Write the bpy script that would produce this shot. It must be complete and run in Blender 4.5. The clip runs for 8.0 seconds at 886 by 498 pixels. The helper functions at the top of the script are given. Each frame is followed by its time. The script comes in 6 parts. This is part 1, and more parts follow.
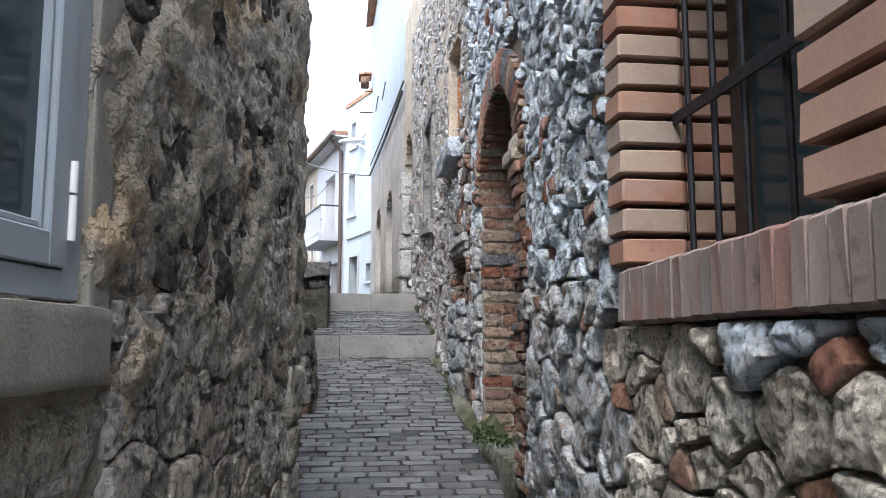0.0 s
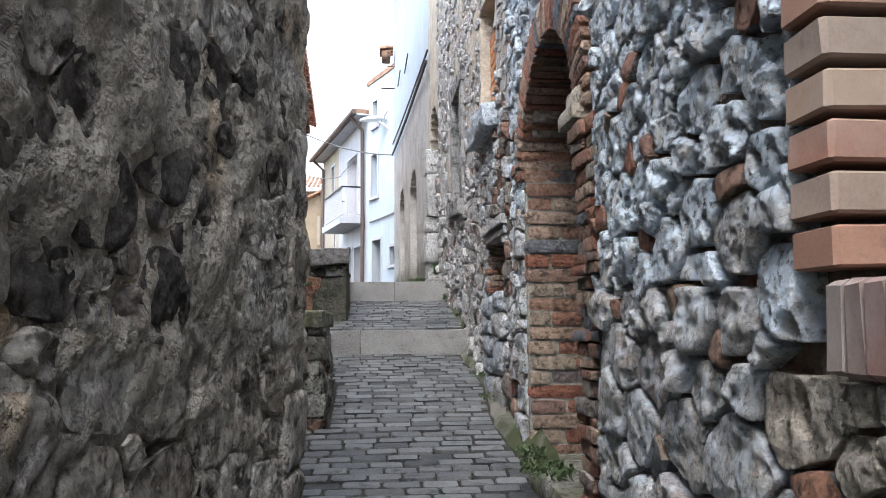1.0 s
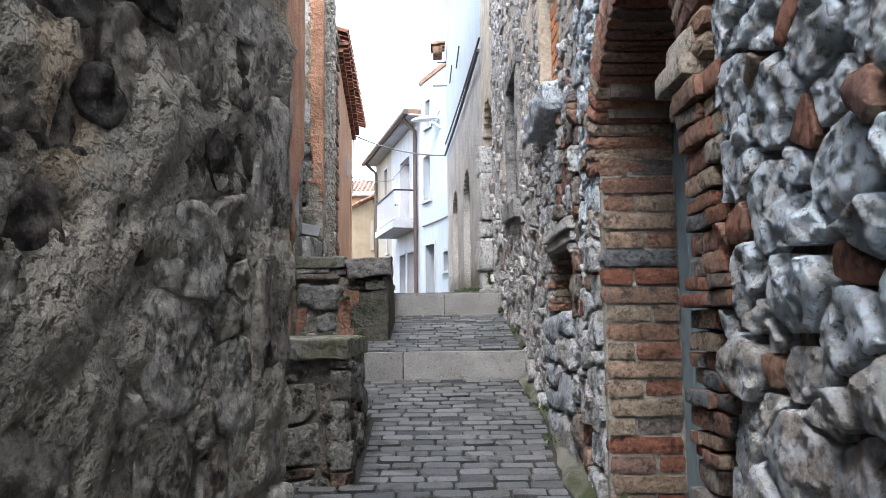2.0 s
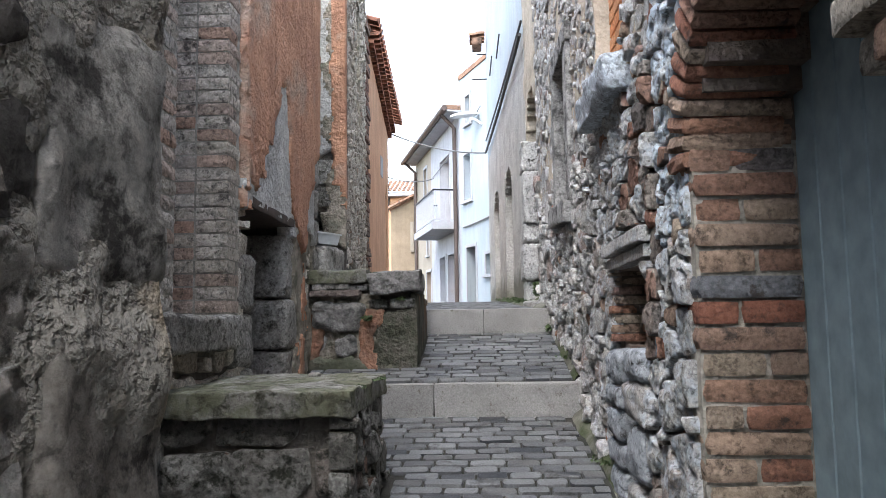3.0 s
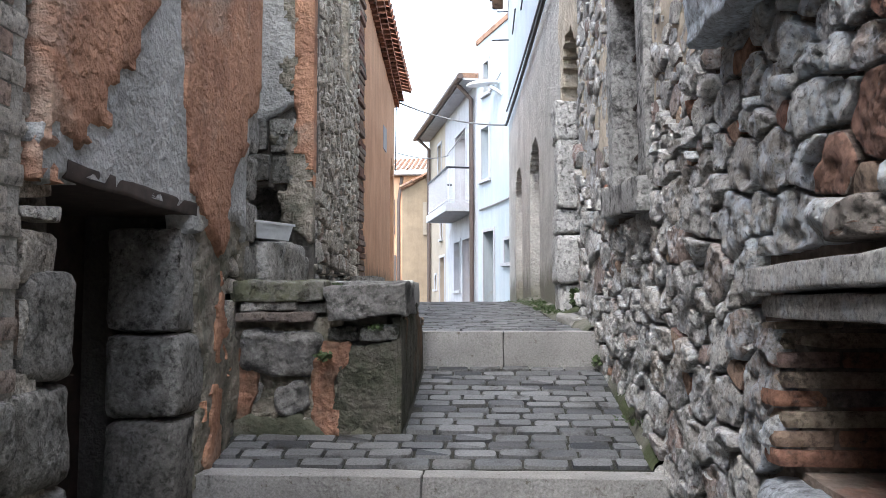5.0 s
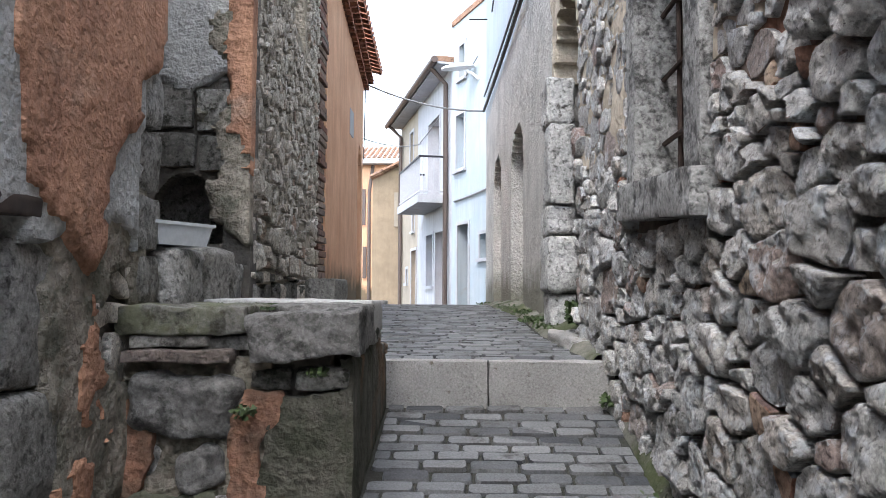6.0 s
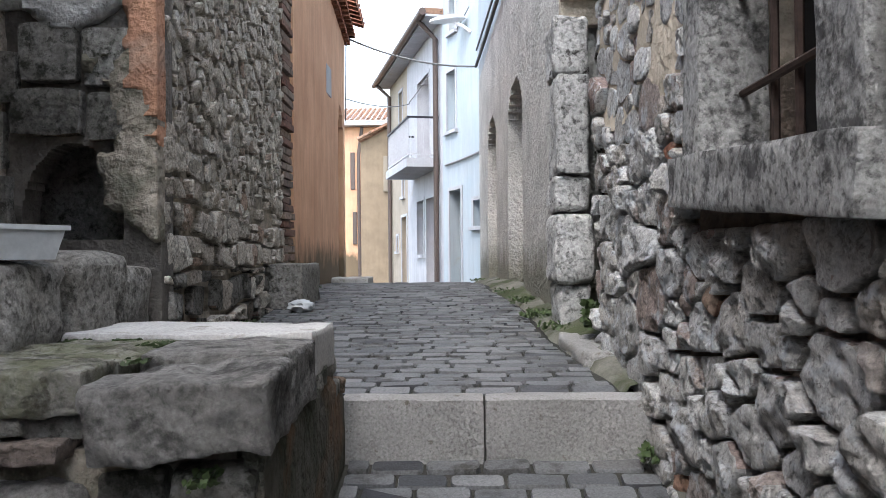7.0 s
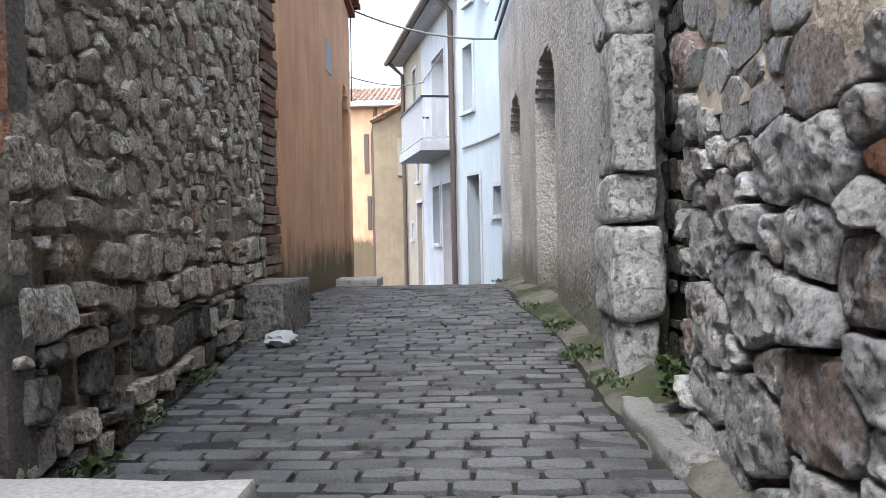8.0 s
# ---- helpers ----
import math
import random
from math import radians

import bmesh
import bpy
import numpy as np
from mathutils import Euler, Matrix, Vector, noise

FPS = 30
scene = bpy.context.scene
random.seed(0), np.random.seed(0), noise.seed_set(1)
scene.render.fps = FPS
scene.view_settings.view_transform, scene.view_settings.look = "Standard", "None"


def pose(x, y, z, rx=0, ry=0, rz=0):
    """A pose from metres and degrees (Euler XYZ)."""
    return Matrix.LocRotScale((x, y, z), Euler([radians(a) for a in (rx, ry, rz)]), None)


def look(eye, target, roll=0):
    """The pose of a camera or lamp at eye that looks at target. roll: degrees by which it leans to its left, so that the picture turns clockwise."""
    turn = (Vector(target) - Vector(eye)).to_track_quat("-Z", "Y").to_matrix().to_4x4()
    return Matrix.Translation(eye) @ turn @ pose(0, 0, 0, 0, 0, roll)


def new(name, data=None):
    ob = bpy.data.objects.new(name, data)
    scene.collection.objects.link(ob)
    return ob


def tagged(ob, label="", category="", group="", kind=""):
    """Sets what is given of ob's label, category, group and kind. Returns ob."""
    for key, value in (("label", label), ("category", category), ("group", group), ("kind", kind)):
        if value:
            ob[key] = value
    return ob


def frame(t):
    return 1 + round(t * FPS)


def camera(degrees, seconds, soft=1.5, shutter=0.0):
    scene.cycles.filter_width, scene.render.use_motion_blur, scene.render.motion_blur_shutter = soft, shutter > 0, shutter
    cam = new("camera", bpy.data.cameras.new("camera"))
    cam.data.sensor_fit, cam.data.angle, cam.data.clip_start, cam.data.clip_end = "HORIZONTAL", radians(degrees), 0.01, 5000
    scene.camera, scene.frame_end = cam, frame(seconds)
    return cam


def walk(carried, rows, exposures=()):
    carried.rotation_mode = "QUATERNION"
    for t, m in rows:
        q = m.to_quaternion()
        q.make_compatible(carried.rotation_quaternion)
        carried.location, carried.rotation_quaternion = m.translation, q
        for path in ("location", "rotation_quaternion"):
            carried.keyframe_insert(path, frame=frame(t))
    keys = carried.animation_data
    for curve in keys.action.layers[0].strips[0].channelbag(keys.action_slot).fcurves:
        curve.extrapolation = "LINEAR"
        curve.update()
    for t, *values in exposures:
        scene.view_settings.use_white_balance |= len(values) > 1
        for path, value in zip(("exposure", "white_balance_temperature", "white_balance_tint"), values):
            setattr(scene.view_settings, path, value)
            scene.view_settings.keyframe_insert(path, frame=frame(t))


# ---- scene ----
cam = camera(59.3, 8.0, 0.7)
PATH = [
    (0, (0.089, 0.346, 1.416), (0.327, 2.318, 1.648), -0.1),
    (0.5, (0.115, 0.731, 1.459), (0.323, 2.709, 1.667), -0.3),
    (1, (0.121, 1.161, 1.534), (0.298, 3.145, 1.718), -0.5),
    (1.5, (0.2, 1.6, 1.603), (0.311, 3.589, 1.778), -0.6),
    (2, (0.221, 2.031, 1.66), (0.251, 4.022, 1.853), -0.7),
    (2.2, (0.232, 2.203, 1.69), (0.231, 4.193, 1.887), -0.8),
    (3.3, (0.283, 3.195, 1.881), (0.183, 5.183, 2.071), -0.8),
    (3.5, (0.279, 3.381, 1.908), (0.168, 5.368, 2.099), -0.7),
    (4, (0.308, 3.832, 1.965), (0.171, 5.819, 2.14), -0.6),
    (4.2, (0.315, 4.019, 1.993), (0.172, 6.008, 2.163), -0.5),
    (5.3, (0.262, 5.115, 2.162), (0.15, 7.107, 2.298), 0.2),
    (5.5, (0.254, 5.299, 2.199), (0.159, 7.292, 2.336), 0.3),
    (6, (0.227, 5.774, 2.258), (0.172, 7.77, 2.373), 0.3),
    (6.5, (0.223, 6.226, 2.345), (0.194, 8.224, 2.417), 0.0),
    (7, (0.257, 6.769, 2.432), (0.216, 8.769, 2.448), -0.5),
    (7.5, (0.228, 7.305, 2.477), (0.164, 9.304, 2.459), -0.8),
    (8, (0.25, 7.88, 2.632), (0.16, 9.878, 2.596), -1.2),
]
walk(cam, [(t, look(eye, target, roll)) for t, eye, target, roll in PATH], [(0, 2.7), (5.6, 2.7), (6.3, 2.62), (7, 2.5), (8, 2.48)])

# ---- world, sun, exposure ----
world = bpy.data.worlds.new("overcast_sky")
scene.world = world
world.use_nodes = True
wn, wl = world.node_tree.nodes, world.node_tree.links
wn.clear()
w_out, w_bg = wn.new("ShaderNodeOutputWorld"), wn.new("ShaderNodeBackground")
w_sky, w_hsv = wn.new("ShaderNodeTexSky"), wn.new("ShaderNodeHueSaturation")
w_sky.sky_type, w_sky.sun_disc = "NISHITA", False
w_sky.sun_elevation, w_sky.sun_rotation = radians(58), radians(200)
w_sky.dust_density, w_sky.air_density = 1.5, 1.0
w_hsv.inputs["Saturation"].default_value = 0.62
w_bg.inputs["Strength"].default_value = 0.15
wl.new(w_sky.outputs[0], w_hsv.inputs["Color"])
wl.new(w_hsv.outputs[0], w_bg.inputs["Color"])
wl.new(w_bg.outputs[0], w_out.inputs["Surface"])
sun = new("sun", bpy.data.lights.new("sun", "SUN"))
sun.data.energy, sun.data.angle, sun.data.color = 0.6, radians(40), (0.98, 0.99, 1.0)
sun.matrix_world = look((-2.8, -8.5, 18), (0, 0, 0))

# ---- small tools ----
RNG = random.Random(7)


def mesh_of(name, verts, faces, material=None, smooth=False, sharp=0):
    me = bpy.data.meshes.new(name)
    me.from_pydata([tuple(v) for v in verts], [], faces)
    if material:
        me.materials.append(material)
    if smooth:
        me.polygons.foreach_set("use_smooth", [True] * len(me.polygons))
    me.update()
    if smooth and not sharp:
        sharp = 50
    if sharp:
        me.set_sharp_from_angle(angle=radians(sharp))
    return me


def thing(name, label="", category="", group="", kind="", at=(0, 0, 0)):
    ob = new(name)
    ob.location = at
    ob.empty_display_size = 0.1
    bpy.context.view_layer.update()
    return tagged(ob, label, category, group, kind)


def part(name, me, parent=None, label="", kind=""):
    """One mesh object, its mesh in world places, under a thing or a part."""
    ob = new(name, me)
    if parent:
        ob.parent = parent
        if not parent.parent:
            ob.matrix_parent_inverse = Matrix.Translation(-Vector(parent.location))
    return tagged(ob, label, "", "", kind)


def placed(name, me, m, parent=None, label=""):
    """A mesh object at the pose m (with scale) in the world, under a thing at the origin."""
    ob = new(name, me)
    ob.parent = parent
    ob.matrix_basis = m
    if label:
        tagged(ob, label)
    return ob


def structure(name, label=""):
    return tagged(new(name), label, "", "", "structure")


def join(*pieces):
    """Joins (verts, faces) pairs."""
    verts, faces = [], []
    for v, f in pieces:
        n = len(verts)
        verts.extend(v)
        faces.extend([tuple(i + n for i in q) for q in f])
    return verts, faces


def box(x0, x1, y0, y1, z0, z1, c=0.0):
    """A box, chamfered by c: verts and faces."""
    if c <= 0:
        v = [(x, y, z) for z in (z0, z1) for y in (y0, y1) for x in (x0, x1)]
        f = [(0, 2, 3, 1), (4, 5, 7, 6), (0, 1, 5, 4), (2, 6, 7, 3), (0, 4, 6, 2), (1, 3, 7, 5)]
        return v, f
    c = min(c, 0.45 * (x1 - x0), 0.45 * (y1 - y0), 0.45 * (z1 - z0))
    bm = bmesh.new()
    bmesh.ops.create_cube(bm, size=1)
    for v in bm.verts:
        v.co = Vector(((x0 + x1) / 2 + v.co.x * (x1 - x0), (y0 + y1) / 2 + v.co.y * (y1 - y0), (z0 + z1) / 2 + v.co.z * (z1 - z0)))
    bmesh.ops.bevel(bm, geom=bm.edges[:], offset=c, segments=1, affect="EDGES")
    bm.verts.index_update()
    v = [tuple(w.co) for w in bm.verts]
    f = [tuple(w.index for w in q.verts) for q in bm.faces]
    bm.free()
    return v, f


def turned(piece, m):
    return [tuple(m @ Vector(v)) for v in piece[0]], piece[1]


def tube(points, r, sides=8, closed=False):
    """A round bar along points."""
    verts, faces = [], []
    pts = [Vector(p) for p in points]
    n = len(pts)
    for i, p in enumerate(pts):
        d = (pts[min(i + 1, n - 1)] - pts[max(i - 1, 0)]).normalized()
        a = d.orthogonal().normalized() if i == 0 else (a - d * a.dot(d)).normalized()
        b = d.cross(a)
        for k in range(sides):
            w = 2 * math.pi * k / sides
            verts.append(tuple(p + r * (math.cos(w) * a + math.sin(w) * b)))
    for i in range(n - 1):
        for k in range(sides):
            k2 = (k + 1) % sides
            faces.append((i * sides + k, i * sides + k2, (i + 1) * sides + k2, (i + 1) * sides + k))
    faces.append(tuple(range(sides))[::-1])
    faces.append(tuple((n - 1) * sides + k for k in range(sides)))
    return verts, faces


def rough_box(x0, x1, y0, y1, z0, z1, seed, n=5, amp=0.012, rnd=0.18):
    """A hewn block: a box of n by n by n faces with rounded corners and an uneven skin."""
    size = Vector((x1 - x0, y1 - y0, z1 - z0))
    mid = Vector(((x0 + x1) / 2, (y0 + y1) / 2, (z0 + z1) / 2))
    r = rnd * min(size)
    bm = bmesh.new()
    bmesh.ops.create_cube(bm, size=1)
    bmesh.ops.subdivide_edges(bm, edges=bm.edges[:], cuts=n, use_grid_fill=True)
    h = size / 2
    for v in bm.verts:
        p = Vector([v.co[i] * size[i] for i in range(3)])
        inner = Vector([max(-(h[i] - r), min(h[i] - r, p[i])) for i in range(3)])
        d = p - inner
        if d.length > 1e-6:
            p = inner + d.normalized() * min(d.length, r)
        s = Vector((seed * 3.1, seed * 1.7, seed * 0.9))
        q = (p + mid) * 7 + s
        p += noise.noise_vector(q) * amp + noise.noise_vector(q * 3.1) * amp * 0.5
        v.co = p + mid
    bm.verts.index_update()
    v = [tuple(w.co) for w in bm.verts]
    f = [tuple(w.index for w in q.verts) for q in bm.faces]
    bm.free()
    return v, f


# ---- materials ----
def nodes_of(name, rough=0.85, spec=0.3):
    m = bpy.data.materials.new(name)
    m.use_nodes = True
    nt = m.node_tree
    b = nt.nodes["Principled BSDF"]
    b.inputs["Roughness"].default_value = rough
    b.inputs["Specular IOR Level"].default_value = spec
    return m, nt, b


def ramp_of(nt, stops, socket, interp="LINEAR"):
    r = nt.nodes.new("ShaderNodeValToRGB")
    r.color_ramp.interpolation = interp
    e = r.color_ramp.elements
    while len(e) < len(stops):
        e.new(0.5)
    for k, (p, c) in enumerate(stops):
        e[k].position = p
        e[k].color = (*c, 1) if not isinstance(c, (int, float)) else (c, c, c, 1)
    nt.links.new(socket, r.inputs[0])
    return r.outputs[0]


def noise_of(nt, scale, detail=4.0, rough=0.55, stretch=None, distort=0.0):
    geo = nt.nodes.new("ShaderNodeNewGeometry")
    n = nt.nodes.new("ShaderNodeTexNoise")
    n.inputs["Scale"].default_value = scale
    n.inputs["Detail"].default_value = detail
    n.inputs["Roughness"].default_value = rough
    n.inputs["Distortion"].default_value = distort
    src = geo.outputs["Position"]
    if stretch:
        mp = nt.nodes.new("ShaderNodeMapping")
        mp.inputs["Scale"].default_value = stretch
        nt.links.new(src, mp.inputs[0])
        src = mp.outputs[0]
    nt.links.new(src, n.inputs["Vector"])
    return n.outputs[0]


def mix_of(nt, fac, a, b, how="MIX"):
    m = nt.nodes.new("ShaderNodeMix")
    m.data_type, m.blend_type = "RGBA", how
    for sock, v in ((m.inputs[0], fac), (m.inputs[6], a), (m.inputs[7], b)):
        if hasattr(v, "links"):
            nt.links.new(v, sock)
        elif isinstance(v, (int, float)):
            sock.default_value = v
        else:
            sock.default_value = (*v, 1)
    return m.outputs[2]


def random_of(nt):
    """A number for each piece, whether an object of its own or an island of a joined mesh."""
    o, g, a, f = (nt.nodes.new(k) for k in ("ShaderNodeObjectInfo", "ShaderNodeNewGeometry", "ShaderNodeMath", "ShaderNodeMath"))
    a.operation, f.operation = "ADD", "FRACT"
    nt.links.new(o.outputs["Random"], a.inputs[0])
    nt.links.new(g.outputs["Random Per Island"], a.inputs[1])
    nt.links.new(a.outputs[0], f.inputs[0])
    return f.outputs[0]


def bump_of(nt, b, height, strength, dist, height2=None, strength2=0.5, dist2=0.004):
    k = nt.nodes.new("ShaderNodeBump")
    k.inputs["Strength"].default_value, k.inputs["Distance"].default_value = strength, dist
    nt.links.new(height, k.inputs["Height"])
    if height2 is not None:
        k2 = nt.nodes.new("ShaderNodeBump")
        k2.inputs["Strength"].default_value, k2.inputs["Distance"].default_value = strength2, dist2
        nt.links.new(height2, k2.inputs["Height"])
        nt.links.new(k.outputs[0], k2.inputs["Normal"])
        k = k2
    nt.links.new(k.outputs[0], b.inputs["Normal"])


def masonry(name, tones, stain_pit_shade=(0.03, 0.028, 0.025), stain_at=(0.36, 0.5), stain_scale=14, grain=55, bump=0.9, dist=0.02, pale=None, rough=0.88, interp="LINEAR", pale_at=(0.55, 0.66), pit=0.0, pit_scale=26, speckle=1.0, chips=0.0):
    """Stone or brick: a tone for each piece, grain, dark stains and pits eaten into the face, their shade painted dark.
    """
    m, nt, b = nodes_of(name, rough, 0.15)
    base = ramp_of(nt, tones, random_of(nt), interp)
    n1 = noise_of(nt, grain, 9, 0.72)
    n2 = noise_of(nt, stain_scale, 8, 0.72)
    n4 = noise_of(nt, grain * 3.1, 5, 0.7)
    n3 = noise_of(nt, 3.2, 3)
    base = mix_of(nt, 1.0, base, ramp_of(nt, [(0.32, 1 - 0.38 * speckle), (0.5, 1.0), (0.68, 1 + 0.38 * speckle)], n1), "MULTIPLY")
    base = mix_of(nt, 1.0, base, ramp_of(nt, [(0.3, 0.78), (0.7, 1.12)], n3), "MULTIPLY")
    if pale:
        base = mix_of(nt, ramp_of(nt, [(pale_at[0], 0.0), (pale_at[1], pale[1])], noise_of(nt, stain_scale * 0.36, 8, 0.68)), base, pale[0])
    base = mix_of(nt, ramp_of(nt, [(stain_at[0], 0.9), (stain_at[1], 0.0)], n2), base, stain_pit_shade)
    chip = nt.nodes.new("ShaderNodeTexVoronoi")
    chip.inputs["Scale"].default_value = grain * 0.42
    warp = nt.nodes.new("ShaderNodeVectorMath")
    warp.operation = "MULTIPLY_ADD"
    warp_n = nt.nodes.new("ShaderNodeTexNoise")
    warp_n.inputs["Scale"].default_value, warp_n.inputs["Detail"].default_value = grain * 0.5, 3.0
    place = nt.nodes.new("ShaderNodeNewGeometry").outputs["Position"]
    nt.links.new(place, warp_n.inputs["Vector"])
    nt.links.new(warp_n.outputs["Color"], warp.inputs[0])
    warp.inputs[1].default_value = (0.03, 0.03, 0.03)
    nt.links.new(place, warp.inputs[2])
    nt.links.new(warp.outputs[0], chip.inputs["Vector"])
    # Relief shading painted in: chip crests lighter, creases darker.
    if chips:
        base = mix_of(nt, 1.0, base, ramp_of(nt, [(0.05, 1.0 + 0.22 * chips), (0.5, 1.0), (0.95, 1.0 - 0.35 * chips)], chip.outputs["Distance"]), "MULTIPLY")
    # Pit shade painted in: the bump's hollows are darkened by the same noise.
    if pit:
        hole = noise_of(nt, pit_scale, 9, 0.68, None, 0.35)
        base = mix_of(nt, ramp_of(nt, [(0.36, pit), (0.46, 0.0)], hole), base, stain_pit_shade)
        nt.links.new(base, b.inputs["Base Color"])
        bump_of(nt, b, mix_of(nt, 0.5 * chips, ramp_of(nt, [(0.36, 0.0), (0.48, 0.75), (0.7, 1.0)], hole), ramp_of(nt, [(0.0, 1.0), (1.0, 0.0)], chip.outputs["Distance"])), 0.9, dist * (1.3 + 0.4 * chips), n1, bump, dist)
    else:
        nt.links.new(base, b.inputs["Base Color"])
        bump_of(nt, b, n1, bump, dist, n4, bump * 0.7, dist * 0.3)
    return m


def plaster(name, a, c, patch=None, patch_at=(0.5, 0.56), scale=2.2, grain=110, bump=0.5, dist=0.006, streak=0.5, damp=None):
    """Plaster of two tones with grain, streaks and, if given, patches of a third."""
    m, nt, b = nodes_of(name, 0.92, 0.15)
    base = mix_of(nt, ramp_of(nt, [(0.35, 0.0), (0.65, 1.0)], noise_of(nt, scale, 6, 0.6)), a, c)
    if patch:
        base = mix_of(nt, ramp_of(nt, [(patch_at[0], 0.0), (patch_at[1], 1.0)], noise_of(nt, 1.6, 6, 0.6, None, 0.5)), base, patch)
    run = noise_of(nt, 5, 4, 0.6, (1.6, 1.6, 0.18))
    base = mix_of(nt, 1.0, base, ramp_of(nt, [(0.3, 1.0 - 0.5 * streak), (0.65, 1.08)], run), "MULTIPLY")
    n1 = noise_of(nt, grain, 5, 0.6)
    base = mix_of(nt, 1.0, base, ramp_of(nt, [(0.3, 0.8), (0.7, 1.12)], n1), "MULTIPLY")
    if damp:
        # greenish tide mark of rising damp with a ragged, streaky top: (colour, height, spread)
        sep, add = nt.nodes.new("ShaderNodeSeparateXYZ"), nt.nodes.new("ShaderNodeMath")
        nt.links.new(nt.nodes.new("ShaderNodeNewGeometry").outputs["Position"], sep.inputs[0])
        add.operation = "MULTIPLY_ADD"
        nt.links.new(noise_of(nt, 3, 6, 0.62, (1.4, 1.4, 0.9)), add.inputs[0])
        add.inputs[1].default_value = -damp[2]
        nt.links.new(sep.outputs[2], add.inputs[2])
        scaled = nt.nodes.new("ShaderNodeMapRange")
        scaled.inputs[1].default_value, scaled.inputs[2].default_value = damp[1] - 0.5 * damp[2], damp[1] - 0.5 * damp[2] + 0.28
        nt.links.new(add.outputs[0], scaled.inputs[0])
        base = mix_of(nt, ramp_of(nt, [(0.0, 0.88), (0.45, 0.5), (1.0, 0.0)], scaled.outputs[0]), base, damp[0])
    nt.links.new(base, b.inputs["Base Color"])
    bump_of(nt, b, n1, bump, dist, noise_of(nt, 22, 4), bump, dist * 1.5)
    return m


def plain(name, colour, rough=0.6, metal=0.0, vary=0.15, scale=30, bump=0.1, spec=0.4):
    m, nt, b = nodes_of(name, rough, spec)
    b.inputs["Metallic"].default_value = metal
    n = noise_of(nt, scale, 4)
    nt.links.new(mix_of(nt, 1.0, colour, ramp_of(nt, [(0.3, 1 - vary), (0.7, 1 + vary)], n), "MULTIPLY"), b.inputs["Base Color"])
    bump_of(nt, b, n, bump, 0.003)
    return m


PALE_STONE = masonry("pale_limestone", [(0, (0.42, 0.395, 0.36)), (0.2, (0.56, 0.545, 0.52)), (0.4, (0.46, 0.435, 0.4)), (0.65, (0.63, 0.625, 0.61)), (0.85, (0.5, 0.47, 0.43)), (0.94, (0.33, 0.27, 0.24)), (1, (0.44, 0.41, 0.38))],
                     pale=((0.68, 0.755, 0.83), 0.7), pale_at=(0.44, 0.62), stain_pit_shade=(0.1, 0.09, 0.085), stain_at=(0.31, 0.38), stain_scale=42, grain=95, bump=0.9, dist=0.013, pit=0.6, pit_scale=52, chips=0.5, rough=0.95)
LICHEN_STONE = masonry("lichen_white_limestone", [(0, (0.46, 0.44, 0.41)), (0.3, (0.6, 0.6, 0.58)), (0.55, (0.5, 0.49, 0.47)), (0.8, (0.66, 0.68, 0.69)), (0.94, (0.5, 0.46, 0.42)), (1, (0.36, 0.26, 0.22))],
                       pale=((0.7, 0.815, 0.93), 0.8), pale_at=(0.38, 0.56), stain_pit_shade=(0.1, 0.09, 0.085), stain_at=(0.33, 0.4), stain_scale=42, grain=95, bump=0.9, dist=0.013, pit=0.75, pit_scale=38, chips=0.5, rough=0.95)
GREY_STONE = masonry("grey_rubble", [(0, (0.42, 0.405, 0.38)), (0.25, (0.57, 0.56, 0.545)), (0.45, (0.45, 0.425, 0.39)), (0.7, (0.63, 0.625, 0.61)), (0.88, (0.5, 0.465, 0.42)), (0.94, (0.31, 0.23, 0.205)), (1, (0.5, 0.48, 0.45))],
                     pale=((0.7, 0.74, 0.78), 0.6), pale_at=(0.5, 0.64), stain_pit_shade=(0.11, 0.1, 0.095), stain_at=(0.31, 0.38), stain_scale=42, grain=95, bump=0.9, dist=0.013, pit=0.55, pit_scale=52, chips=0.5, rough=0.95)
SCRAP_STONE = masonry("brown_scrap_stone", [(0, (0.2, 0.15, 0.125)), (0.3, (0.27, 0.245, 0.22)), (0.6, (0.3, 0.16, 0.115)), (0.8, (0.22, 0.2, 0.185)), (1, (0.33, 0.29, 0.25))], stain_pit_shade=(0.06, 0.052, 0.048), stain_at=(0.34, 0.44), stain_scale=14, grain=80, bump=0.7, dist=0.012, pit=0.5, pit_scale=40, speckle=0.7, chips=0.8)
W1_STONE = masonry("smeared_brown_stone", [(0, (0.31, 0.275, 0.235)), (0.5, (0.42, 0.385, 0.335)), (0.85, (0.52, 0.49, 0.44)), (1, (0.33, 0.28, 0.23))], stain_pit_shade=(0.045, 0.04, 0.036), stain_at=(0.38, 0.45), stain_scale=6, grain=60, bump=1.0, dist=0.014, pit=0.6, pit_scale=34, chips=0.8)
SOOT_STONE = masonry("soot_black_stone", [(0, (0.1, 0.09, 0.082)), (0.5, (0.15, 0.135, 0.12)), (1, (0.26, 0.225, 0.19))], stain_pit_shade=(0.03, 0.028, 0.026), stain_at=(0.4, 0.5), stain_scale=9, grain=60, bump=1.0, dist=0.016, pit=0.6, pit_scale=34, chips=0.8)
BLUE_STONE = masonry("pale_blue_stone", [(0, (0.64, 0.7, 0.76)), (1, (0.72, 0.78, 0.84))], stain_pit_shade=(0.14, 0.14, 0.14), stain_at=(0.33, 0.4), stain_scale=17, grain=60, bump=0.9, dist=0.014, pit=0.6, pit_scale=38, chips=0.8)
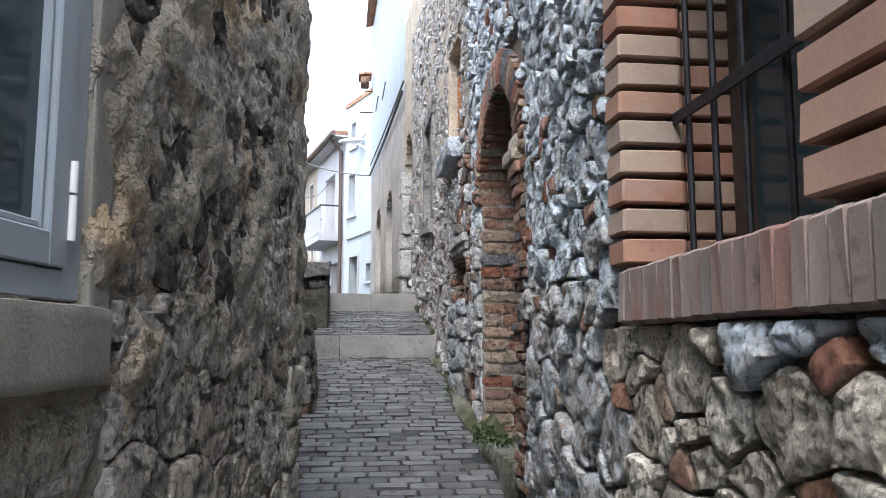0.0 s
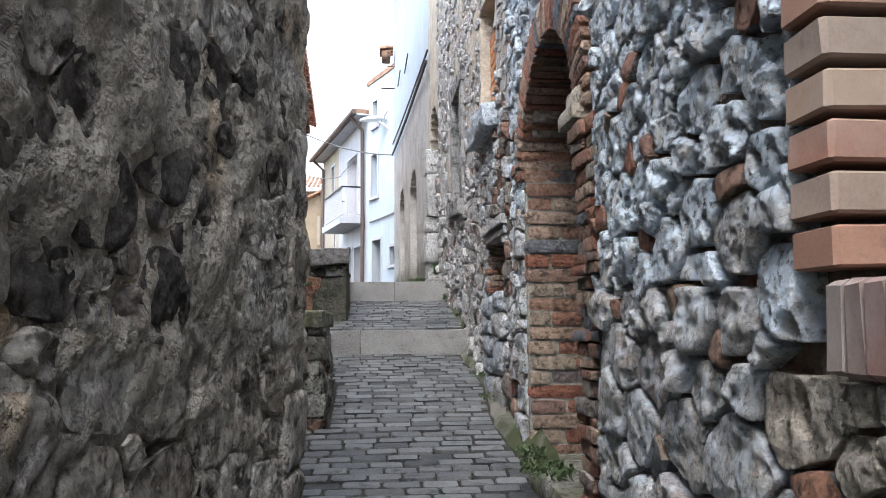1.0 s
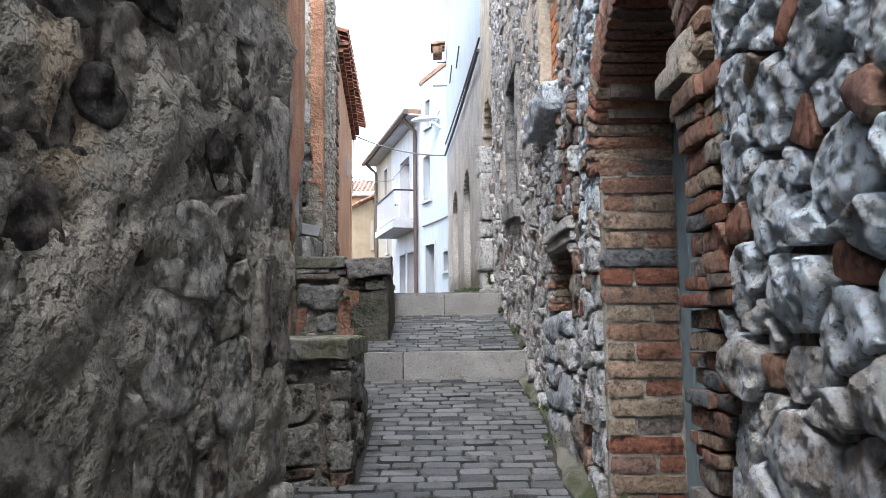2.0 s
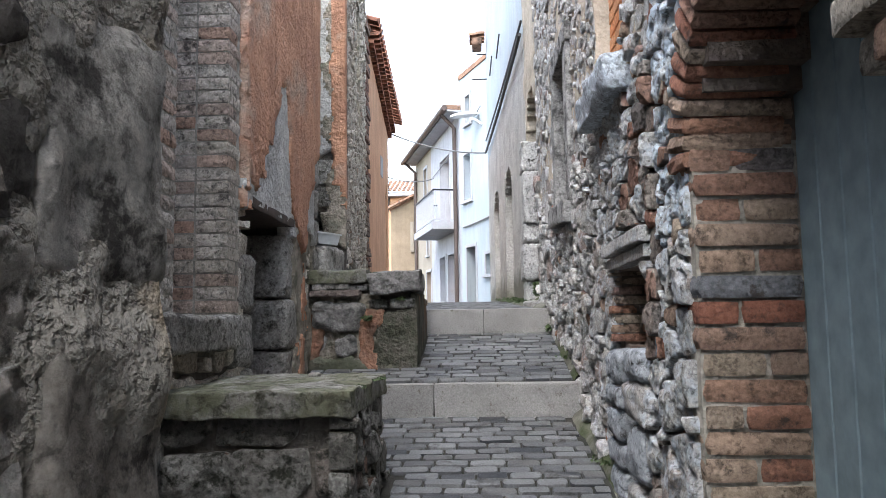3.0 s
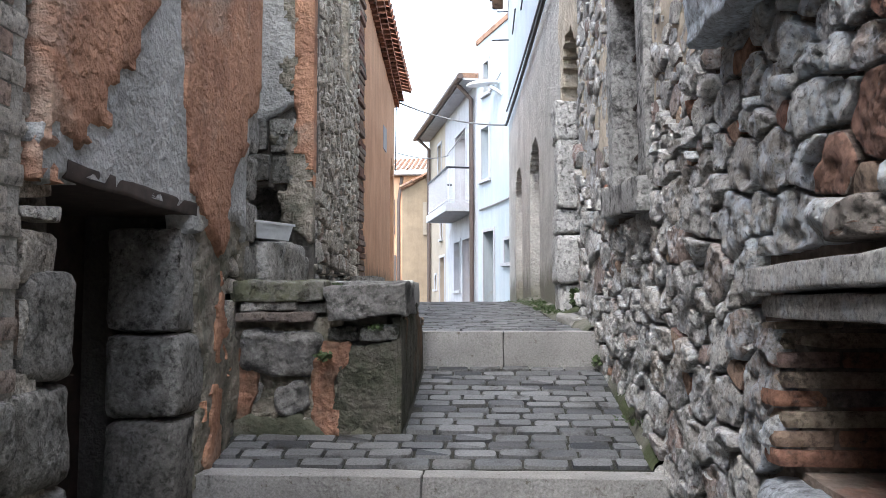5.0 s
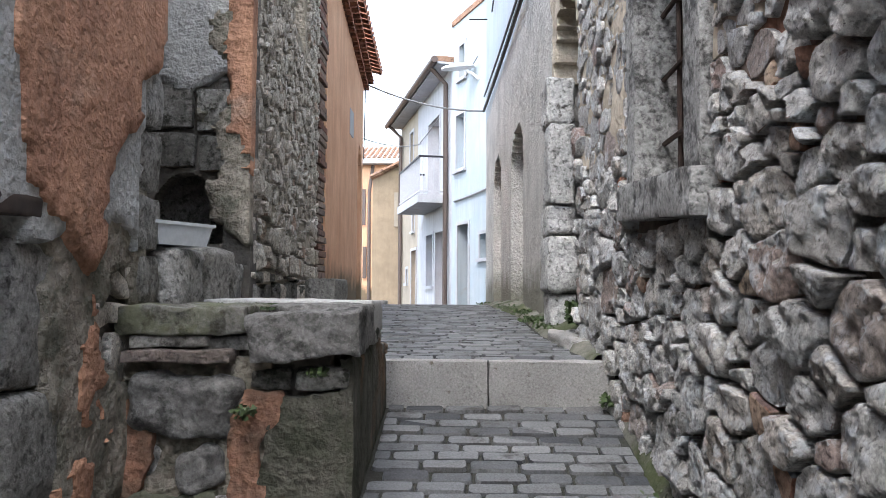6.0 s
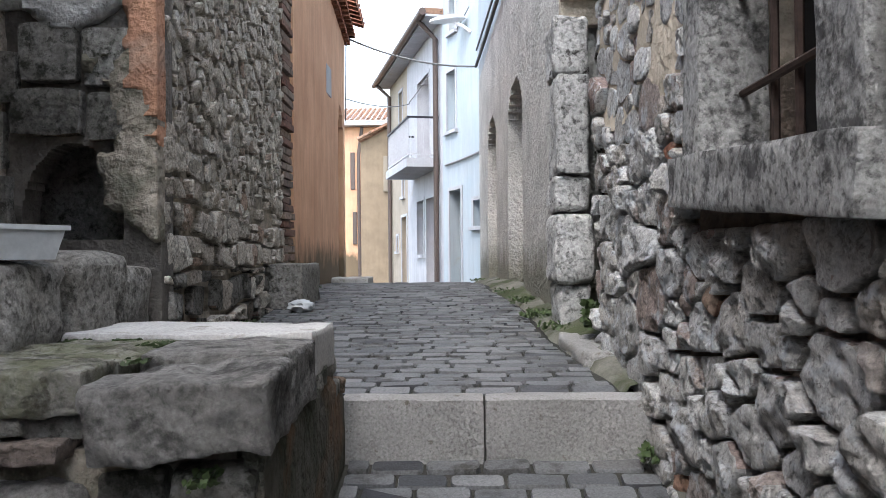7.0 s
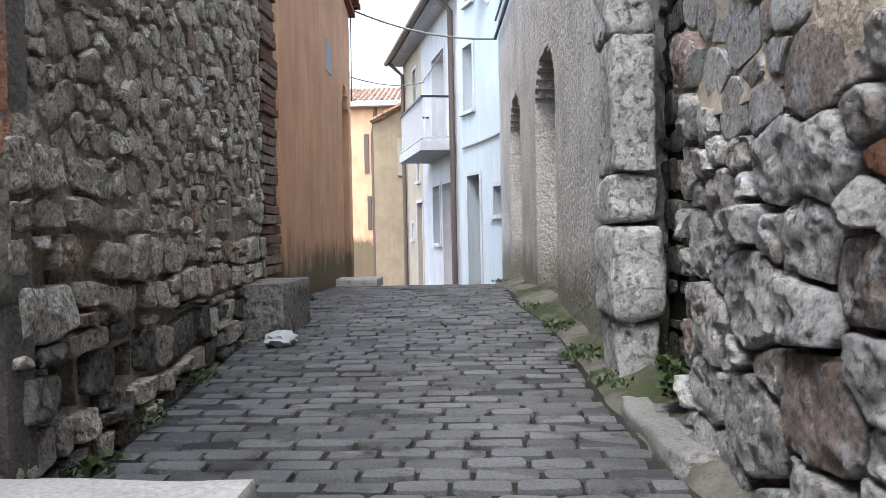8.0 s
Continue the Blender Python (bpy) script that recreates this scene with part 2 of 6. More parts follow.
STACK_STONE = masonry("blue_grey_block", [(0, (0.36, 0.385, 0.41)), (1, (0.46, 0.49, 0.52))], stain_pit_shade=(0.1, 0.095, 0.09), stain_at=(0.36, 0.43), stain_scale=14, grain=60, bump=0.9, dist=0.014, pit=0.6, pit_scale=38, chips=0.7)
BROWN_STONE = masonry("brown_stone", [(0, (0.42, 0.37, 0.305)), (0.3, (0.62, 0.565, 0.48)), (0.5, (0.5, 0.45, 0.38)), (0.8, (0.7, 0.66, 0.58)), (0.93, (0.46, 0.41, 0.34)), (1, (0.42, 0.31, 0.24))], stain_pit_shade=(0.12, 0.1, 0.08), stain_at=(0.35, 0.42), bump=0.8, dist=0.009, stain_scale=20, grain=95, pit=0.6, pit_scale=70, chips=0.8)
RED_MORTAR = plaster("earthy_mortar", (0.25, 0.2, 0.165), (0.14, 0.115, 0.1), (0.27, 0.14, 0.1), (0.57, 0.66), bump=1.0, dist=0.014, grain=50, scale=6)
MORTAR = plaster("old_mortar", (0.2, 0.18, 0.155), (0.12, 0.11, 0.1), bump=0.9, dist=0.012, grain=70)
OCHRE_MORTAR = plaster("ochre_mortar", (0.35, 0.315, 0.265), (0.25, 0.23, 0.195), (0.44, 0.335, 0.22), (0.56, 0.66), bump=1.0, dist=0.024, grain=38, scale=4, streak=0.12)
PALE_MORTAR = plaster("pale_old_mortar", (0.55, 0.48, 0.385), (0.4, 0.35, 0.28), bump=0.8, dist=0.012, grain=45, scale=6, streak=0.1)
BROWN_MORTAR = plaster("brown_old_mortar", (0.43, 0.375, 0.3), (0.26, 0.23, 0.185), (0.17, 0.165, 0.125), (0.56, 0.66), bump=1.0, dist=0.02, grain=40, scale=8, streak=0.1)
DARK_MORTAR = plaster("dark_joint", (0.045, 0.042, 0.036), (0.028, 0.03, 0.024), bump=0.8, dist=0.008)
OLD_BRICK = masonry("old_brick", [(0, (0.36, 0.185, 0.125)), (0.22, (0.43, 0.36, 0.28)), (0.45, (0.3, 0.125, 0.085)), (0.65, (0.4, 0.33, 0.26)), (0.8, (0.36, 0.17, 0.115)), (0.92, (0.21, 0.205, 0.205)), (1, (0.17, 0.19, 0.22))], stain_pit_shade=(0.08, 0.066, 0.058), stain_at=(0.34, 0.43), stain_scale=13, bump=0.9, dist=0.012, pit=0.5, pit_scale=45)
BUFF_MORTAR = plaster("buff_mortar", (0.44, 0.41, 0.36), (0.31, 0.29, 0.25), bump=1.0, dist=0.012, grain=60, scale=6)
GREY_BRICK = masonry("weathered_brick", [(0, (0.48, 0.43, 0.36)), (0.5, (0.57, 0.525, 0.46)), (0.8, (0.44, 0.29, 0.215)), (1, (0.44, 0.41, 0.365))], stain_pit_shade=(0.09, 0.082, 0.075), stain_at=(0.35, 0.43), stain_scale=8, bump=0.8, dist=0.012, pit=0.6, pit_scale=40)
NEW_BRICK = masonry("window_brick", [(0, (0.4, 0.28, 0.215)), (0.35, (0.37, 0.285, 0.235)), (0.6, (0.34, 0.175, 0.125)), (0.8, (0.38, 0.265, 0.2)), (1, (0.32, 0.255, 0.215))], stain_pit_shade=(0.17, 0.13, 0.11), stain_at=(0.28, 0.38), stain_scale=7, grain=150, bump=0.15, dist=0.003, pale=((0.44, 0.385, 0.335), 0.3), speckle=0.3)
SILL_BRICK = masonry("sill_brick", [(0, (0.23, 0.165, 0.145)), (0.4, (0.26, 0.215, 0.195)), (0.75, (0.25, 0.145, 0.12)), (1, (0.2, 0.175, 0.165))], stain_pit_shade=(0.1, 0.08, 0.075), stain_at=(0.3, 0.4), stain_scale=8, grain=150, bump=0.2, dist=0.004, pale=((0.33, 0.31, 0.3), 0.4), speckle=0.35)
ORANGE_BRICK = masonry("orange_brick", [(0, (0.55, 0.22, 0.1)), (0.5, (0.5, 0.25, 0.13)), (1, (0.42, 0.18, 0.09))], stain_at=(0.25, 0.35), bump=0.4, dist=0.006)
PAVER = masonry("grey_paver", [(0, (0.07, 0.072, 0.075)), (0.3, (0.108, 0.11, 0.112)), (0.8, (0.145, 0.146, 0.147)), (0.87, (0.03, 0.032, 0.036)), (0.93, (0.06, 0.06, 0.062)), (1, (0.1, 0.098, 0.095))], stain_at=(0.34, 0.46), stain_scale=6, grain=120, bump=0.35, dist=0.005, rough=0.6)
STEP_STONE = masonry("white_step_stone", [(0, (0.31, 0.3, 0.287)), (1, (0.36, 0.35, 0.336))], stain_pit_shade=(0.15, 0.135, 0.11), stain_at=(0.34, 0.41), stain_scale=22, grain=120, bump=0.5, dist=0.006, pit=0.25, pit_scale=95, speckle=0.8)
SLAB_STONE = masonry("pale_worn_slab", [(0, (0.4, 0.39, 0.37)), (1, (0.45, 0.44, 0.42))], stain_pit_shade=(0.2, 0.185, 0.155), stain_at=(0.34, 0.44), stain_scale=9, grain=90, bump=0.5, dist=0.006, speckle=0.7)
DARK_STONE = masonry("damp_stone", [(0, (0.16, 0.152, 0.135)), (0.5, (0.24, 0.228, 0.205)), (0.85, (0.33, 0.318, 0.29)), (0.93, (0.22, 0.135, 0.1)), (1, (0.18, 0.175, 0.14))], stain_pit_shade=(0.035, 0.037, 0.026), stain_scale=12, stain_at=(0.38, 0.48), bump=1.0, dist=0.013, grain=70, pit=0.6, pit_scale=38, chips=0.8)
MOSS_STONE = masonry("mossy_slab", [(0, (0.23, 0.222, 0.195)), (1, (0.3, 0.29, 0.262))], pale=((0.11, 0.115, 0.062), 0.8), pale_at=(0.4, 0.55), stain_pit_shade=(0.06, 0.056, 0.04), stain_scale=15, bump=0.6, dist=0.01, pit=0.5, pit_scale=18)
ORANGE_PLASTER = plaster("orange_plaster", (0.52, 0.285, 0.18), (0.36, 0.19, 0.125), (0.38, 0.3, 0.235), (0.52, 0.66), bump=1.0, dist=0.016, grain=42, scale=4)
TERRACOTTA = plaster("terracotta_render", (0.34, 0.175, 0.115), (0.2, 0.125, 0.09), (0.1, 0.09, 0.06), (0.5, 0.62), bump=1.0, dist=0.016, grain=42, scale=9)
GREY_PLASTER = plaster("grey_plaster", (0.46, 0.455, 0.43), (0.32, 0.315, 0.295), bump=1.0, dist=0.014, grain=45, scale=4, streak=0.1)
ORANGE_PAINT = plaster("orange_painted_plaster", (0.7, 0.42, 0.265), (0.6, 0.34, 0.21), scale=1.8, streak=0.22, bump=0.35, damp=((0.1, 0.09, 0.06), 2.35, 0.8))
GREY_HOUSE = plaster("grey_render", (0.52, 0.505, 0.475), (0.38, 0.37, 0.345), scale=2.6, grain=34, bump=1.0, dist=0.016, streak=0.06, damp=((0.17, 0.165, 0.13), 2.3, 0.7))
WHITE_PAINT = plaster("white_painted_plaster", (0.47, 0.475, 0.495), (0.4, 0.405, 0.425), (0.4, 0.37, 0.335), (0.62, 0.72), streak=0.16, bump=0.2)
BLUE_PAINT = plaster("pale_blue_plaster", (0.4, 0.465, 0.505), (0.43, 0.475, 0.5), (0.4, 0.4, 0.385), (0.6, 0.72), streak=0.14, bump=0.2)
YELLOW_PAINT = plaster("yellow_plaster", (0.34, 0.265, 0.185), (0.26, 0.205, 0.145), streak=0.08, bump=0.2)
BEIGE_PAINT = plaster("beige_plaster", (0.38, 0.33, 0.265), (0.32, 0.28, 0.225), streak=0.08, bump=0.2)
CONCRETE = plaster("rough_concrete", (0.19, 0.18, 0.155), (0.1, 0.1, 0.08), (0.06, 0.07, 0.035), (0.48, 0.58), bump=0.7, dist=0.01)
ROOF_TILE = masonry("clay_roof_tile", [(0, (0.3, 0.16, 0.1)), (0.5, (0.36, 0.22, 0.15)), (1, (0.22, 0.14, 0.1))], stain_scale=8, bump=0.4, dist=0.006)
EAVE_TILE = masonry("red_eave_tile", [(0, (0.3, 0.13, 0.085)), (0.5, (0.36, 0.17, 0.11)), (1, (0.24, 0.11, 0.075))], stain_scale=8, bump=0.4, dist=0.006)
IRON = plain("dark_iron", (0.03, 0.03, 0.036), 0.55, 0.6, 0.3)
RUST = plain("rusty_iron", (0.045, 0.028, 0.022), 0.8, 0.2, 0.4)
DARK_WOOD = plain("dark_wood", (0.05, 0.035, 0.028), 0.75, 0, 0.4, 18, 0.3)
RED_WOOD = plain("red_brown_wood", (0.09, 0.03, 0.022), 0.7, 0, 0.3, 18, 0.3)
BLUE_WOOD = plain("grey_blue_painted_wood", (0.2, 0.27, 0.3), 0.6, 0, 0.2, 12, 0.2)
GREY_METAL = plain("grey_window_metal", (0.3, 0.34, 0.375), 0.4, 0.0, 0.06, 10, 0.02)
WHITE_METAL = plain("white_metal", (0.75, 0.75, 0.75), 0.4, 0.0, 0.06)
WHITE_PLASTIC = plain("white_plastic", (0.48, 0.5, 0.5), 0.35, 0, 0.1, 40, 0.4)
BROWN_PIPE = plain("brown_pipe", (0.1, 0.075, 0.065), 0.5, 0.2, 0.15)
# Flat black that stands in for the shade inside openings.
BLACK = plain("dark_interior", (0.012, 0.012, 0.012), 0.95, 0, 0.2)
CABLE = plain("black_cable", (0.03, 0.03, 0.03), 0.6, 0, 0.1)
WINDOW_STONE = masonry("weathered_window_stone", [(0, (0.32, 0.315, 0.305)), (1, (0.4, 0.395, 0.38))], stain_pit_shade=(0.07, 0.068, 0.066), stain_at=(0.4, 0.5), stain_scale=7, grain=60, bump=0.7, dist=0.01, pit=0.6, pit_scale=40)
MID_STONE = masonry("grey_brown_block", [(0, (0.25, 0.235, 0.21)), (0.5, (0.32, 0.305, 0.275)), (1, (0.4, 0.385, 0.355))], stain_pit_shade=(0.06, 0.056, 0.048), stain_at=(0.36, 0.45), stain_scale=9, bump=1.0, dist=0.012, grain=70, pit=0.6, pit_scale=38, chips=0.8)
BLOCK_STONE = masonry("pale_jamb_block", [(0, (0.44, 0.435, 0.42)), (1, (0.54, 0.535, 0.52))], stain_pit_shade=(0.06, 0.055, 0.05), stain_at=(0.34, 0.42), stain_scale=10, bump=0.8, dist=0.012, pit=0.6, pit_scale=28)
CORNER_STONE = masonry("grey_split_stone", [(0, (0.26, 0.25, 0.235)), (1, (0.31, 0.3, 0.285))], stain_pit_shade=(0.07, 0.068, 0.064), stain_at=(0.38, 0.5), stain_scale=7, grain=60, bump=1.0, dist=0.014, speckle=0.9, pit=0.4, pit_scale=40, chips=0.7)
DAMP = plaster("damp_mossy_plaster", (0.12, 0.12, 0.09), (0.07, 0.075, 0.05), (0.2, 0.17, 0.13), (0.55, 0.65), scale=6, bump=0.8, dist=0.01, grain=50, streak=0.2)
SILL_PLASTER = plaster("grey_sill_plaster", (0.28, 0.265, 0.23), (0.2, 0.19, 0.165), bump=0.4, streak=0.3)
LEAF = plain("weed_leaf", (0.04, 0.062, 0.02), 0.6, 0, 0.4, 40, 0.1)
GLASS, _nt, _b = nodes_of("window_glass", 0.06, 0.5)
_b.inputs["Base Color"].default_value = (0.03, 0.05, 0.058, 1)

# ---- the plan: ground and wall lines ----
GROUND = [(-300, -1.5), (-8, -1.25), (0, -0.03), (5.35, 0.85), (7.8, 1.262), (7.86, 1.455), (9.38, 1.752), (9.45, 1.945), (10.6, 2.0), (11.6, 2.045), (13.0, 2.105), (14.5, 2.135), (16, 2.11), (18, 1.95), (22, 1.58), (30, 0.9), (60, -1.5)]
EAST = [(-8, 0.55), (0, 0.655), (2.2, 0.78), (4.0, 0.905), (5.5, 0.955), (7.0, 0.955), (9.0, 0.93), (10.5, 0.89), (11.4, 0.865), (13.1, 0.785), (18.7, 0.575)]
WEST1 = [(-8, -1.6), (1.6, -0.47), (3.0, -0.27), (3.87, -0.12)]
WEST3 = [(9.6, -0.85), (13.4, -1.18), (19.7, -1.57)]


def lerp(table, y):
    return float(np.interp(y, [a for a, _ in table], [b for _, b in table]))


def ground(y):
    return lerp(GROUND, y)


def on_east(y, z, d=0.0):
    return (lerp(EAST, y) - d, y, z)


def on_west1(y, z, d=0.0):
    return (lerp(WEST1, y) + d, y, z)


def on_west2(y, z, d=0.0):
    return (-0.9 + d, y, z)


def on_west3(y, z, d=0.0):
    return (lerp(WEST3, y) + d, y, z)


# ---- masonry tools ----
def clip(poly, px, py, nx, ny):
    """The part of a polygon on the side of (px, py) away from (nx, ny)."""
    out = []
    for i, a in enumerate(poly):
        b = poly[(i + 1) % len(poly)]
        da, db = (a[0] - px) * nx + (a[1] - py) * ny, (b[0] - px) * nx + (b[1] - py) * ny
        if da <= 0:
            out.append(a)
        if (da < 0 < db) or (db < 0 < da):
            k = da / (da - db)
            out.append((a[0] + k * (b[0] - a[0]), a[1] + k * (b[1] - a[1])))
    return out


def mosaic(u0, u1, v0, v1, size, seed, holes=(), keep=None, stretch=1.5, slope=0.0, grow=None, loose=2.3):
    """Cells of a rubble wall, large stones first and small ones packed between them: polygons in u and v, each with its radius.
    size: half the height of a large stone; stretch: length to height; loose: how far a stone may swell into free room."""
    rng = random.Random(seed)
    pts = np.zeros((0, 3))
    area = (u1 - u0) / stretch * (v1 - v0)
    for share, tries in ((1.0, 0.9), (0.78, 2.0), (0.58, 4.0), (0.4, 8.0)):
        for _ in range(int(tries * area / (size * size) * 0.8)):
            u, v = rng.uniform(u0, u1), rng.uniform(v0, v1)
            if in_any(u, v, holes) or (keep and not keep(u, v)):
                continue
            r = size * share * rng.uniform(0.85, 1.15) * (grow(u, v) if grow else 1.0)
            a, b = u / stretch, v - slope * u
            if len(pts) and np.any(np.hypot(pts[:, 0] - a, pts[:, 1] - b) < (pts[:, 2] + r) * 0.9):
                continue
            pts = np.vstack([pts, (a, b, r)])
    cells = []
    for i, (a, b, r) in enumerate(pts):
        m = r * loose
        turn = rng.uniform(0, 0.5)
        poly = [(a + m * math.cos(turn + k * math.pi / 5), b + m * math.sin(turn + k * math.pi / 5)) for k in range(10)]
        d2 = (pts[:, 0] - a) ** 2 + (pts[:, 1] - b) ** 2
        for j in np.argsort(d2)[1:24]:
            qa, qb, qr = pts[j]
            t = min(0.9, max(0.1, 0.5 + (r * r - qr * qr) / (2 * d2[j])))
            poly = clip(poly, a + (qa - a) * t, b + (qb - b) * t, qa - a, qb - b)
        poly = [(p * stretch, q + slope * p * stretch) for p, q in poly]
        su, sv = a * stretch, b + slope * a * stretch
        for e in ((u0, sv, -1, 0), (u1, sv, 1, 0), (su, v0, 0, -1), (su, v1, 0, 1)):
            poly = clip(poly, *e)
        for p, q, c, e in holes:
            side = max((p - su, (p, sv, 1, 0)), (su - q, (q, sv, -1, 0)), (c - sv, (su, c, 0, 1)), (sv - e, (su, e, 0, -1)))
            poly = clip(poly, *side[1])
        if len(poly) > 2:
            cells.append((poly, r))
    return cells


def sorted_cells(cells, small, every=3):
    """Parts the cells of a mosaic: stones, and of those smaller than small each n-th as scraps of tile."""
    little = [c for c, r in cells if r < small]
    scraps = little[::every]
    return [c for c, r in cells if r >= small] + [c for k, c in enumerate(little) if k % every], scraps


def courses(u0, u1, v0, v1, w, h, seed, holes=(), keep=None, grow=None, thin=0.2, split=0.25, slope=0.0):
    """Cells of roughly coursed rubble and thin chips in its joints: two lists of polygons in u and v."""
    rng = random.Random(seed)
    cells, chips = [], []
    wave = lambda k, u: 0.12 * h * math.sin(u * 3.3 + k * 2.3) + 0.5 * h * noise.noise((u * 2.1, k * 0.22, seed)) + slope * (u - u0)
    v, k = v0, 0
    while v < v1:
        size = grow(v) if grow else 1.0
        hh = h * size * (rng.uniform(0.35, 0.5) if rng.random() < thin else rng.uniform(0.75, 1.45))
        spans, u = [], u0 - rng.uniform(0, w)
        while u < u1:
            ww = w * size * rng.choice((0.55, 0.8, 1.0, 1.25, 1.6)) * rng.uniform(0.85, 1.15)
            spans.append((u, u + ww))
            u += ww
        low = lambda u: v + wave(k, u)
        high = lambda u: v + hh + wave(k + 1, u)
        mids = []
        for a, b in spans:
            pieces = [(a, b)]
            for p, q, r, t in holes:
                if r < v + hh / 2 < t:
                    pieces = [x for a2, b2 in pieces for x in ((a2, min(b2, p)), (max(a2, q), b2)) if x[1] - x[0] > 0.045]
            mids += [(max(a2, u0), min(b2, u1)) for a2, b2 in pieces if min(b2, u1) - max(a2, u0) > 0.045]
        for a, b in mids:
            if keep and not keep((a + b) / 2, v + hh / 2):
                continue
            boxes = [(0.0, 1.0)]
            if hh > 0.1 and rng.random() < split:
                c = rng.uniform(0.35, 0.65)
                boxes = [(0.0, c), (c, 1.0)]
            ta, tb = rng.uniform(-0.12, 0.12) * hh, rng.uniform(-0.12, 0.12) * hh
            for s0, s1 in boxes:
                zl = lambda u: low(u) + (high(u) - low(u)) * s0
                zh = lambda u: low(u) + (high(u) - low(u)) * s1
                m = min(b - a, (zh(a) - zl(a)))
                c = [m * rng.uniform(0.05, 0.26) for _ in range(4)]
                bulge = rng.uniform(-0.06, 0.1) * m
                cell = ([(a + c[0], zl(a) + rng.uniform(0, 0.1) * m), ((a + b) / 2, zl((a + b) / 2) - bulge), (b - c[1], zl(b) + rng.uniform(0, 0.1) * m), (b + tb * 0.4, zl(b) + c[1]), (b + tb, zh(b) - c[2]), (b - c[2], zh(b) - rng.uniform(0, 0.12) * m), ((a + b) / 2, zh((a + b) / 2) - rng.uniform(0, 0.12) * m), (a + c[3], zh(a) - rng.uniform(0, 0.12) * m), (a + ta, zh(a) - c[3]), (a + ta * 0.4, zl(a) + c[0])])
                su, sv = (a + b) / 2, zl((a + b) / 2) / 2 + zh((a + b) / 2) / 2
                if in_any(su, sv, holes):
                    continue
                for p, q, r, t in holes:
                    side = max((p - su, (p, sv, 1, 0)), (su - q, (q, sv, -1, 0)), (r - sv, (su, r, 0, 1)), (sv - t, (su, t, 0, -1)))
                    if max(p - b, a - q, r - zh(a) - 0.1, zl(a) - 0.1 - t) < 0:
                        cell = clip(cell, *side[1])
                if len(cell) > 2:
                    cells.append(cell)
            if rng.random() < 0.5:
                x, l, t = rng.uniform(a, b), rng.uniform(0.03, 0.075), rng.uniform(0.011, 0.024)
                z = high(x) + rng.uniform(-0.01, 0.01)
                if not in_any(x, z, holes):
                    chips.append([(x - l, z - t * 0.6), (x, z - t), (x + l, z - t * 0.5), (x + l * 1.05, z + t * 0.5), (x, z + t), (x - l, z + t * 0.6)])
        v += hh
        k += 1
    return cells, chips


def stone_of(poly, where, proud, gap, seed, around=18, amp=0.16, sink=0.06, rugged=0.0):
    """A rounded stone on a cell: verts and faces. where(u, v, d) gives the place d metres in front of the wall."""
    cu, cv = sum(p[0] for p in poly) / len(poly), sum(p[1] for p in poly) / len(poly)
    edges = [(poly[i], poly[(i + 1) % len(poly)]) for i in range(len(poly))]
    lens = [math.dist(a, b) for a, b in edges]
    total = sum(lens)
    if total < 0.05:
        return None
    reach = min(abs((b[0] - a[0]) * (a[1] - cv) - (a[0] - cu) * (b[1] - a[1])) / max(l, 1e-6) for (a, b), l in zip(edges, lens))
    if reach < 0.008:
        return None
    ring = []
    left = around
    for k, ((a, b), l) in enumerate(zip(edges, lens)):
        n = left if k == len(edges) - 1 else max(1, min(left - (len(edges) - 1 - k), round(around * l / total)))
        ring += [(a[0] + (b[0] - a[0]) * q / n, a[1] + (b[1] - a[1]) * q / n) for q in range(n)]
        left -= n
    shrink = max(0.6, 1 - gap / max(reach, 0.01))
    soft = [tuple((ring[k - 1][i] + 4 * ring[k][i] + ring[(k + 1) % around][i]) / 6 for i in (0, 1)) for k in range(around)]
    size = math.sqrt(max(reach, 0.02) * total / 4)
    rg = random.Random(int(seed * 1000))
    cuts = [(rg.uniform(0, 6.283), rg.uniform(0.1, 0.6), rg.uniform(0.75, 1.05)) for _ in range(3)]
    verts, faces = [], []
    levels = ((1.0, -sink), (1.0, 0.3), (0.97, 0.68), (0.91, 0.9), (0.8, 0.98), (0.62, 1.0), (0.4, 1.0), (0.18, 1.0))
    fine = around > 34
    if fine:
        levels = ((1.0, -sink), (1.0, 0.3), (0.985, 0.56), (0.955, 0.78), (0.91, 0.91), (0.85, 0.97), (0.76, 1.0), (0.65, 1.0), (0.52, 1.0), (0.39, 1.0), (0.26, 1.0), (0.12, 1.0))
    f1 = 0.55 / max(size, 0.03)
    for r, hgt in levels:
        for p in soft:
            u, v = cu + (p[0] - cu) * shrink * r, cv + (p[1] - cv) * shrink * r
            q = Vector((u * f1 + seed, v * f1, seed * 0.7))
            n1 = noise.noise(q)
            n2 = noise.noise(q * 2.7)
            wob = 1 + amp * (0.4 * n1 + 0.45 * n2)
            u, v = cu + (u - cu) * wob, cv + (v - cv) * wob
            if hgt > 0:
                d = hgt * proud
                for ang, steep, top in cuts:
                    d = min(d, hgt ** 0.5 * proud * (top - steep * ((p[0] - cu) * r * math.cos(ang) + (p[1] - cv) * r * math.sin(ang)) / max(size, 0.02)))
                d = max(d, 0.1 * proud)
                d += hgt * (0.3 * proud + 0.008) * amp * 4.0 * (0.55 * n1 + 0.4 * n2)
                if fine:
                    q = Vector((u * 24, v * 24, seed))
                    n3 = noise.noise(q)
                    d += hgt * (0.004 * n3 + 0.006 * noise.noise(q * 2.4) + 0.005 * (0.3 - abs(noise.noise(q * 0.6 + Vector((0, 7, 0)))) * 1.5) - rugged * max(0.0, noise.noise(q * 0.75 + Vector((9, 0, 0))) - 0.1))
            else:
                d = -sink
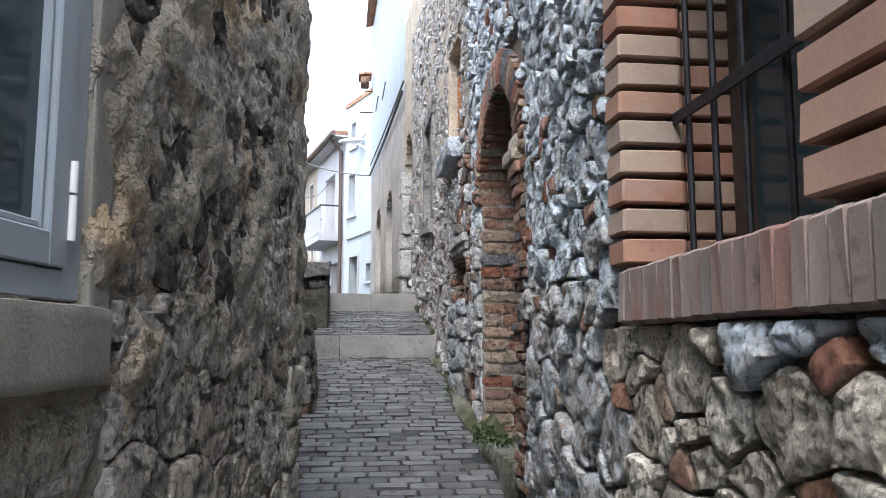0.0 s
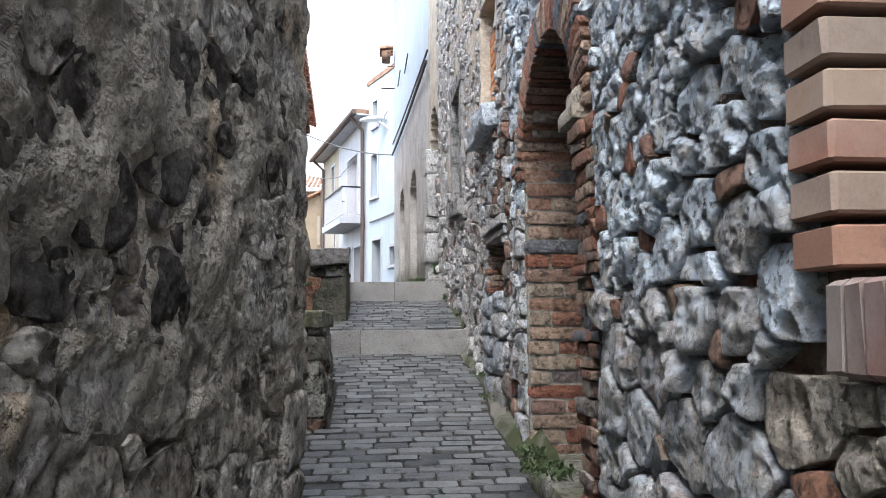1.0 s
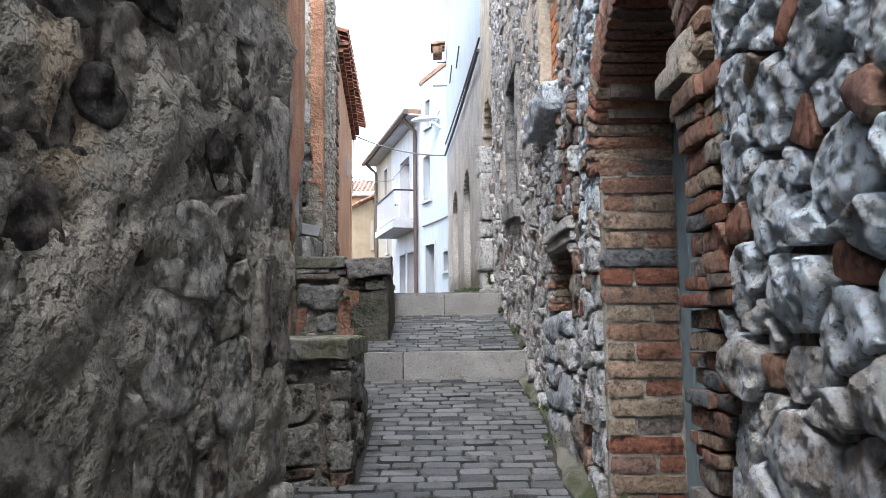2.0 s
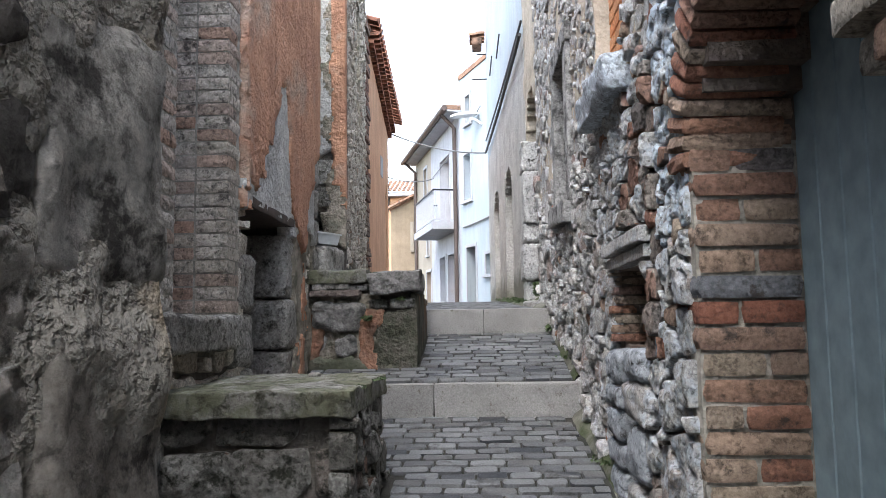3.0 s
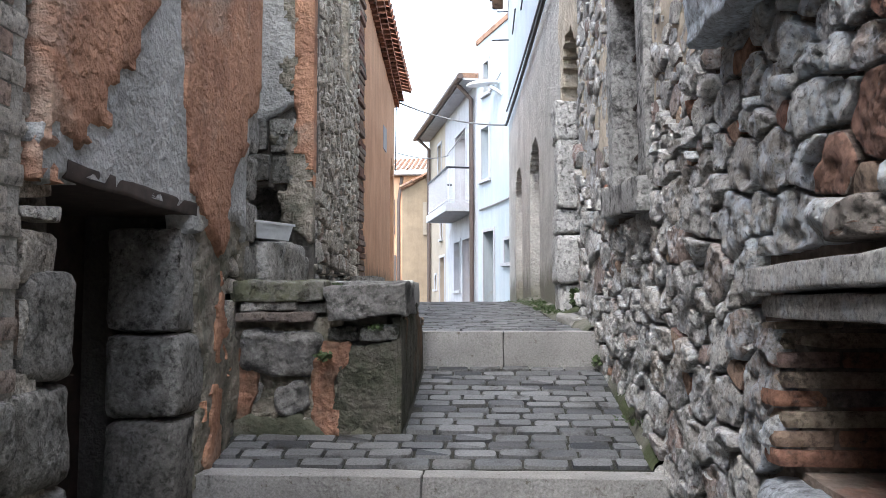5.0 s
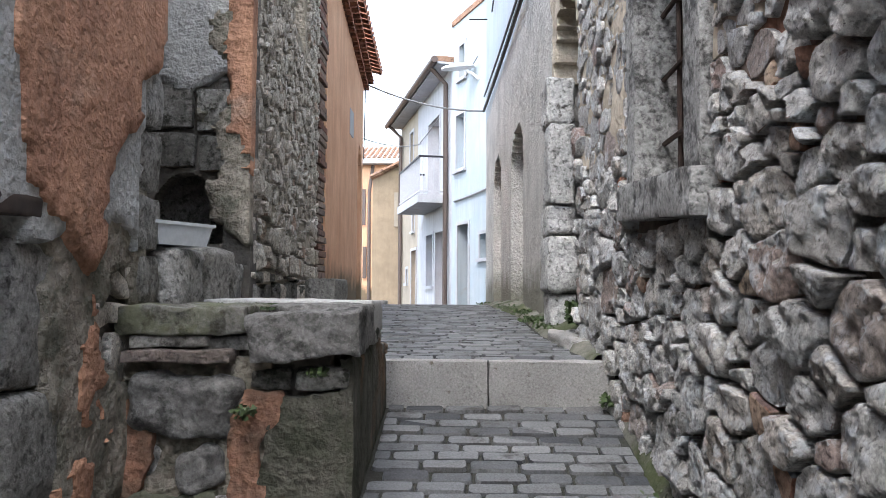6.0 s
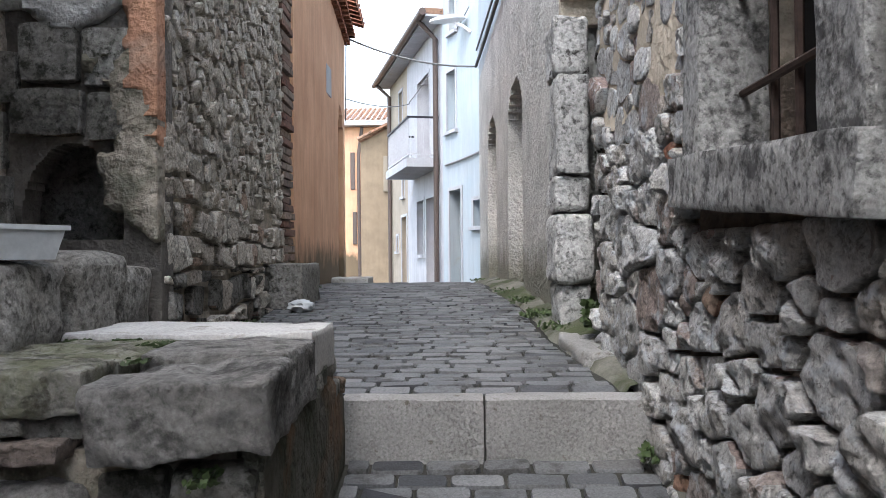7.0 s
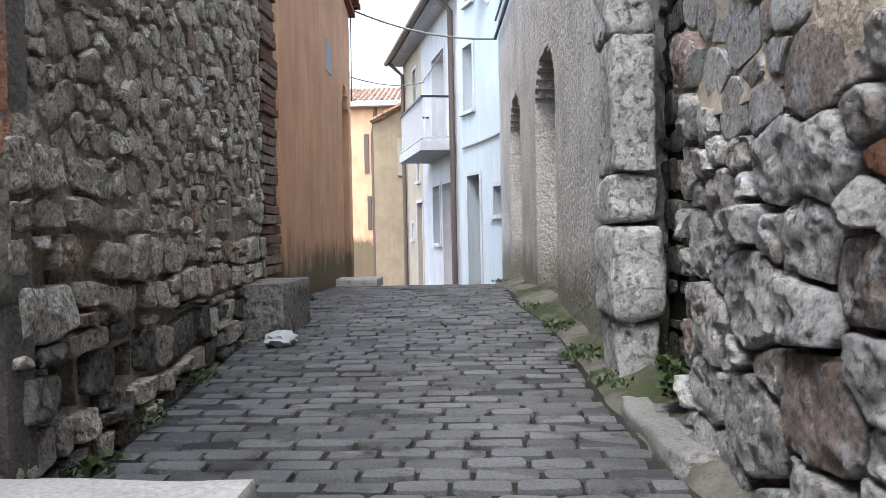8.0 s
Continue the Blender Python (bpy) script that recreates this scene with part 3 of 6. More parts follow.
            verts.append(where(u, v, d))
    last = [Vector(w) for w in verts[-around:]]
    verts.append(tuple(sum(last, Vector((0, 0, 0))) / around))
    for i in range(len(levels) - 1):
        for k in range(around):
            k2 = (k + 1) % around
            faces.append((i * around + k, i * around + k2, (i + 1) * around + k2, (i + 1) * around + k))
    top = (len(levels) - 1) * around
    for k in range(around):
        faces.append((top + k, top + (k + 1) % around, len(verts) - 1))
    return verts, faces


def lay(parent, cells, where, material, near, proud=(0.03, 0.08), gap=0.012, around=18, flip=False, amp=0.16, name="stone", most=300, rest="small_stones", rugged=0.0):
    """Builds the cells nearest to the line near=(u, v) as stones of their own, and the rest as one mesh."""
    cells = sorted(cells, key=lambda c: math.hypot(c[0][0] - near[0], (c[0][1] - near[1]) * near[2]))
    pool = []
    for k, poly in enumerate(cells):
        rng = random.Random(k * 7 + 3)
        round_about = around if around < 20 or sum(math.dist(p, poly[i - 1]) for i, p in enumerate(poly)) > 0.3 else 20
        st = stone_of(poly, where, proud[0] + (proud[1] - proud[0]) * rng.random() ** 1.4, gap * rng.uniform(0.6, 1.6), k * 0.37 + len(cells), round_about, amp, 0.06, rugged)
        if not st:
            continue
        v, f = st
        if flip:
            f = [q[::-1] for q in f]
        if k < most:
            c = Vector(v[-1])
            ob = new(name, mesh_of(name, [Vector(p) - c for p in v], f, material, True, 19 if around > 34 else 26))
            ob.location, ob.parent = c, parent
            ob.matrix_parent_inverse = Matrix.Translation(-Vector(parent.location))
        else:
            pool.append((v, f))
    if pool:
        ob = new(rest, mesh_of(rest, *join(*pool), material, True, 19 if around > 34 else 26))
        ob.parent = parent
        ob.matrix_parent_inverse = Matrix.Translation(-Vector(parent.location))
        tagged(ob, "", "", "", "stuff")


def wall_sheet(name, us, vs, solid, where, depth, material, parent=None, rough=0.0, kind="", label="", seed=0.0, flip=False, sunk=None):
    """A wall with thickness and openings on a grid of u and v. solid(u, v): whether a cell is built."""
    us, vs = sorted(set(round(u, 4) for u in us)), sorted(set(round(v, 4) for v in vs))
    nu, nv = len(us), len(vs)
    ok = [[solid((us[i] + us[i + 1]) / 2, (vs[j] + vs[j + 1]) / 2) for j in range(nv - 1)] for i in range(nu - 1)]
    verts, faces = [], []
    for i, u in enumerate(us):
        for j, v in enumerate(vs):
            n = rough * (noise.noise((u * 5 + seed, v * 5, 1.5)) + 0.6 * noise.noise((u * 15, v * 15 + seed, 4.5)) + 0.3 * noise.noise((u * 37, v * 37 + seed, 8.5))) if rough else 0
            verts.append(where(u, v, n - (sunk(v) if sunk else 0)))
            verts.append(where(u, v, -depth))

    def front(i, j):
        return 2 * (i * nv + j)
    has = lambda i, j: 0 <= i < nu - 1 and 0 <= j < nv - 1 and ok[i][j]
    for i in range(nu - 1):
        for j in range(nv - 1):
            if not ok[i][j]:
                continue
            a, b, c, d = front(i, j), front(i + 1, j), front(i + 1, j + 1), front(i, j + 1)
            faces.append((a, b, c, d))
            faces.append((a + 1, d + 1, c + 1, b + 1))
            if not has(i - 1, j):
                faces.append((a, d, d + 1, a + 1))
            if not has(i + 1, j):
                faces.append((b, b + 1, c + 1, c))
            if not has(i, j - 1):
                faces.append((a, a + 1, b + 1, b))
            if not has(i, j + 1):
                faces.append((d, c, c + 1, d + 1))
    if flip:
        faces = [q[::-1] for q in faces]
    ob = new(name, mesh_of(name, verts, faces, material, rough > 0))
    ob.parent = parent
    return tagged(ob, label, "", "", kind)


def steps_of(a, b, d):
    n = max(1, round((b - a) / d))
    return [a + (b - a) * k / n for k in range(n + 1)]


def in_any(u, v, holes):
    return any(p < u < q and r < v < s for p, q, r, s in holes)


BRICKS = {}


def brick_mesh(material, k):
    """A few worn unit bricks, 1 x 1 x 1, shared by all bricks of a material."""
    key = (material.name, k)
    if key not in BRICKS:
        rng = random.Random(k)
        bm = bmesh.new()
        bmesh.ops.create_cube(bm, size=1)
        if material.name in ("old_brick", "weathered_brick"):
            bmesh.ops.subdivide_edges(bm, edges=bm.edges[:], cuts=2, use_grid_fill=True)
            for w in bm.verts:
                far = sum(abs(c) > 0.45 for c in w.co)
                w.co *= 1 - (0.022 if material.name == "weathered_brick" else 0.04) * (far - 1)
                w.co += noise.noise_vector(w.co * 2.1 + Vector((k * 3.3, 0, 0))) * (0.02 if material.name == "weathered_brick" else 0.032)
        else:
            bmesh.ops.bevel(bm, geom=bm.edges[:], offset=0.06, segments=1, affect="EDGES")
            for w in bm.verts:
                w.co += Vector([rng.uniform(-1, 1) * 0.012 for _ in range(3)])
        me = bpy.data.meshes.new("brick")
        bm.to_mesh(me)
        bm.free()
        me.materials.append(material)
        BRICKS[key] = me
    return BRICKS[key]


def brick(parent, material, x0, x1, y0, y1, z0, z1, rng, name="brick", turn=1.2):
    m = pose((x0 + x1) / 2, (y0 + y1) / 2, (z0 + z1) / 2, rng.uniform(-turn, turn), rng.uniform(-turn, turn), rng.uniform(-turn, turn))
    ob = new(name, brick_mesh(material, rng.randrange(6)))
    ob.parent = parent
    ob.matrix_basis = m @ Matrix.Diagonal((abs(x1 - x0), abs(y1 - y0), abs(z1 - z0), 1))
    return ob

# ---- ground and pavement ----
def ground_sheet():
    ys = sorted(set([y for y, _ in GROUND] + steps_of(-8, 7.8, 0.3) + steps_of(7.86, 9.38, 0.3) + steps_of(9.45, 24, 0.4) + [-60, 300]))
    xs = [-300, -60, -20, -6, -3, -1.5, -0.8, 0, 0.8, 1.5, 3, 6, 20, 60, 300]
    verts = [(x, y, ground(y) - 0.014) for y in ys for x in xs]
    n = len(xs)
    faces = [(i * n + k, i * n + k + 1, (i + 1) * n + k + 1, (i + 1) * n + k) for i in range(len(ys) - 1) for k in range(n - 1)]
    ob = new("ground", mesh_of("ground", verts, faces, DARK_MORTAR))
    tagged(ob, "dark earthy bed under the paving of the lane", "", "", "structure")


ground_sheet()
PAVERS = {}


def paver_mesh(k):
    if k not in PAVERS:
        rng = random.Random(k + 50)
        pts = []
        for cx, cy in ((0.5, 0.5), (-0.5, 0.5), (-0.5, -0.5), (0.5, -0.5)):
            for s in (0, 1, 2):
                r = 0.17 * rng.uniform(0.7, 1.3)
                a = math.pi / 4 * s + {(0.5, 0.5): 0, (-0.5, 0.5): math.pi / 2, (-0.5, -0.5): math.pi, (0.5, -0.5): 1.5 * math.pi}[(cx, cy)]
                pts.append((cx * (1 - 0.34 * 0.5) - cx * 0.02 + 0.09 * math.cos(a) + rng.uniform(-0.012, 0.012), cy * 0.62 + 0.19 * math.sin(a) + rng.uniform(-0.03, 0.03)))
        n = len(pts)
        verts = [(x, y, -0.5) for x, y in pts] + [(x, y, 0.32) for x, y in pts] + [(x * 0.955, y * 0.9, 0.5 + rng.uniform(-0.03, 0.03)) for x, y in pts] + [(0, 0, 0.53)]
        faces = []
        for i in (0, 1):
            for j in range(n):
                j2 = (j + 1) % n
                faces.append((i * n + j, i * n + j2, (i + 1) * n + j2, (i + 1) * n + j))
        faces += [(2 * n + j, 2 * n + (j + 1) % n, 3 * n) for j in range(n)]
        PAVERS[k] = mesh_of("paver", verts, faces, PAVER, True)
    return PAVERS[k]


def pavement(name, label, y0, y1, left, right, seed, most):
    """Rows of small oblong pavers laid across the lane, in running bond."""
    top = tagged(new(name), label, "", "", "structure")
    rng = random.Random(seed)
    row, count, pool = 0, 0, []
    y = y0
    while y < y1 - 0.03:
        pitch = 0.0905
        a, b = left(y), right(y)
        x = a - (0.09 if row % 2 else 0.0) - rng.uniform(0, 0.03)
        while x < b:
            w = 0.176 * rng.uniform(0.88, 1.12)
            lo, hi = max(x, a), min(x + w, b)
            if hi - lo > 0.05:
                yc = y + pitch / 2 + 0.012 * math.sin(x * 2.3 + row * 0.3) + 0.006 * math.sin(row * 1.7)
                slope = math.degrees(math.atan2(ground(yc + 0.05) - ground(yc - 0.05), 0.1))
                if 7.7 < yc < 7.98 or 9.26 < yc < 9.58:
                    slope = 9.5
                m = pose((lo + hi) / 2, yc, (ground(7.79) if 7.78 < yc < 7.9 and y1 < 7.9 else ground(yc)) - 0.027 + rng.uniform(-0.004, 0.003), slope + rng.uniform(-1.5, 1.5), rng.uniform(-1.2, 1.2), rng.uniform(-1.5, 1.5))
                m = m @ Matrix.Diagonal((hi - lo - 0.009, pitch - 0.013, 0.055, 1))
                me = paver_mesh(rng.randrange(14))
                if count < most:
                    ob = new("paver", me)
                    ob.parent = top
                    ob.matrix_basis = m
                else:
                    pool.append(([tuple(m @ v.co) for v in me.vertices], [tuple(p.vertices) for p in me.polygons]))
                count += 1
            x += w
        y += pitch
        row += 1
    if pool:
        part("far_pavers", mesh_of("far_pavers", *join(*pool), PAVER, True), top, "", "stuff")


pavement("pavement_1", "lower lane of small grey oblong pavers with dark joints", 3.6, 7.8, lambda y: -0.14 if 5.7 < y < 6.8 else (-0.16 if y < 3.9 else -0.86), lambda y: 0.86 + 0.03 * math.sin(y * 3), 1, 320)
pavement("pavement_0", "start of the lane of small grey oblong pavers", -1.6, 3.58, lambda y: lerp(WEST1, y) + 0.02, lambda y: lerp(EAST, y) - 0.06, 6, 0)
pavement("pavement_2", "landing of small grey oblong pavers between two steps", 7.94, 9.37, lambda y: -0.86 if y < 8.25 else -0.12, lambda y: 0.89, 2, 300)
pavement("pavement_3", "upper lane of small grey oblong pavers over a low crest", 9.51, 21.0, lambda y: lerp(WEST3, y) + 0.03, lambda y: min(0.8 - 0.06 * (y - 9.5) + 0.03 * math.sin(y * 2.2), lerp(EAST, y) - 0.1), 3, 330)


def kerb_strip(name, label, ys, inner, outer, z_in, z_out, material):
    """The rough cement fillet between the pavers and the foot of the wall."""
    verts, faces = [], []
    for i, y in enumerate(ys):
        for k in range(5):
            s = k / 4
            x = inner(y) + (outer(y) - inner(y)) * s
            z = ground(y) + z_in + (z_out - z_in) * s ** 1.5 + 0.03 * noise.noise((x * 9, y * 7, 2.0))
            verts.append((x, y, z - (0.05 if k == 0 else 0)))
    n = len(ys)
    for i in range(n - 1):
        for k in range(4):
            faces.append((i * 5 + k, i * 5 + k + 1, (i + 1) * 5 + k + 1, (i + 1) * 5 + k))
    ob = new(name, mesh_of(name, verts, faces, material, True))
    tagged(ob, label, "", "", "structure")


kerb_strip("gutter_1", "mossy cement fillet along the foot of the stone wall", steps_of(-1.0, 7.79, 0.08), lambda y: min(0.85, lerp(EAST, y) - 0.07) + 0.03 * math.sin(y * 3), lambda y: lerp(EAST, y) + 0.06, 0.0, 0.12, CONCRETE)
kerb_strip("gutter_2", "rough cement fillet along the landing", steps_of(7.95, 9.37, 0.08), lambda y: 0.875, lambda y: lerp(EAST, y) + 0.06, 0.0, 0.14, CONCRETE)
kerb_strip("gutter_3", "earth and cement along the foot of the wall", steps_of(9.52, 17.6, 0.1), lambda y: 0.79 - 0.06 * (y - 9.5) + 0.03 * math.sin(y * 2.2), lambda y: lerp(EAST, y) + 0.06, 0.0, 0.07, CONCRETE)


def step(name, label, y, x_ends, z0, z1, seed):
    top = tagged(new(name), label, "", "", "structure")
    for k in range(len(x_ends) - 1):
        v, f = rough_box(x_ends[k] + 0.002, x_ends[k + 1] - 0.002, y, y + 0.145, z0 - 0.12, z1, seed + k, 6, 0.004, 0.06)
        part("kerbstone", mesh_of("kerbstone", v, f, STEP_STONE, True), top)


step("step_1", "long white stone step with a worn edge", 7.795, (-0.88, 0.005, 1.0), 1.262, 1.46, 3)
step("step_2", "white stone step of two pitted blocks", 9.365, (-0.15, 0.338, 0.92), 1.752, 1.95, 8)

# ---- east walls ----
WINDOW_E = (1.27, 2.27, 1.585, 2.75)
DOOR_E = (4.03, 5.32, 0.5, 2.86)
NICHE = (6.0, 6.7, 1.72, 2.07)
FILLED = (6.3, 7.05, 3.03, 3.92)
GRATED = (8.12, 8.94, 2.56, 3.78)
BLOCKED = (10.3, 11.42, 1.9, 4.25)


def arch_z(y, y0, y1, spring, crown):
    s = (y - (y0 + y1) / 2) / ((y1 - y0) / 2)
    return spring + (crown - spring) * math.sqrt(max(0, 1 - s * s)) if abs(s) <= 1 else -9


def east_solid(y, z):
    if WINDOW_E[0] < y < WINDOW_E[1] and WINDOW_E[2] < z < WINDOW_E[3]:
        return False
    if DOOR_E[0] < y < DOOR_E[1] and z < arch_z(y, DOOR_E[0], DOOR_E[1], 2.3, 2.86):
        return False
    if in_any(y, z, (NICHE, FILLED, GRATED)):
        return False
    if BLOCKED[0] < y < BLOCKED[1] and z < arch_z(y, BLOCKED[0], BLOCKED[1], 3.5, 4.25):
        return False
    return True


def edges_of(*holes):
    return [h[0] for h in holes] + [h[1] for h in holes], [h[2] for h in holes] + [h[3] for h in holes]


hu, hv = edges_of(WINDOW_E, DOOR_E, NICHE, FILLED, GRATED, BLOCKED)
wall_e1 = structure("wall_east_1", "rubble wall of pale pitted limestone with earthy joints")
wall_sheet("mortar", [-1.2] + steps_of(-1, 5.8, 0.07) + [u for u in hu if u < 5.8], [-1.6, -0.8] + steps_of(-0.2, 4.4, 0.07) + [4.4] + [z for z in hv if z < 4.4], east_solid, on_east, 0.45, RED_MORTAR, wall_e1, 0.014, flip=True, sunk=lambda v: 0.026)
wall_e2 = structure("wall_east_2", "tall rubble house wall with brick scraps and old openings")
wall_sheet("mortar", steps_of(5.8, 11.42, 0.07) + [u for u in hu if u > 5.8], steps_of(0.6, 2.94, 0.07) + [z for z in hv if z < 2.94], east_solid, on_east, 0.45, RED_MORTAR, wall_e2, 0.014, flip=True, seed=3.0, sunk=lambda v: 0.032 if v < 2.7 else 0.014)
wall_sheet("mortar", steps_of(5.8, 11.42, 0.07) + [u for u in hu if u > 5.8], steps_of(2.94, 5.6, 0.07) + [6.0] + [z for z in hv if z > 2.94], east_solid, on_east, 0.45, PALE_MORTAR, wall_e2, 0.016, flip=True, seed=3.0, sunk=lambda v: 0.002)

door_hole = (DOOR_E[0] - 0.24, DOOR_E[1] + 0.02, -1, 3.0)
near_cells = mosaic(0.2, 5.8, -0.1, 4.2, 0.082, 5, [(0.74, 2.3, 1.45, 3), door_hole], lambda u, v: ground(u) - 0.12 < v < 2.35 + 0.42 * u, 1.45, 0.0, lambda u, v: (0.9 if u < 2.3 else 1.25) if v < 1.45 else 0.92)
near_stones, near_chips = sorted_cells(near_cells, 0.04, 3)
lay(wall_e1, [c for c in near_stones if c[0][1] > 1.2 + 0.16 * c[0][0]], on_east, LICHEN_STONE, (2.6, 1.7, 0.8), (0.01, 0.05), 0.006, 36, True, 0.22, "stone", 220, "small_stones", 0.07)
near_low = [c for c in near_stones if c[0][1] <= 1.2 + 0.16 * c[0][0]]
lay(wall_e1, [c for c in near_low if c[0][0] >= 2.3], on_east, PALE_STONE, (2.6, 1.2, 0.8), (0.016, 0.06), 0.007, 38, True, 0.18, "stone", 100, "small_stones", 0.035)
lay(wall_e1, [c for c in near_low if c[0][0] < 2.3], on_east, BROWN_STONE, (2.0, 1.3, 0.8), (0.006, 0.04), 0.006, 38, True, 0.24, "stone", 80, "small_stones", 0.04)
lay(wall_e1, near_chips, on_east, OLD_BRICK, (2.6, 1.5, 0.8), (0.012, 0.035), 0.001, 12, True, 0.2, "tile_chip", 60, "tile_chips")
low_holes = [NICHE, (6.0, 6.82, 0.5, 1.74), (5.9, 6.85, 2.07, 2.22), FILLED, (6.15, 7.15, 2.84, 3.04), (7.98, 9.03, 2.5, 3.86)]
e2_cells = mosaic(5.8, 10.32, 0.75, 5.4, 0.07, 9, low_holes, lambda u, v: ground(u) - 0.1 < v < 1.9 + 0.44 * u, 1.5, 0.03, lambda u, v: (1.15 if v < 2.5 else 0.8 if v < 3.2 else 0.55) * (0.85 if 8.6 < u < 9.2 and v < 2.5 else 1.5 if u >= 9.2 else 1.0))
e2_stones, e2_chips = sorted_cells(e2_cells, 0.032, 3)
is_low = lambda c: sum(p[1] for p in c) / len(c) < 3.05 + 0.25 * math.sin(c[0][0] * 3.1)
low, high = [c for c in e2_stones if is_low(c)], [c for c in e2_stones if not is_low(c)]
odd = lambda c: c[0][0] < 6.35 and int(c[0][0] * 83 + c[0][1] * 47) % 5 < 2
lay(wall_e2, [c for c in low if odd(c)], on_east, SCRAP_STONE, (6.0, 1.9, 0.8), (0.015, 0.06), 0.005, 40, True, 0.16, "stone", 60)
lay(wall_e2, [c for c in low if c[0][0] < 7.0 and not odd(c)], on_east, PALE_STONE, (6.6, 1.9, 0.8), (0.015, 0.058), 0.005, 36, True, 0.2, "stone", 120, "small_stones", 0.045)
lay(wall_e2, [c for c in low if c[0][0] >= 7.0], on_east, GREY_STONE, (7.8, 1.9, 0.8), (0.02, 0.066), 0.006, 36, True, 0.18, "stone", 300, "small_stones", 0.03)
lay(wall_e2, high, on_east, GREY_STONE, (7.6, 2.6, 1), (0.0, 0.026), 0.006, 20, True, 0.26, "stone", 0)
lay(wall_e2, [c for c in e2_chips if is_low(c)], on_east, OLD_BRICK, (7.6, 2.0, 1), (0.012, 0.035), 0.001, 12, True, 0.2, "tile_chip", 50, "tile_chips")


def brick_rows_x(parent, material, x0, x1, y, z0, z1, pitch, thick, rng, gap=0.008, depth=0.1, name="brick", out=-1):
    """Courses of bricks on a face that looks along -y, from x0 to x1."""
    z, k = z0, 0
    while z < z1 - 0.01:
        cuts = [x0] + ([x0 + (x1 - x0) * rng.uniform(0.35, 0.65)] if (x1 - x0) > 0.2 and k % 2 else []) + [x1]
        for a, b in zip(cuts, cuts[1:]):
            j = rng.uniform(-0.008, 0.008)
            brick(parent, material, a + gap / 2 + (rng.uniform(-0.01, 0.015) if a == x0 else 0), b - gap / 2, y + j, y + j + depth, z + gap / 2, z + min(thick, z1 - z) - gap / 2, rng, name)
        z += pitch
        k += 1


rng = random.Random(21)
# far jamb of the arched doorway
brick_rows_x(wall_e1, OLD_BRICK, 0.94, 1.27, 5.3, 0.8, 2.52, 0.078, 0.078, rng, 0.009, 0.12)
part("jamb_mortar", mesh_of("jamb_mortar", *box(0.95, 1.27, 5.313, 5.42, 0.7, 2.52), BUFF_MORTAR), wall_e1)
# voussoirs
for k in range(34):
    a = math.pi * (k + 0.5) / 34
    yc, zc = (DOOR_E[0] + DOOR_E[1]) / 2, 2.3
    ry, rz = 0.645, 0.56
    y, z = yc + ry * math.cos(a), zc + rz * math.sin(a)
    tilt = math.degrees(math.atan2(math.sin(a) / rz, math.cos(a) / ry))
    ob = new("brick", brick_mesh(OLD_BRICK, k % 6))
    ob.parent = wall_e1
    ob.matrix_basis = pose(lerp(EAST, y) + 0.13, y, z, tilt - 90) @ pose(0, 0, 0.09) @ Matrix.Diagonal((0.32, 0.05, 0.2, 1))

# near jamb of the doorway, stone impost
brick_rows_x(wall_e1, OLD_BRICK, 0.94, 1.27, 3.95, 0.6, 2.25, 0.078, 0.078, rng, 0.009, 0.1)
for k, (z, o) in enumerate(((2.2, 0.0), (2.27, 0.035), (2.34, 0.01))):
    v, f = rough_box(0.88 - o, 1.2, 3.9, 4.12 + o * 0.5, z, z + 0.062, 30 + k, 4, 0.006, 0.15)
    part("impost_stone", mesh_of("impost_stone", v, f, BROWN_STONE, True), wall_e1)
z = 0.75
while z < 2.2:
    h = rng.uniform(0.028, 0.07)
    y0 = 3.79 - rng.uniform(-0.06, 0.1)
    x = lerp(EAST, y0)
    for a, b in ((y0, y0 + 0.11), (y0 + 0.115, 4.02 + rng.uniform(-0.02, 0.01))):
        v, f = rough_box(x - rng.uniform(0.0, 0.035), x + 0.12, a, b, z, z + h - 0.005, rng.random() * 99, 4, 0.007, 0.15)
        part("tile_scrap", mesh_of("tile_scrap", v, f, OLD_BRICK if rng.random() < 0.7 else SCRAP_STONE, True), wall_e1)
    z += h
door_e = tagged(new("door_1"), "grey-blue painted plank door in the brick arch", "", "", "structure")
for k in range(9):
    y = DOOR_E[0] + (DOOR_E[1] - DOOR_E[0]) * k / 9
    part("plank", mesh_of("plank", *box(1.27, 1.31, y + 0.003, y + (DOOR_E[1] - DOOR_E[0]) / 9 - 0.003, 0.7, 2.86, 0.004), BLUE_WOOD), door_e)
v, f = rough_box(0.86, 1.3, 3.98, 5.3, 0.55, 0.84, 77, 7, 0.02, 0.15)
tagged(new("threshold", mesh_of("threshold", v, f, MOSS_STONE, True)), "mossy stone threshold of the arched doorway", "", "", "structure")

# ---- brick window ----
window_e = tagged(new("window_1"), "barred window with pale brick jambs and sill", "", "", "structure")
rng = random.Random(4)
z = 1.605
while z < 2.75:
    brick(wall_e1, NEW_BRICK, 0.762, 0.93, 2.19, 2.305, z, z + 0.06, rng, turn=0.6)
    brick(wall_e1, NEW_BRICK, 0.938, 1.075, 2.195, 2.295, z, z + 0.06, rng, turn=0.6)
    brick(wall_e1, NEW_BRICK, 0.702, 0.88, 1.09, 1.338, z, z + 0.06, rng, turn=0.6)
    z += 0.0757
y = 0.9
while y < 2.17:
    x = lerp(EAST, y)
    brick(wall_e1, SILL_BRICK, x - 0.03, x + 0.2, y + 0.002, y + 0.0435, 1.452 + 0.0, 1.585, rng, turn=0.5)
    y += 0.0465
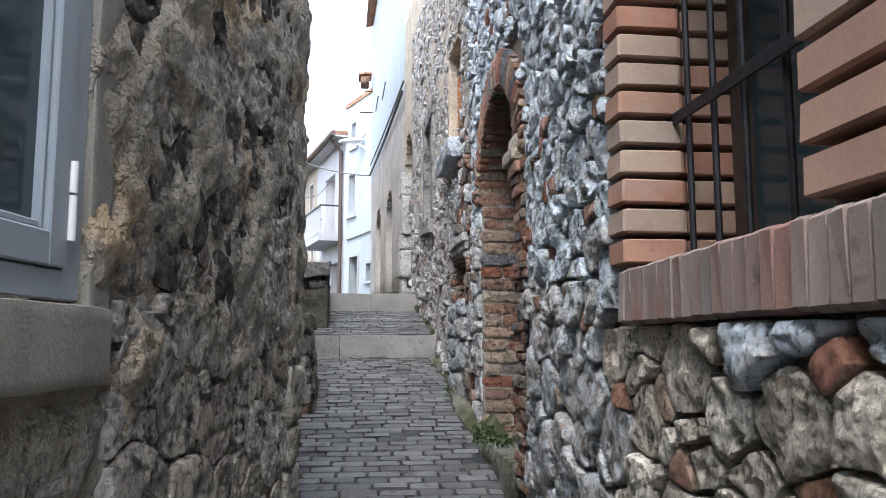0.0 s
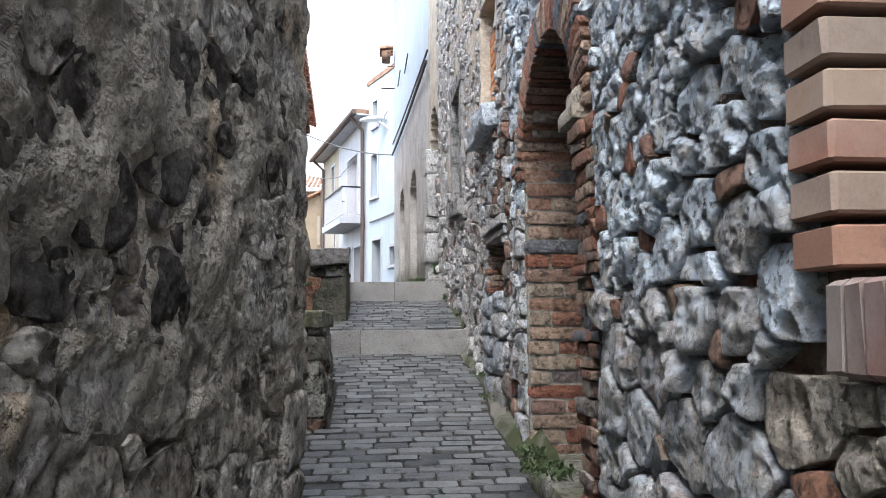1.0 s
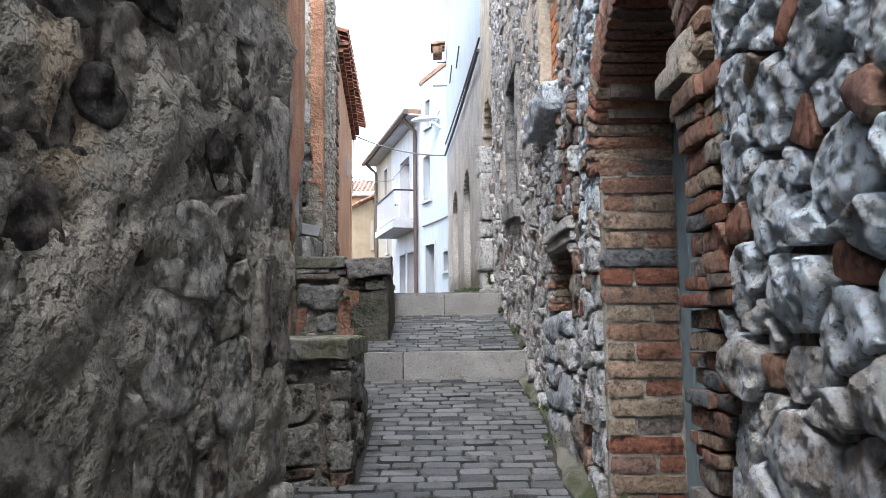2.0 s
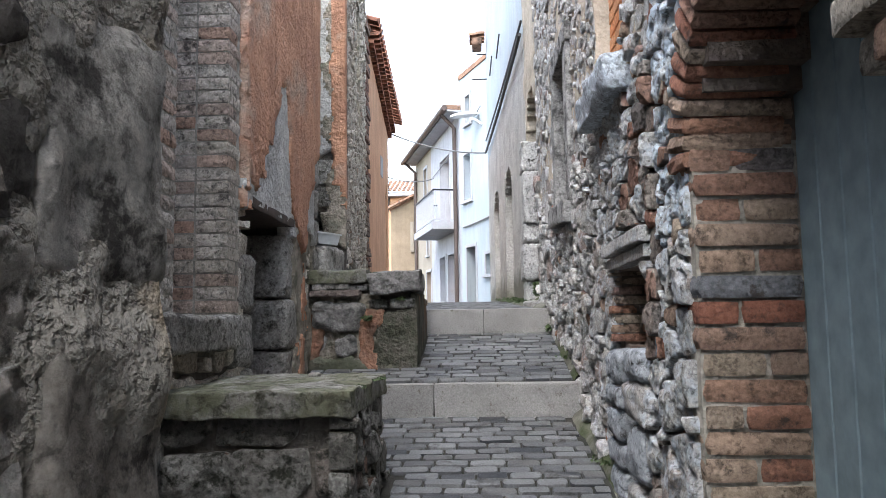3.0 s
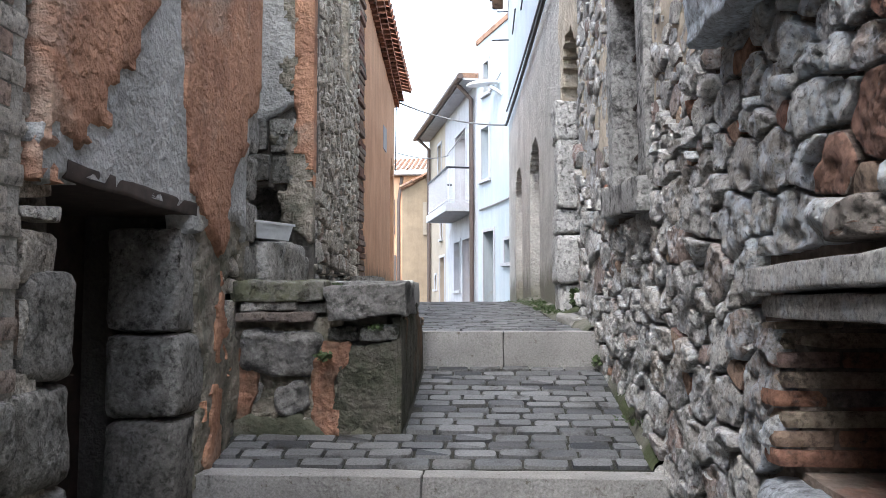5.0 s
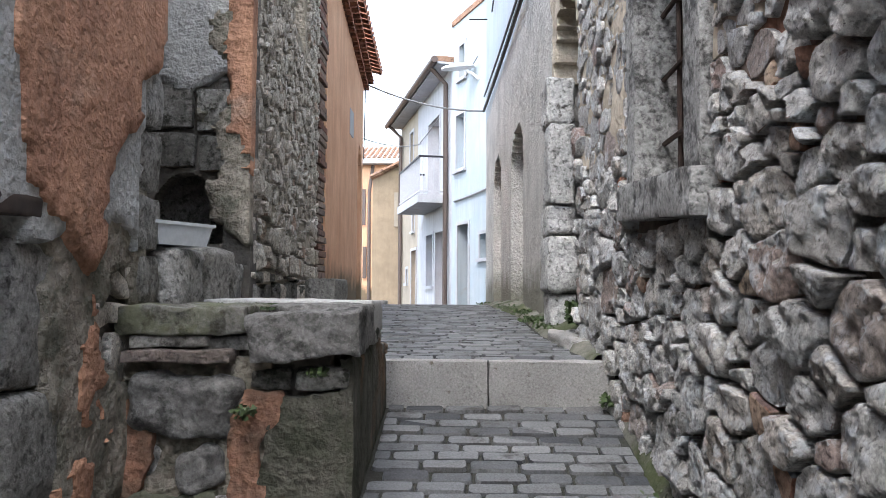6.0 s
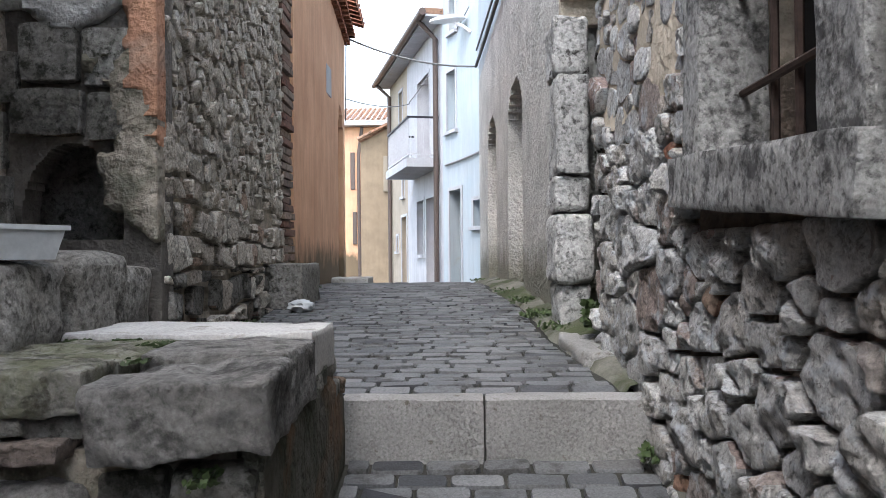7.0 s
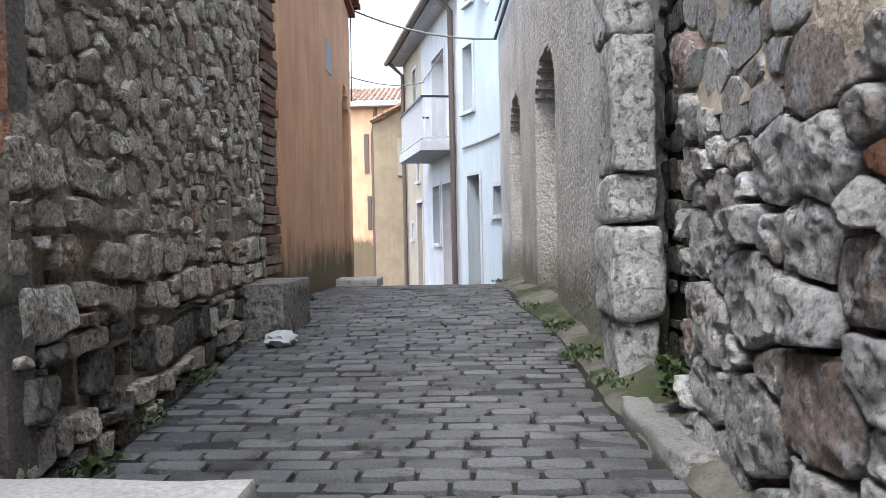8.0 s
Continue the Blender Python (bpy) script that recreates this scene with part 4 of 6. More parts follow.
part("window_frame", mesh_of("window_frame", *join(box(1.06, 1.11, 1.33, 1.4, 1.6, 2.75, 0.004), box(1.06, 1.11, 2.12, 2.2, 1.6, 2.75, 0.004), box(1.06, 1.11, 1.4, 2.12, 1.6, 1.66, 0.004), box(1.06, 1.11, 1.4, 2.12, 2.69, 2.75, 0.004), box(1.06, 1.11, 1.74, 1.79, 1.66, 2.69, 0.004)), DARK_WOOD), window_e)
part("pane", mesh_of("pane", *box(1.08, 1.086, 1.4, 1.74, 1.66, 2.69), GLASS), window_e)
part("pane", mesh_of("pane", *box(1.08, 1.086, 1.79, 2.12, 1.66, 2.69), GLASS), window_e)
grille = thing("window_grille", "black wrought iron window grille of square bars", "grille", at=(0.92, 1.77, 1.6))
for y in (2.15, 2.015, 1.877, 1.712, 1.56, 1.42):
    part("upright_bar", mesh_of("upright_bar", *tube([(0.925, y, 1.59), (0.925, y, 2.76)], 0.0085, 8), IRON), grille)
for z in (1.955, 2.4):
    part("cross_bar", mesh_of("cross_bar", *box(0.9, 0.908, 1.34, 2.23, z, z + 0.032, 0.002), IRON), grille)

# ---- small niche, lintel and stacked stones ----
# Black sheet paints the inner shade of the niche.
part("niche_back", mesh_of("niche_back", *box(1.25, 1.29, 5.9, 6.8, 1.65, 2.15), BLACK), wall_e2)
rng = random.Random(31)
brick_rows_x(wall_e2, OLD_BRICK, 0.93, 1.2, 6.69, 1.73, 2.07, 0.045, 0.045, rng, 0.007, 0.1)
for k, (y0, y1, z0, z1, o) in enumerate(((5.9, 6.8, 2.135, 2.2, 0.05), (5.92, 6.74, 2.075, 2.13, 0.03))):
    v, f = rough_box(0.95 - o, 1.15, y0, y1, z0, z1, 40 + k, 8, 0.006, 0.14)
    part("lintel", mesh_of("lintel", v, f, GREY_STONE, True), wall_e2)
z = 1.02
for k, h in enumerate((0.15, 0.12, 0.15, 0.1, 0.17)):
    v, f = rough_box(0.9, 1.2, 6.44, 6.78 + 0.04 * (k % 2), z, z + h - 0.006, 300 + k, 8, 0.014, 0.3)
    part("stacked_stone", mesh_of("stacked_stone", v, f, STACK_STONE, True), wall_e2)
    z += h
z = 0.98
for k, h in enumerate((0.2, 0.24, 0.17, 0.13)):
    v, f = rough_box(0.895, 1.15, 5.98, 6.32 - 0.05 * (k % 2), z, z + h - 0.006, 310 + k, 8, 0.018, 0.25)
    part("stacked_stone", mesh_of("stacked_stone", v, f, STACK_STONE if k % 2 else GREY_STONE, True), wall_e2)
    z += h
# ---- brick-filled window with a tilted sill stone ----
rng = random.Random(32)
z = 3.04
k = 0
while z < 3.72:
    y = FILLED[0] - (0.12 if k % 2 else 0)
    while y < FILLED[1]:
        a, b = max(y, FILLED[0]), min(y + 0.245, FILLED[1])
        if b - a > 0.04:
            brick(wall_e2, ORANGE_BRICK, 1.03, 1.13, a + 0.005, b - 0.005, z + 0.004, z + 0.07, rng)
        y += 0.25
    z += 0.077
    k += 1
part("infill", mesh_of("infill", *box(1.1, 1.16, FILLED[0] - 0.02, FILLED[1] + 0.02, 2.97, 3.78), MORTAR), wall_e2)
# The shade in the gap over the infill is a black sheet.
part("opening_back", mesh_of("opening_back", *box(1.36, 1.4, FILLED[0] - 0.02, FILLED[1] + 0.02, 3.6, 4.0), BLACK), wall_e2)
v, f = rough_box(0.845, 1.15, 6.22, 7.08, 2.84, 3.02, 52, 7, 0.02, 0.2)
sill_m = Matrix.Translation((0.96, 6.66, 2.88)) @ pose(0, 0, 0, 0, -10, 0) @ Matrix.Translation((-0.96, -6.66, -2.88))
part("sill_stone", mesh_of("sill_stone", *turned((v, f), sill_m), BLUE_STONE, True), wall_e2, "pale blue-grey projecting sill stone")

# ---- grated stone window ----
window_g = tagged(new("window_2"), "small old window with grey stone frame and rusty bars", "", "", "structure")
for y0, y1, seed in ((8.02, 8.2, 1), (8.88, 9.02, 2)):
    v, f = rough_box(0.905, 1.1, y0, y1, 2.62, 3.72, 60 + seed, 10, 0.008, 0.06)
    part("jamb_stone", mesh_of("jamb_stone", v, f, WINDOW_STONE, True), window_g)
v, f = rough_box(0.855, 1.3, 7.95, 9.02, 2.52, 2.665, 65, 10, 0.007, 0.07)
tilt_m = Matrix.Translation((1, 8.48, 2.6)) @ pose(0, 0, 0, 4.5) @ Matrix.Translation((-1, -8.48, -2.6))
part("window_sill", mesh_of("window_sill", *turned((v, f), tilt_m), WINDOW_STONE, True), window_g)
v, f = rough_box(0.9, 1.2, 8.0, 9.04, 3.72, 3.86, 66, 8, 0.008, 0.1)
part("lintel", mesh_of("lintel", v, f, WINDOW_STONE, True), window_g)
# Black sheet in place of the unlit room behind the bars.
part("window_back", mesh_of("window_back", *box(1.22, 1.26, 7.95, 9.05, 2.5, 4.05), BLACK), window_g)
for y in (8.3, 8.43, 8.56, 8.7):
    part("upright_bar", mesh_of("upright_bar", *tube([(1.04, y, 2.62), (1.04, y, 3.95)], 0.011, 6), RUST), window_g)
for z in (2.86, 3.12, 3.38, 3.64):
    part("cross_bar", mesh_of("cross_bar", *tube([(1.025, 8.2, z), (1.025, 8.88, z)], 0.011, 6), RUST), window_g)

# ---- blocked pointed doorway with stone jamb ----
wall_b = structure("wall_east_3", "blocked pointed doorway with pale jamb blocks")
wall_sheet("infill", steps_of(10.2, 11.44, 0.06), steps_of(1.8, 4.3, 0.06), lambda u, v: True, lambda u, v, d: on_east(u, v, d - 0.24), 0.1, DARK_MORTAR, wall_b, 0.012, flip=True)
lay(wall_b, courses(10.2, 11.44, 1.8, 4.3, 0.2, 0.13, 71)[0], lambda u, v, d: on_east(u, v, d - 0.235), DARK_STONE, (10.8, 2.5, 1), (0.01, 0.035), 0.008, 14, True)
for k, (z0, z1, y0, o) in enumerate(((1.9, 2.27, 11.04, 0.0), (2.275, 2.66, 11.0, 0.02), (2.67, 2.86, 11.06, 0.01), (2.87, 3.42, 11.03, 0.0), (3.43, 3.75, 11.07, 0.01))):
    v, f = rough_box(0.8 - o, 0.975 + o, y0, 11.44, z0, z1, 80 + k, 14, 0.016, 0.14)
    part("jamb_block", mesh_of("jamb_block", v, f, BLOCK_STONE, True), wall_b)

# ---- grey rendered house ----
ARCH_A, ARCH_B = (13.15, 14.32, 1.8, 3.98), (15.62, 16.9, 1.8, 4.1)


def grey_solid(y, z):
    for h in (ARCH_A, ARCH_B):
        if h[0] < y < h[1] and z < arch_z(y, h[0], h[1], h[3] - 0.32, h[3]):
            return False
    return True


house_g = thing("house", "grey rough-rendered house with two blocked arches and pale blue upper floor", "house", at=(2.5, 14.6, 2.0))
gu, gv = edges_of(ARCH_A, ARCH_B)
low_wall = wall_sheet("lower_wall", steps_of(11.42, 18.6, 0.07) + gu, steps_of(1.5, 5.06, 0.06), grey_solid, on_east, 0.4, GREY_HOUSE, None, 0.006, flip=True)
low_wall.parent = house_g
low_wall.matrix_parent_inverse = Matrix.Translation((-2.5, -14.6, -2.0))
up_wall = wall_sheet("upper_wall", steps_of(11.42, 18.6, 0.4), steps_of(5.06, 9.0, 0.4), lambda u, v: True, lambda u, v, d: on_east(u, v, d - 0.004), 0.4, BLUE_PAINT, None, 0.004, flip=True)
up_wall.parent = house_g
up_wall.matrix_parent_inverse = Matrix.Translation((-2.5, -14.6, -2.0))
for h, nm in ((ARCH_A, "blocked_arch"), (ARCH_B, "blocked_arch")):
    x = lerp(EAST, (h[0] + h[1]) / 2)
    part(nm, mesh_of(nm, *box(x + 0.16, x + 0.3, h[0] - 0.05, h[1] + 0.05, 1.6, h[3] + 0.05), GREY_HOUSE), house_g)
part("side_wall", mesh_of("side_wall", *join(box(0.9, 5.2, 18.34, 18.6, 0.8, 9.0), box(4.9, 5.2, 11.5, 18.34, 0.8, 9.0)), WHITE_PAINT), house_g)


def tiled_slope(x0, x1, y0, y1, z_eave, z_ridge, along, pitch=0.21, r=0.085):
    """Half-round clay tiles running up a slope from x0 (eave) to x1 (ridge), with a thin deck."""
    pieces = []
    y = y0
    slope = math.atan2(z_ridge - z_eave, x1 - x0)
    length = math.hypot(x1 - x0, z_ridge - z_eave)
    n = max(2, int(length / 0.36))
    while y < y1:
        for k in range(n):
            s0, s1 = length * k / n, length * (k + 1) / n + 0.05
            verts, faces = [], []
            for s, rr in ((s0, r), (s1, r * 0.82)):
                for j in range(7):
                    a = math.pi * j / 6
                    verts.append((s, rr * math.cos(a), rr * math.sin(a) + 0.012 * (s == s0)))
            for j in range(6):
                faces.append((j, j + 1, 8 + j, 7 + j))
            faces.append((0, 1, 2, 3, 4, 5, 6))
            jig = 0.015 * noise.noise((y * 7, k * 3.3, 0.4))
            m = Matrix.Translation((x0, y + jig, z_eave + jig)) @ Matrix.Rotation(-slope, 4, "Y")
            pieces.append(turned((verts, faces), m))
        y += pitch
    return join(*pieces)


deck = [(0.5, 11.3, 9.0), (5.4, 11.3, 10.2), (5.4, 18.7, 10.2), (0.42, 18.7, 9.0)]
part("roof", mesh_of("roof", deck + [(x, y, z + 0.08) for x, y, z in deck], [(3, 2, 1, 0), (4, 5, 6, 7), (0, 1, 5, 4), (1, 2, 6, 5), (2, 3, 7, 6), (3, 0, 4, 7)], ROOF_TILE), house_g)
part("tile_corner", mesh_of("tile_corner", *join(tiled_slope(0.26, 0.52, 18.2, 18.65, 7.6, 7.64, 0), box(0.3, 0.5, 18.15, 18.62, 7.42, 7.58, 0.02)), ROOF_TILE, True), house_g, "projecting clay tile corner")

# ---- west, first house ----
WINDOW_W = (0.92, 1.92, 1.49, 2.75)
wall_w1 = structure("wall_west_1", "stained brown rubble wall smeared with ochre mortar")
wall_sheet("mortar", [-1.5, -0.6] + steps_of(0.3, 3.87, 0.027) + [0.92, 1.92], [-1.6, -0.6] + steps_of(0.0, 4.0, 0.027) + [1.49, 2.75], lambda u, v: not in_any(u, v, (WINDOW_W,)), on_west1, 0.5, OCHRE_MORTAR, wall_w1, 0.03, sunk=lambda v: -0.004 if v > 1.3 else 0.02)
w1_cells = mosaic(0.3, 3.66, 0.0, 4.1, 0.11, 15, [(0.75, 2.06, 1.15, 2.95)], lambda u, v: v > ground(u) - 0.15, 1.3, 0.03, lambda u, v: 1.2 if v < 1.3 else 0.85, 1.25)
sooty = lambda c: c[0][1] > 1.72 + 0.25 * math.sin(c[0][0] * 4.0) and int(c[0][0] * 97 + c[0][1] * 61) % 5 < 3
bold = lambda c: c[0][1] < 1.25 + 0.3 * math.sin(c[0][0] * 2.2 + 1.0) and c[0][0] < 2.9
w1_stones = [c for c, r in w1_cells]
lay(wall_w1, [c for c in w1_stones if bold(c)], on_west1, W1_STONE, (2.4, 1.0, 0.8), (0.015, 0.065), 0.006, 36, False, 0.2, "stone", 90, "small_stones", 0.02)
lay(wall_w1, [c for c in w1_stones if not sooty(c) and not bold(c)], on_west1, W1_STONE, (3.0, 1.6, 0.8), (0.0, 0.016), 0.004, 36, False, 0.3, "stone", 120, "small_stones", 0.02)
lay(wall_w1, [c for c in w1_stones if sooty(c) and not bold(c)], on_west1, SOOT_STONE, (3.0, 1.6, 0.8), (0.004, 0.018), 0.004, 36, False, 0.3, "stone", 90, "small_stones", 0.03)
rng = random.Random(17)
z = 0.35
while z < 4.0:
    h = rng.uniform(0.16, 0.34)
    y0 = 3.68 - rng.uniform(0, 0.14)
    v, f = rough_box(-0.42, -0.115 + rng.uniform(-0.012, 0.01), y0, 3.885, z, z + h - 0.008, rng.random() * 99, 9, 0.016, 0.12)
    part("quoin", mesh_of("quoin", *turned((v, f), Matrix.Translation((-0.12, 3.87, 0)) @ pose(0, 0, 0, 0, 0, -8) @ Matrix.Translation((0.12, -3.87, 0))), W1_STONE, True), wall_w1)
    z += h
# end of that house, turned away from the lane
v, f = rough_box(-4.5, -0.22, 3.45, 3.83, -0.3, 4.0, 91, 20, 0.015, 0.01)
part("end_wall", mesh_of("end_wall", v, f, BROWN_STONE, True), wall_w1)

window_w = tagged(new("window_3"), "grey metal casement window with a chipped plaster surround", "", "", "structure")
WM = Matrix.Translation((lerp(WEST1, 1.92), 1.92, 0)) @ Matrix.Rotation(-math.atan(0.13), 4, "Z")


def w_box(y0, y1, z0, z1, d0, d1, c=0.003):
    """A box on the slanting wall: y from the frame's far end, d in front of the wall."""
    return turned(box(d0, d1, y0, y1, z0, z1, c), WM)


part("window_frame", mesh_of("window_frame", *join(w_box(-0.07, 0, 1.49, 2.75, -0.06, -0.005), w_box(-1.0, -0.93, 1.49, 2.75, -0.06, -0.005), w_box(-0.93, -0.07, 1.49, 1.545, -0.06, -0.005), w_box(-0.93, -0.07, 2.69, 2.75, -0.06, -0.005)), GREY_METAL), window_w)
part("sash", mesh_of("sash", *join(w_box(-0.135, -0.073, 1.548, 2.687, -0.05, 0.004), w_box(-0.927, -0.865, 1.548, 2.687, -0.05, 0.004), w_box(-0.865, -0.135, 1.548, 1.61, -0.05, 0.004), w_box(-0.865, -0.135, 2.625, 2.687, -0.05, 0.004)), GREY_METAL), window_w)
SASH = [o for o in window_w.children if o.name.startswith("sash")][0]
part("bead", mesh_of("bead", *join(w_box(-0.15, -0.137, 1.612, 2.62, -0.04, -0.008), w_box(-0.862, -0.152, 1.612, 1.626, -0.04, -0.008)), GREY_METAL), SASH)
part("pane", mesh_of("pane", *w_box(-0.865, -0.135, 1.61, 2.625, -0.03, -0.024, 0), GLASS), window_w)
for z in (1.6, 2.5):
    part("hinge", mesh_of("hinge", *join(turned(tube([(0.006, -0.066, z), (0.006, -0.066, z + 0.085)], 0.009, 10), WM), turned(tube([(0.006, -0.066, z + 0.09), (0.006, -0.066, z + 0.15)], 0.0085, 10), WM)), WHITE_METAL, True), SASH, "bright steel barrel hinge")
v, f = rough_box(-0.1, 0.025, -1.15, 0.1, 1.325, 1.485, 95, 10, 0.006, 0.08)
part("window_sill", mesh_of("window_sill", *turned((v, f), WM), SILL_PLASTER, True), window_w)
v, f = rough_box(-0.1, 0.012, 0.002, 0.1, 1.47, 2.85, 96, 10, 0.008, 0.08)
part("surround", mesh_of("surround", *turned((v, f), WM), SILL_PLASTER, True), window_w)

# ---- west, second house: raised door, cellar hole, peeling plaster ----
DOOR_W = (5.84, 6.46, 1.89, 4.3)
HOLE = (6.9, 7.66, 1.0, 2.46)
RECESS = (8.52, 9.75, 2.1, 5.4)
wall_w2 = structure("wall_west_2", "patched house wall of rubble, brick and peeling orange plaster")
DOOR_B, HOLE_B = (5.74, 6.54, 1.8, 4.3), (6.84, 7.74, 1.0, 2.47)
wu, wv = edges_of(DOOR_B, HOLE_B, RECESS)
wall_sheet("mortar", steps_of(3.87, 9.75, 0.07) + wu, steps_of(0.4, 5.0, 0.07) + [5.4] + [z for z in wv if z < 5.4], lambda u, v: not in_any(u, v, (DOOR_B, HOLE_B, RECESS)), on_west2, 0.5, MORTAR, wall_w2, 0.012, seed=8.0, sunk=lambda v: 0.02)
w2_cells = courses(4.0, 6.9, 0.6, 4.6, 0.22, 0.14, 25, [(5.56, 6.65, 1.8, 4.6), (5.3, 5.75, 0.9, 2.3), HOLE_B], lambda u, v: v > ground(u) - 0.1)[0]
w2_cells += courses(6.9, 8.4, 0.9, 4.0, 0.26, 0.18, 26, [HOLE_B, (7.66, 7.9, 1.0, 2.46)], lambda u, v: v > ground(u) - 0.1)[0]
lay(wall_w2, w2_cells, on_west2, BROWN_STONE, (6.8, 2.0, 0.8), (0.015, 0.04), 0.006, 22, False, 0.22)

rng = random.Random(61)
# brick jambs of the raised door
z, k = 1.9, 0
while z < 4.3:
    h = 0.062
    w = 0.13 if k % 2 else 0.19
    brick(wall_w2, GREY_BRICK, -1.02, -0.868, 6.46, 6.46 + w, z, z + h - 0.006, rng, turn=0.7)
    brick(wall_w2, GREY_BRICK, -1.26, -1.026, 6.462, 6.56, z, z + h - 0.006, rng, turn=0.7)
    brick(wall_w2, GREY_BRICK, -1.2, -0.868, 5.84 - w, 5.84, z, z + h - 0.006, rng, turn=0.7)
    z += h
    k += 1
part("jamb_mortar", mesh_of("jamb_mortar", *box(-1.25, -0.874, 6.467, 6.64, 1.85, 4.3), BUFF_MORTAR), wall_w2)
part("jamb_mortar", mesh_of("jamb_mortar", *box(-1.2, -0.874, 5.66, 5.834, 1.85, 4.3), BUFF_MORTAR), wall_w2)
part("jamb_mortar", mesh_of("jamb_mortar", *box(-1.0, -0.868, 5.32, 5.7, 0.9, 2.2), BUFF_MORTAR), wall_w2)
z = 0.95
while z < 2.26:
    brick(wall_w2, OLD_BRICK, -1.0, -0.85 + rng.uniform(-0.015, 0.012), 5.3 + rng.uniform(0, 0.05), 5.49, z, z + 0.07, rng, turn=2.5)
    brick(wall_w2, OLD_BRICK, -1.0, -0.863 + rng.uniform(-0.015, 0.01), 5.5, 5.64 + rng.uniform(0, 0.08), z, z + 0.07, rng, turn=2.5)
    z += 0.082
door_w = tagged(new("door_2"), "dark red-brown wooden door set deep in a brick jamb", "", "", "structure")
for k in range(4):
    part("plank", mesh_of("plank", *box(-1.22, -1.18, 5.842 + 0.155 * k, 5.842 + 0.155 * (k + 1) - 0.004, 1.9, 4.3, 0.003), RED_WOOD), door_w)
sill = tagged(new("threshold"), "two worn grey stones as the raised door's threshold", "", "", "structure")
for k, (y0, y1) in enumerate(((5.62, 6.16), (6.17, 6.62))):
    v, f = rough_box(-1.25, -0.815 - 0.015 * k, y0, y1, 1.73, 1.885, 97 + k, 10, 0.018, 0.15)
    part("threshold_stone", mesh_of("threshold_stone", v, f, MID_STONE, True), sill)

# cellar hole
for k, (z0, z1) in enumerate(((1.0, 1.35), (1.36, 1.68), (1.69, 2.0), (2.01, 2.4))):
    v, f = rough_box(-1.16, -0.875, 7.63, 7.92, z0, z1, 100 + k, 7, 0.012, 0.12)
    part("jamb_block", mesh_of("jamb_block", v, f, MID_STONE, True), wall_w2)
for k, (z0, z1, w) in enumerate(((1.0, 1.3, 0.28), (1.31, 1.62, 0.2), (1.63, 1.9, 0.3), (1.91, 2.2, 0.22))):
    v, f = rough_box(-1.1, -0.865, 6.91 - w, 6.91, z0, z1, 110 + k, 7, 0.012, 0.15)
    part("jamb_block", mesh_of("jamb_block", v, f, MID_STONE, True), wall_w2)
v, f = rough_box(-1.3, -0.85, 6.8, 7.72, 2.44, 2.5, 120, 7, 0.008, 0.15)
part("lintel", mesh_of("lintel", v, f, DARK_WOOD, True), wall_w2, "dark weathered timber lintel")
door_c = tagged(new("door_3"), "dark old cellar door deep in the wall", "", "", "structure")
part("door_leaf", mesh_of("door_leaf", *box(-1.34, -1.3, 6.85, 7.75, 0.9, 2.5, 0.003), DARK_WOOD), door_c)
part("rail", mesh_of("rail", *box(-1.3, -1.28, 6.9, 7.66, 1.75, 1.85, 0.003), DARK_WOOD), door_c)


def layer(name, parent, material, u0, u1, v0, v1, where, inside, thick, step=0.035, label="", rough=0.004):
    """A coat of plaster with an irregular outline: built where inside(u, v) > 0, edge set on the outline."""
    us, vs = steps_of(u0, u1, step), steps_of(v0, v1, step)
    val = [[inside(u, v) for v in vs] for u in us]
    verts, index, faces = [], {}, []

    def vert(i, j):
        if (i, j) not in index:
            u, v = us[i], vs[j]
            if val[i][j] < 0:
                su = sv = n = 0
                for a in (-1, 0, 1):
                    for b in (-1, 0, 1):
                        p, q = i + a, j + b
                        if 0 <= p < len(us) and 0 <= q < len(vs) and val[p][q] >= 0:
                            k = val[i][j] / (val[i][j] - val[p][q])
                            su += u + (us[p] - u) * k
                            sv += v + (vs[q] - v) * k
                            n += 1
                if n:
                    u, v = su / n, sv / n
            d = thick + rough * (noise.noise((u * 6, v * 6, 7.7)) + 0.5 * noise.noise((u * 19, v * 19, 1.7)))
            edge = val[i][j] < 0
            index[(i, j)] = len(verts)
            verts.append(where(u, v, d * (0.55 if edge else 1)))
        return index[(i, j)]
    rim = {}
    for i in range(len(us) - 1):
        for j in range(len(vs) - 1):
            c = ((i, j), (i + 1, j), (i + 1, j + 1), (i, j + 1))
            if max(val[a][b] for a, b in c) < 0:
                continue
            q = [vert(a, b) for a, b in c]
            faces.append(tuple(q))
            for a, b in zip(q, q[1:] + q[:1]):
                rim[(a, b)] = rim.get((a, b), 0) + 1
    out = [(a, b) for (a, b) in rim if (b, a) not in rim]
    back = {}
    for a, b in out:
        for w in (a, b):
            if w not in back:
                back[w] = len(verts)
                p = Vector(verts[w])
                p0, p1 = Vector(where(0, 0, 0)), Vector(where(0, 0, 1))
                verts.append(tuple(p - (p1 - p0) * (thick + 0.02)))
        faces.append((b, a, back[a], back[b]))
    ob = new(name, mesh_of(name, verts, faces, material, True))
    ob.parent = parent
    return tagged(ob, label)


def fray(u, v, s=0.0, f=2.4):
    return noise.fractal((u * f + s, v * f + s * 0.7, s), 0.7, 2.1, 5) * 0.5


def off_holes(u, v, pad=0.0):
    d = 9
    for h in (DOOR_W, HOLE):
        d = min(d, max(h[0] - pad - u, u - h[1] - pad, h[2] - v, v - h[3] - pad))
    return d


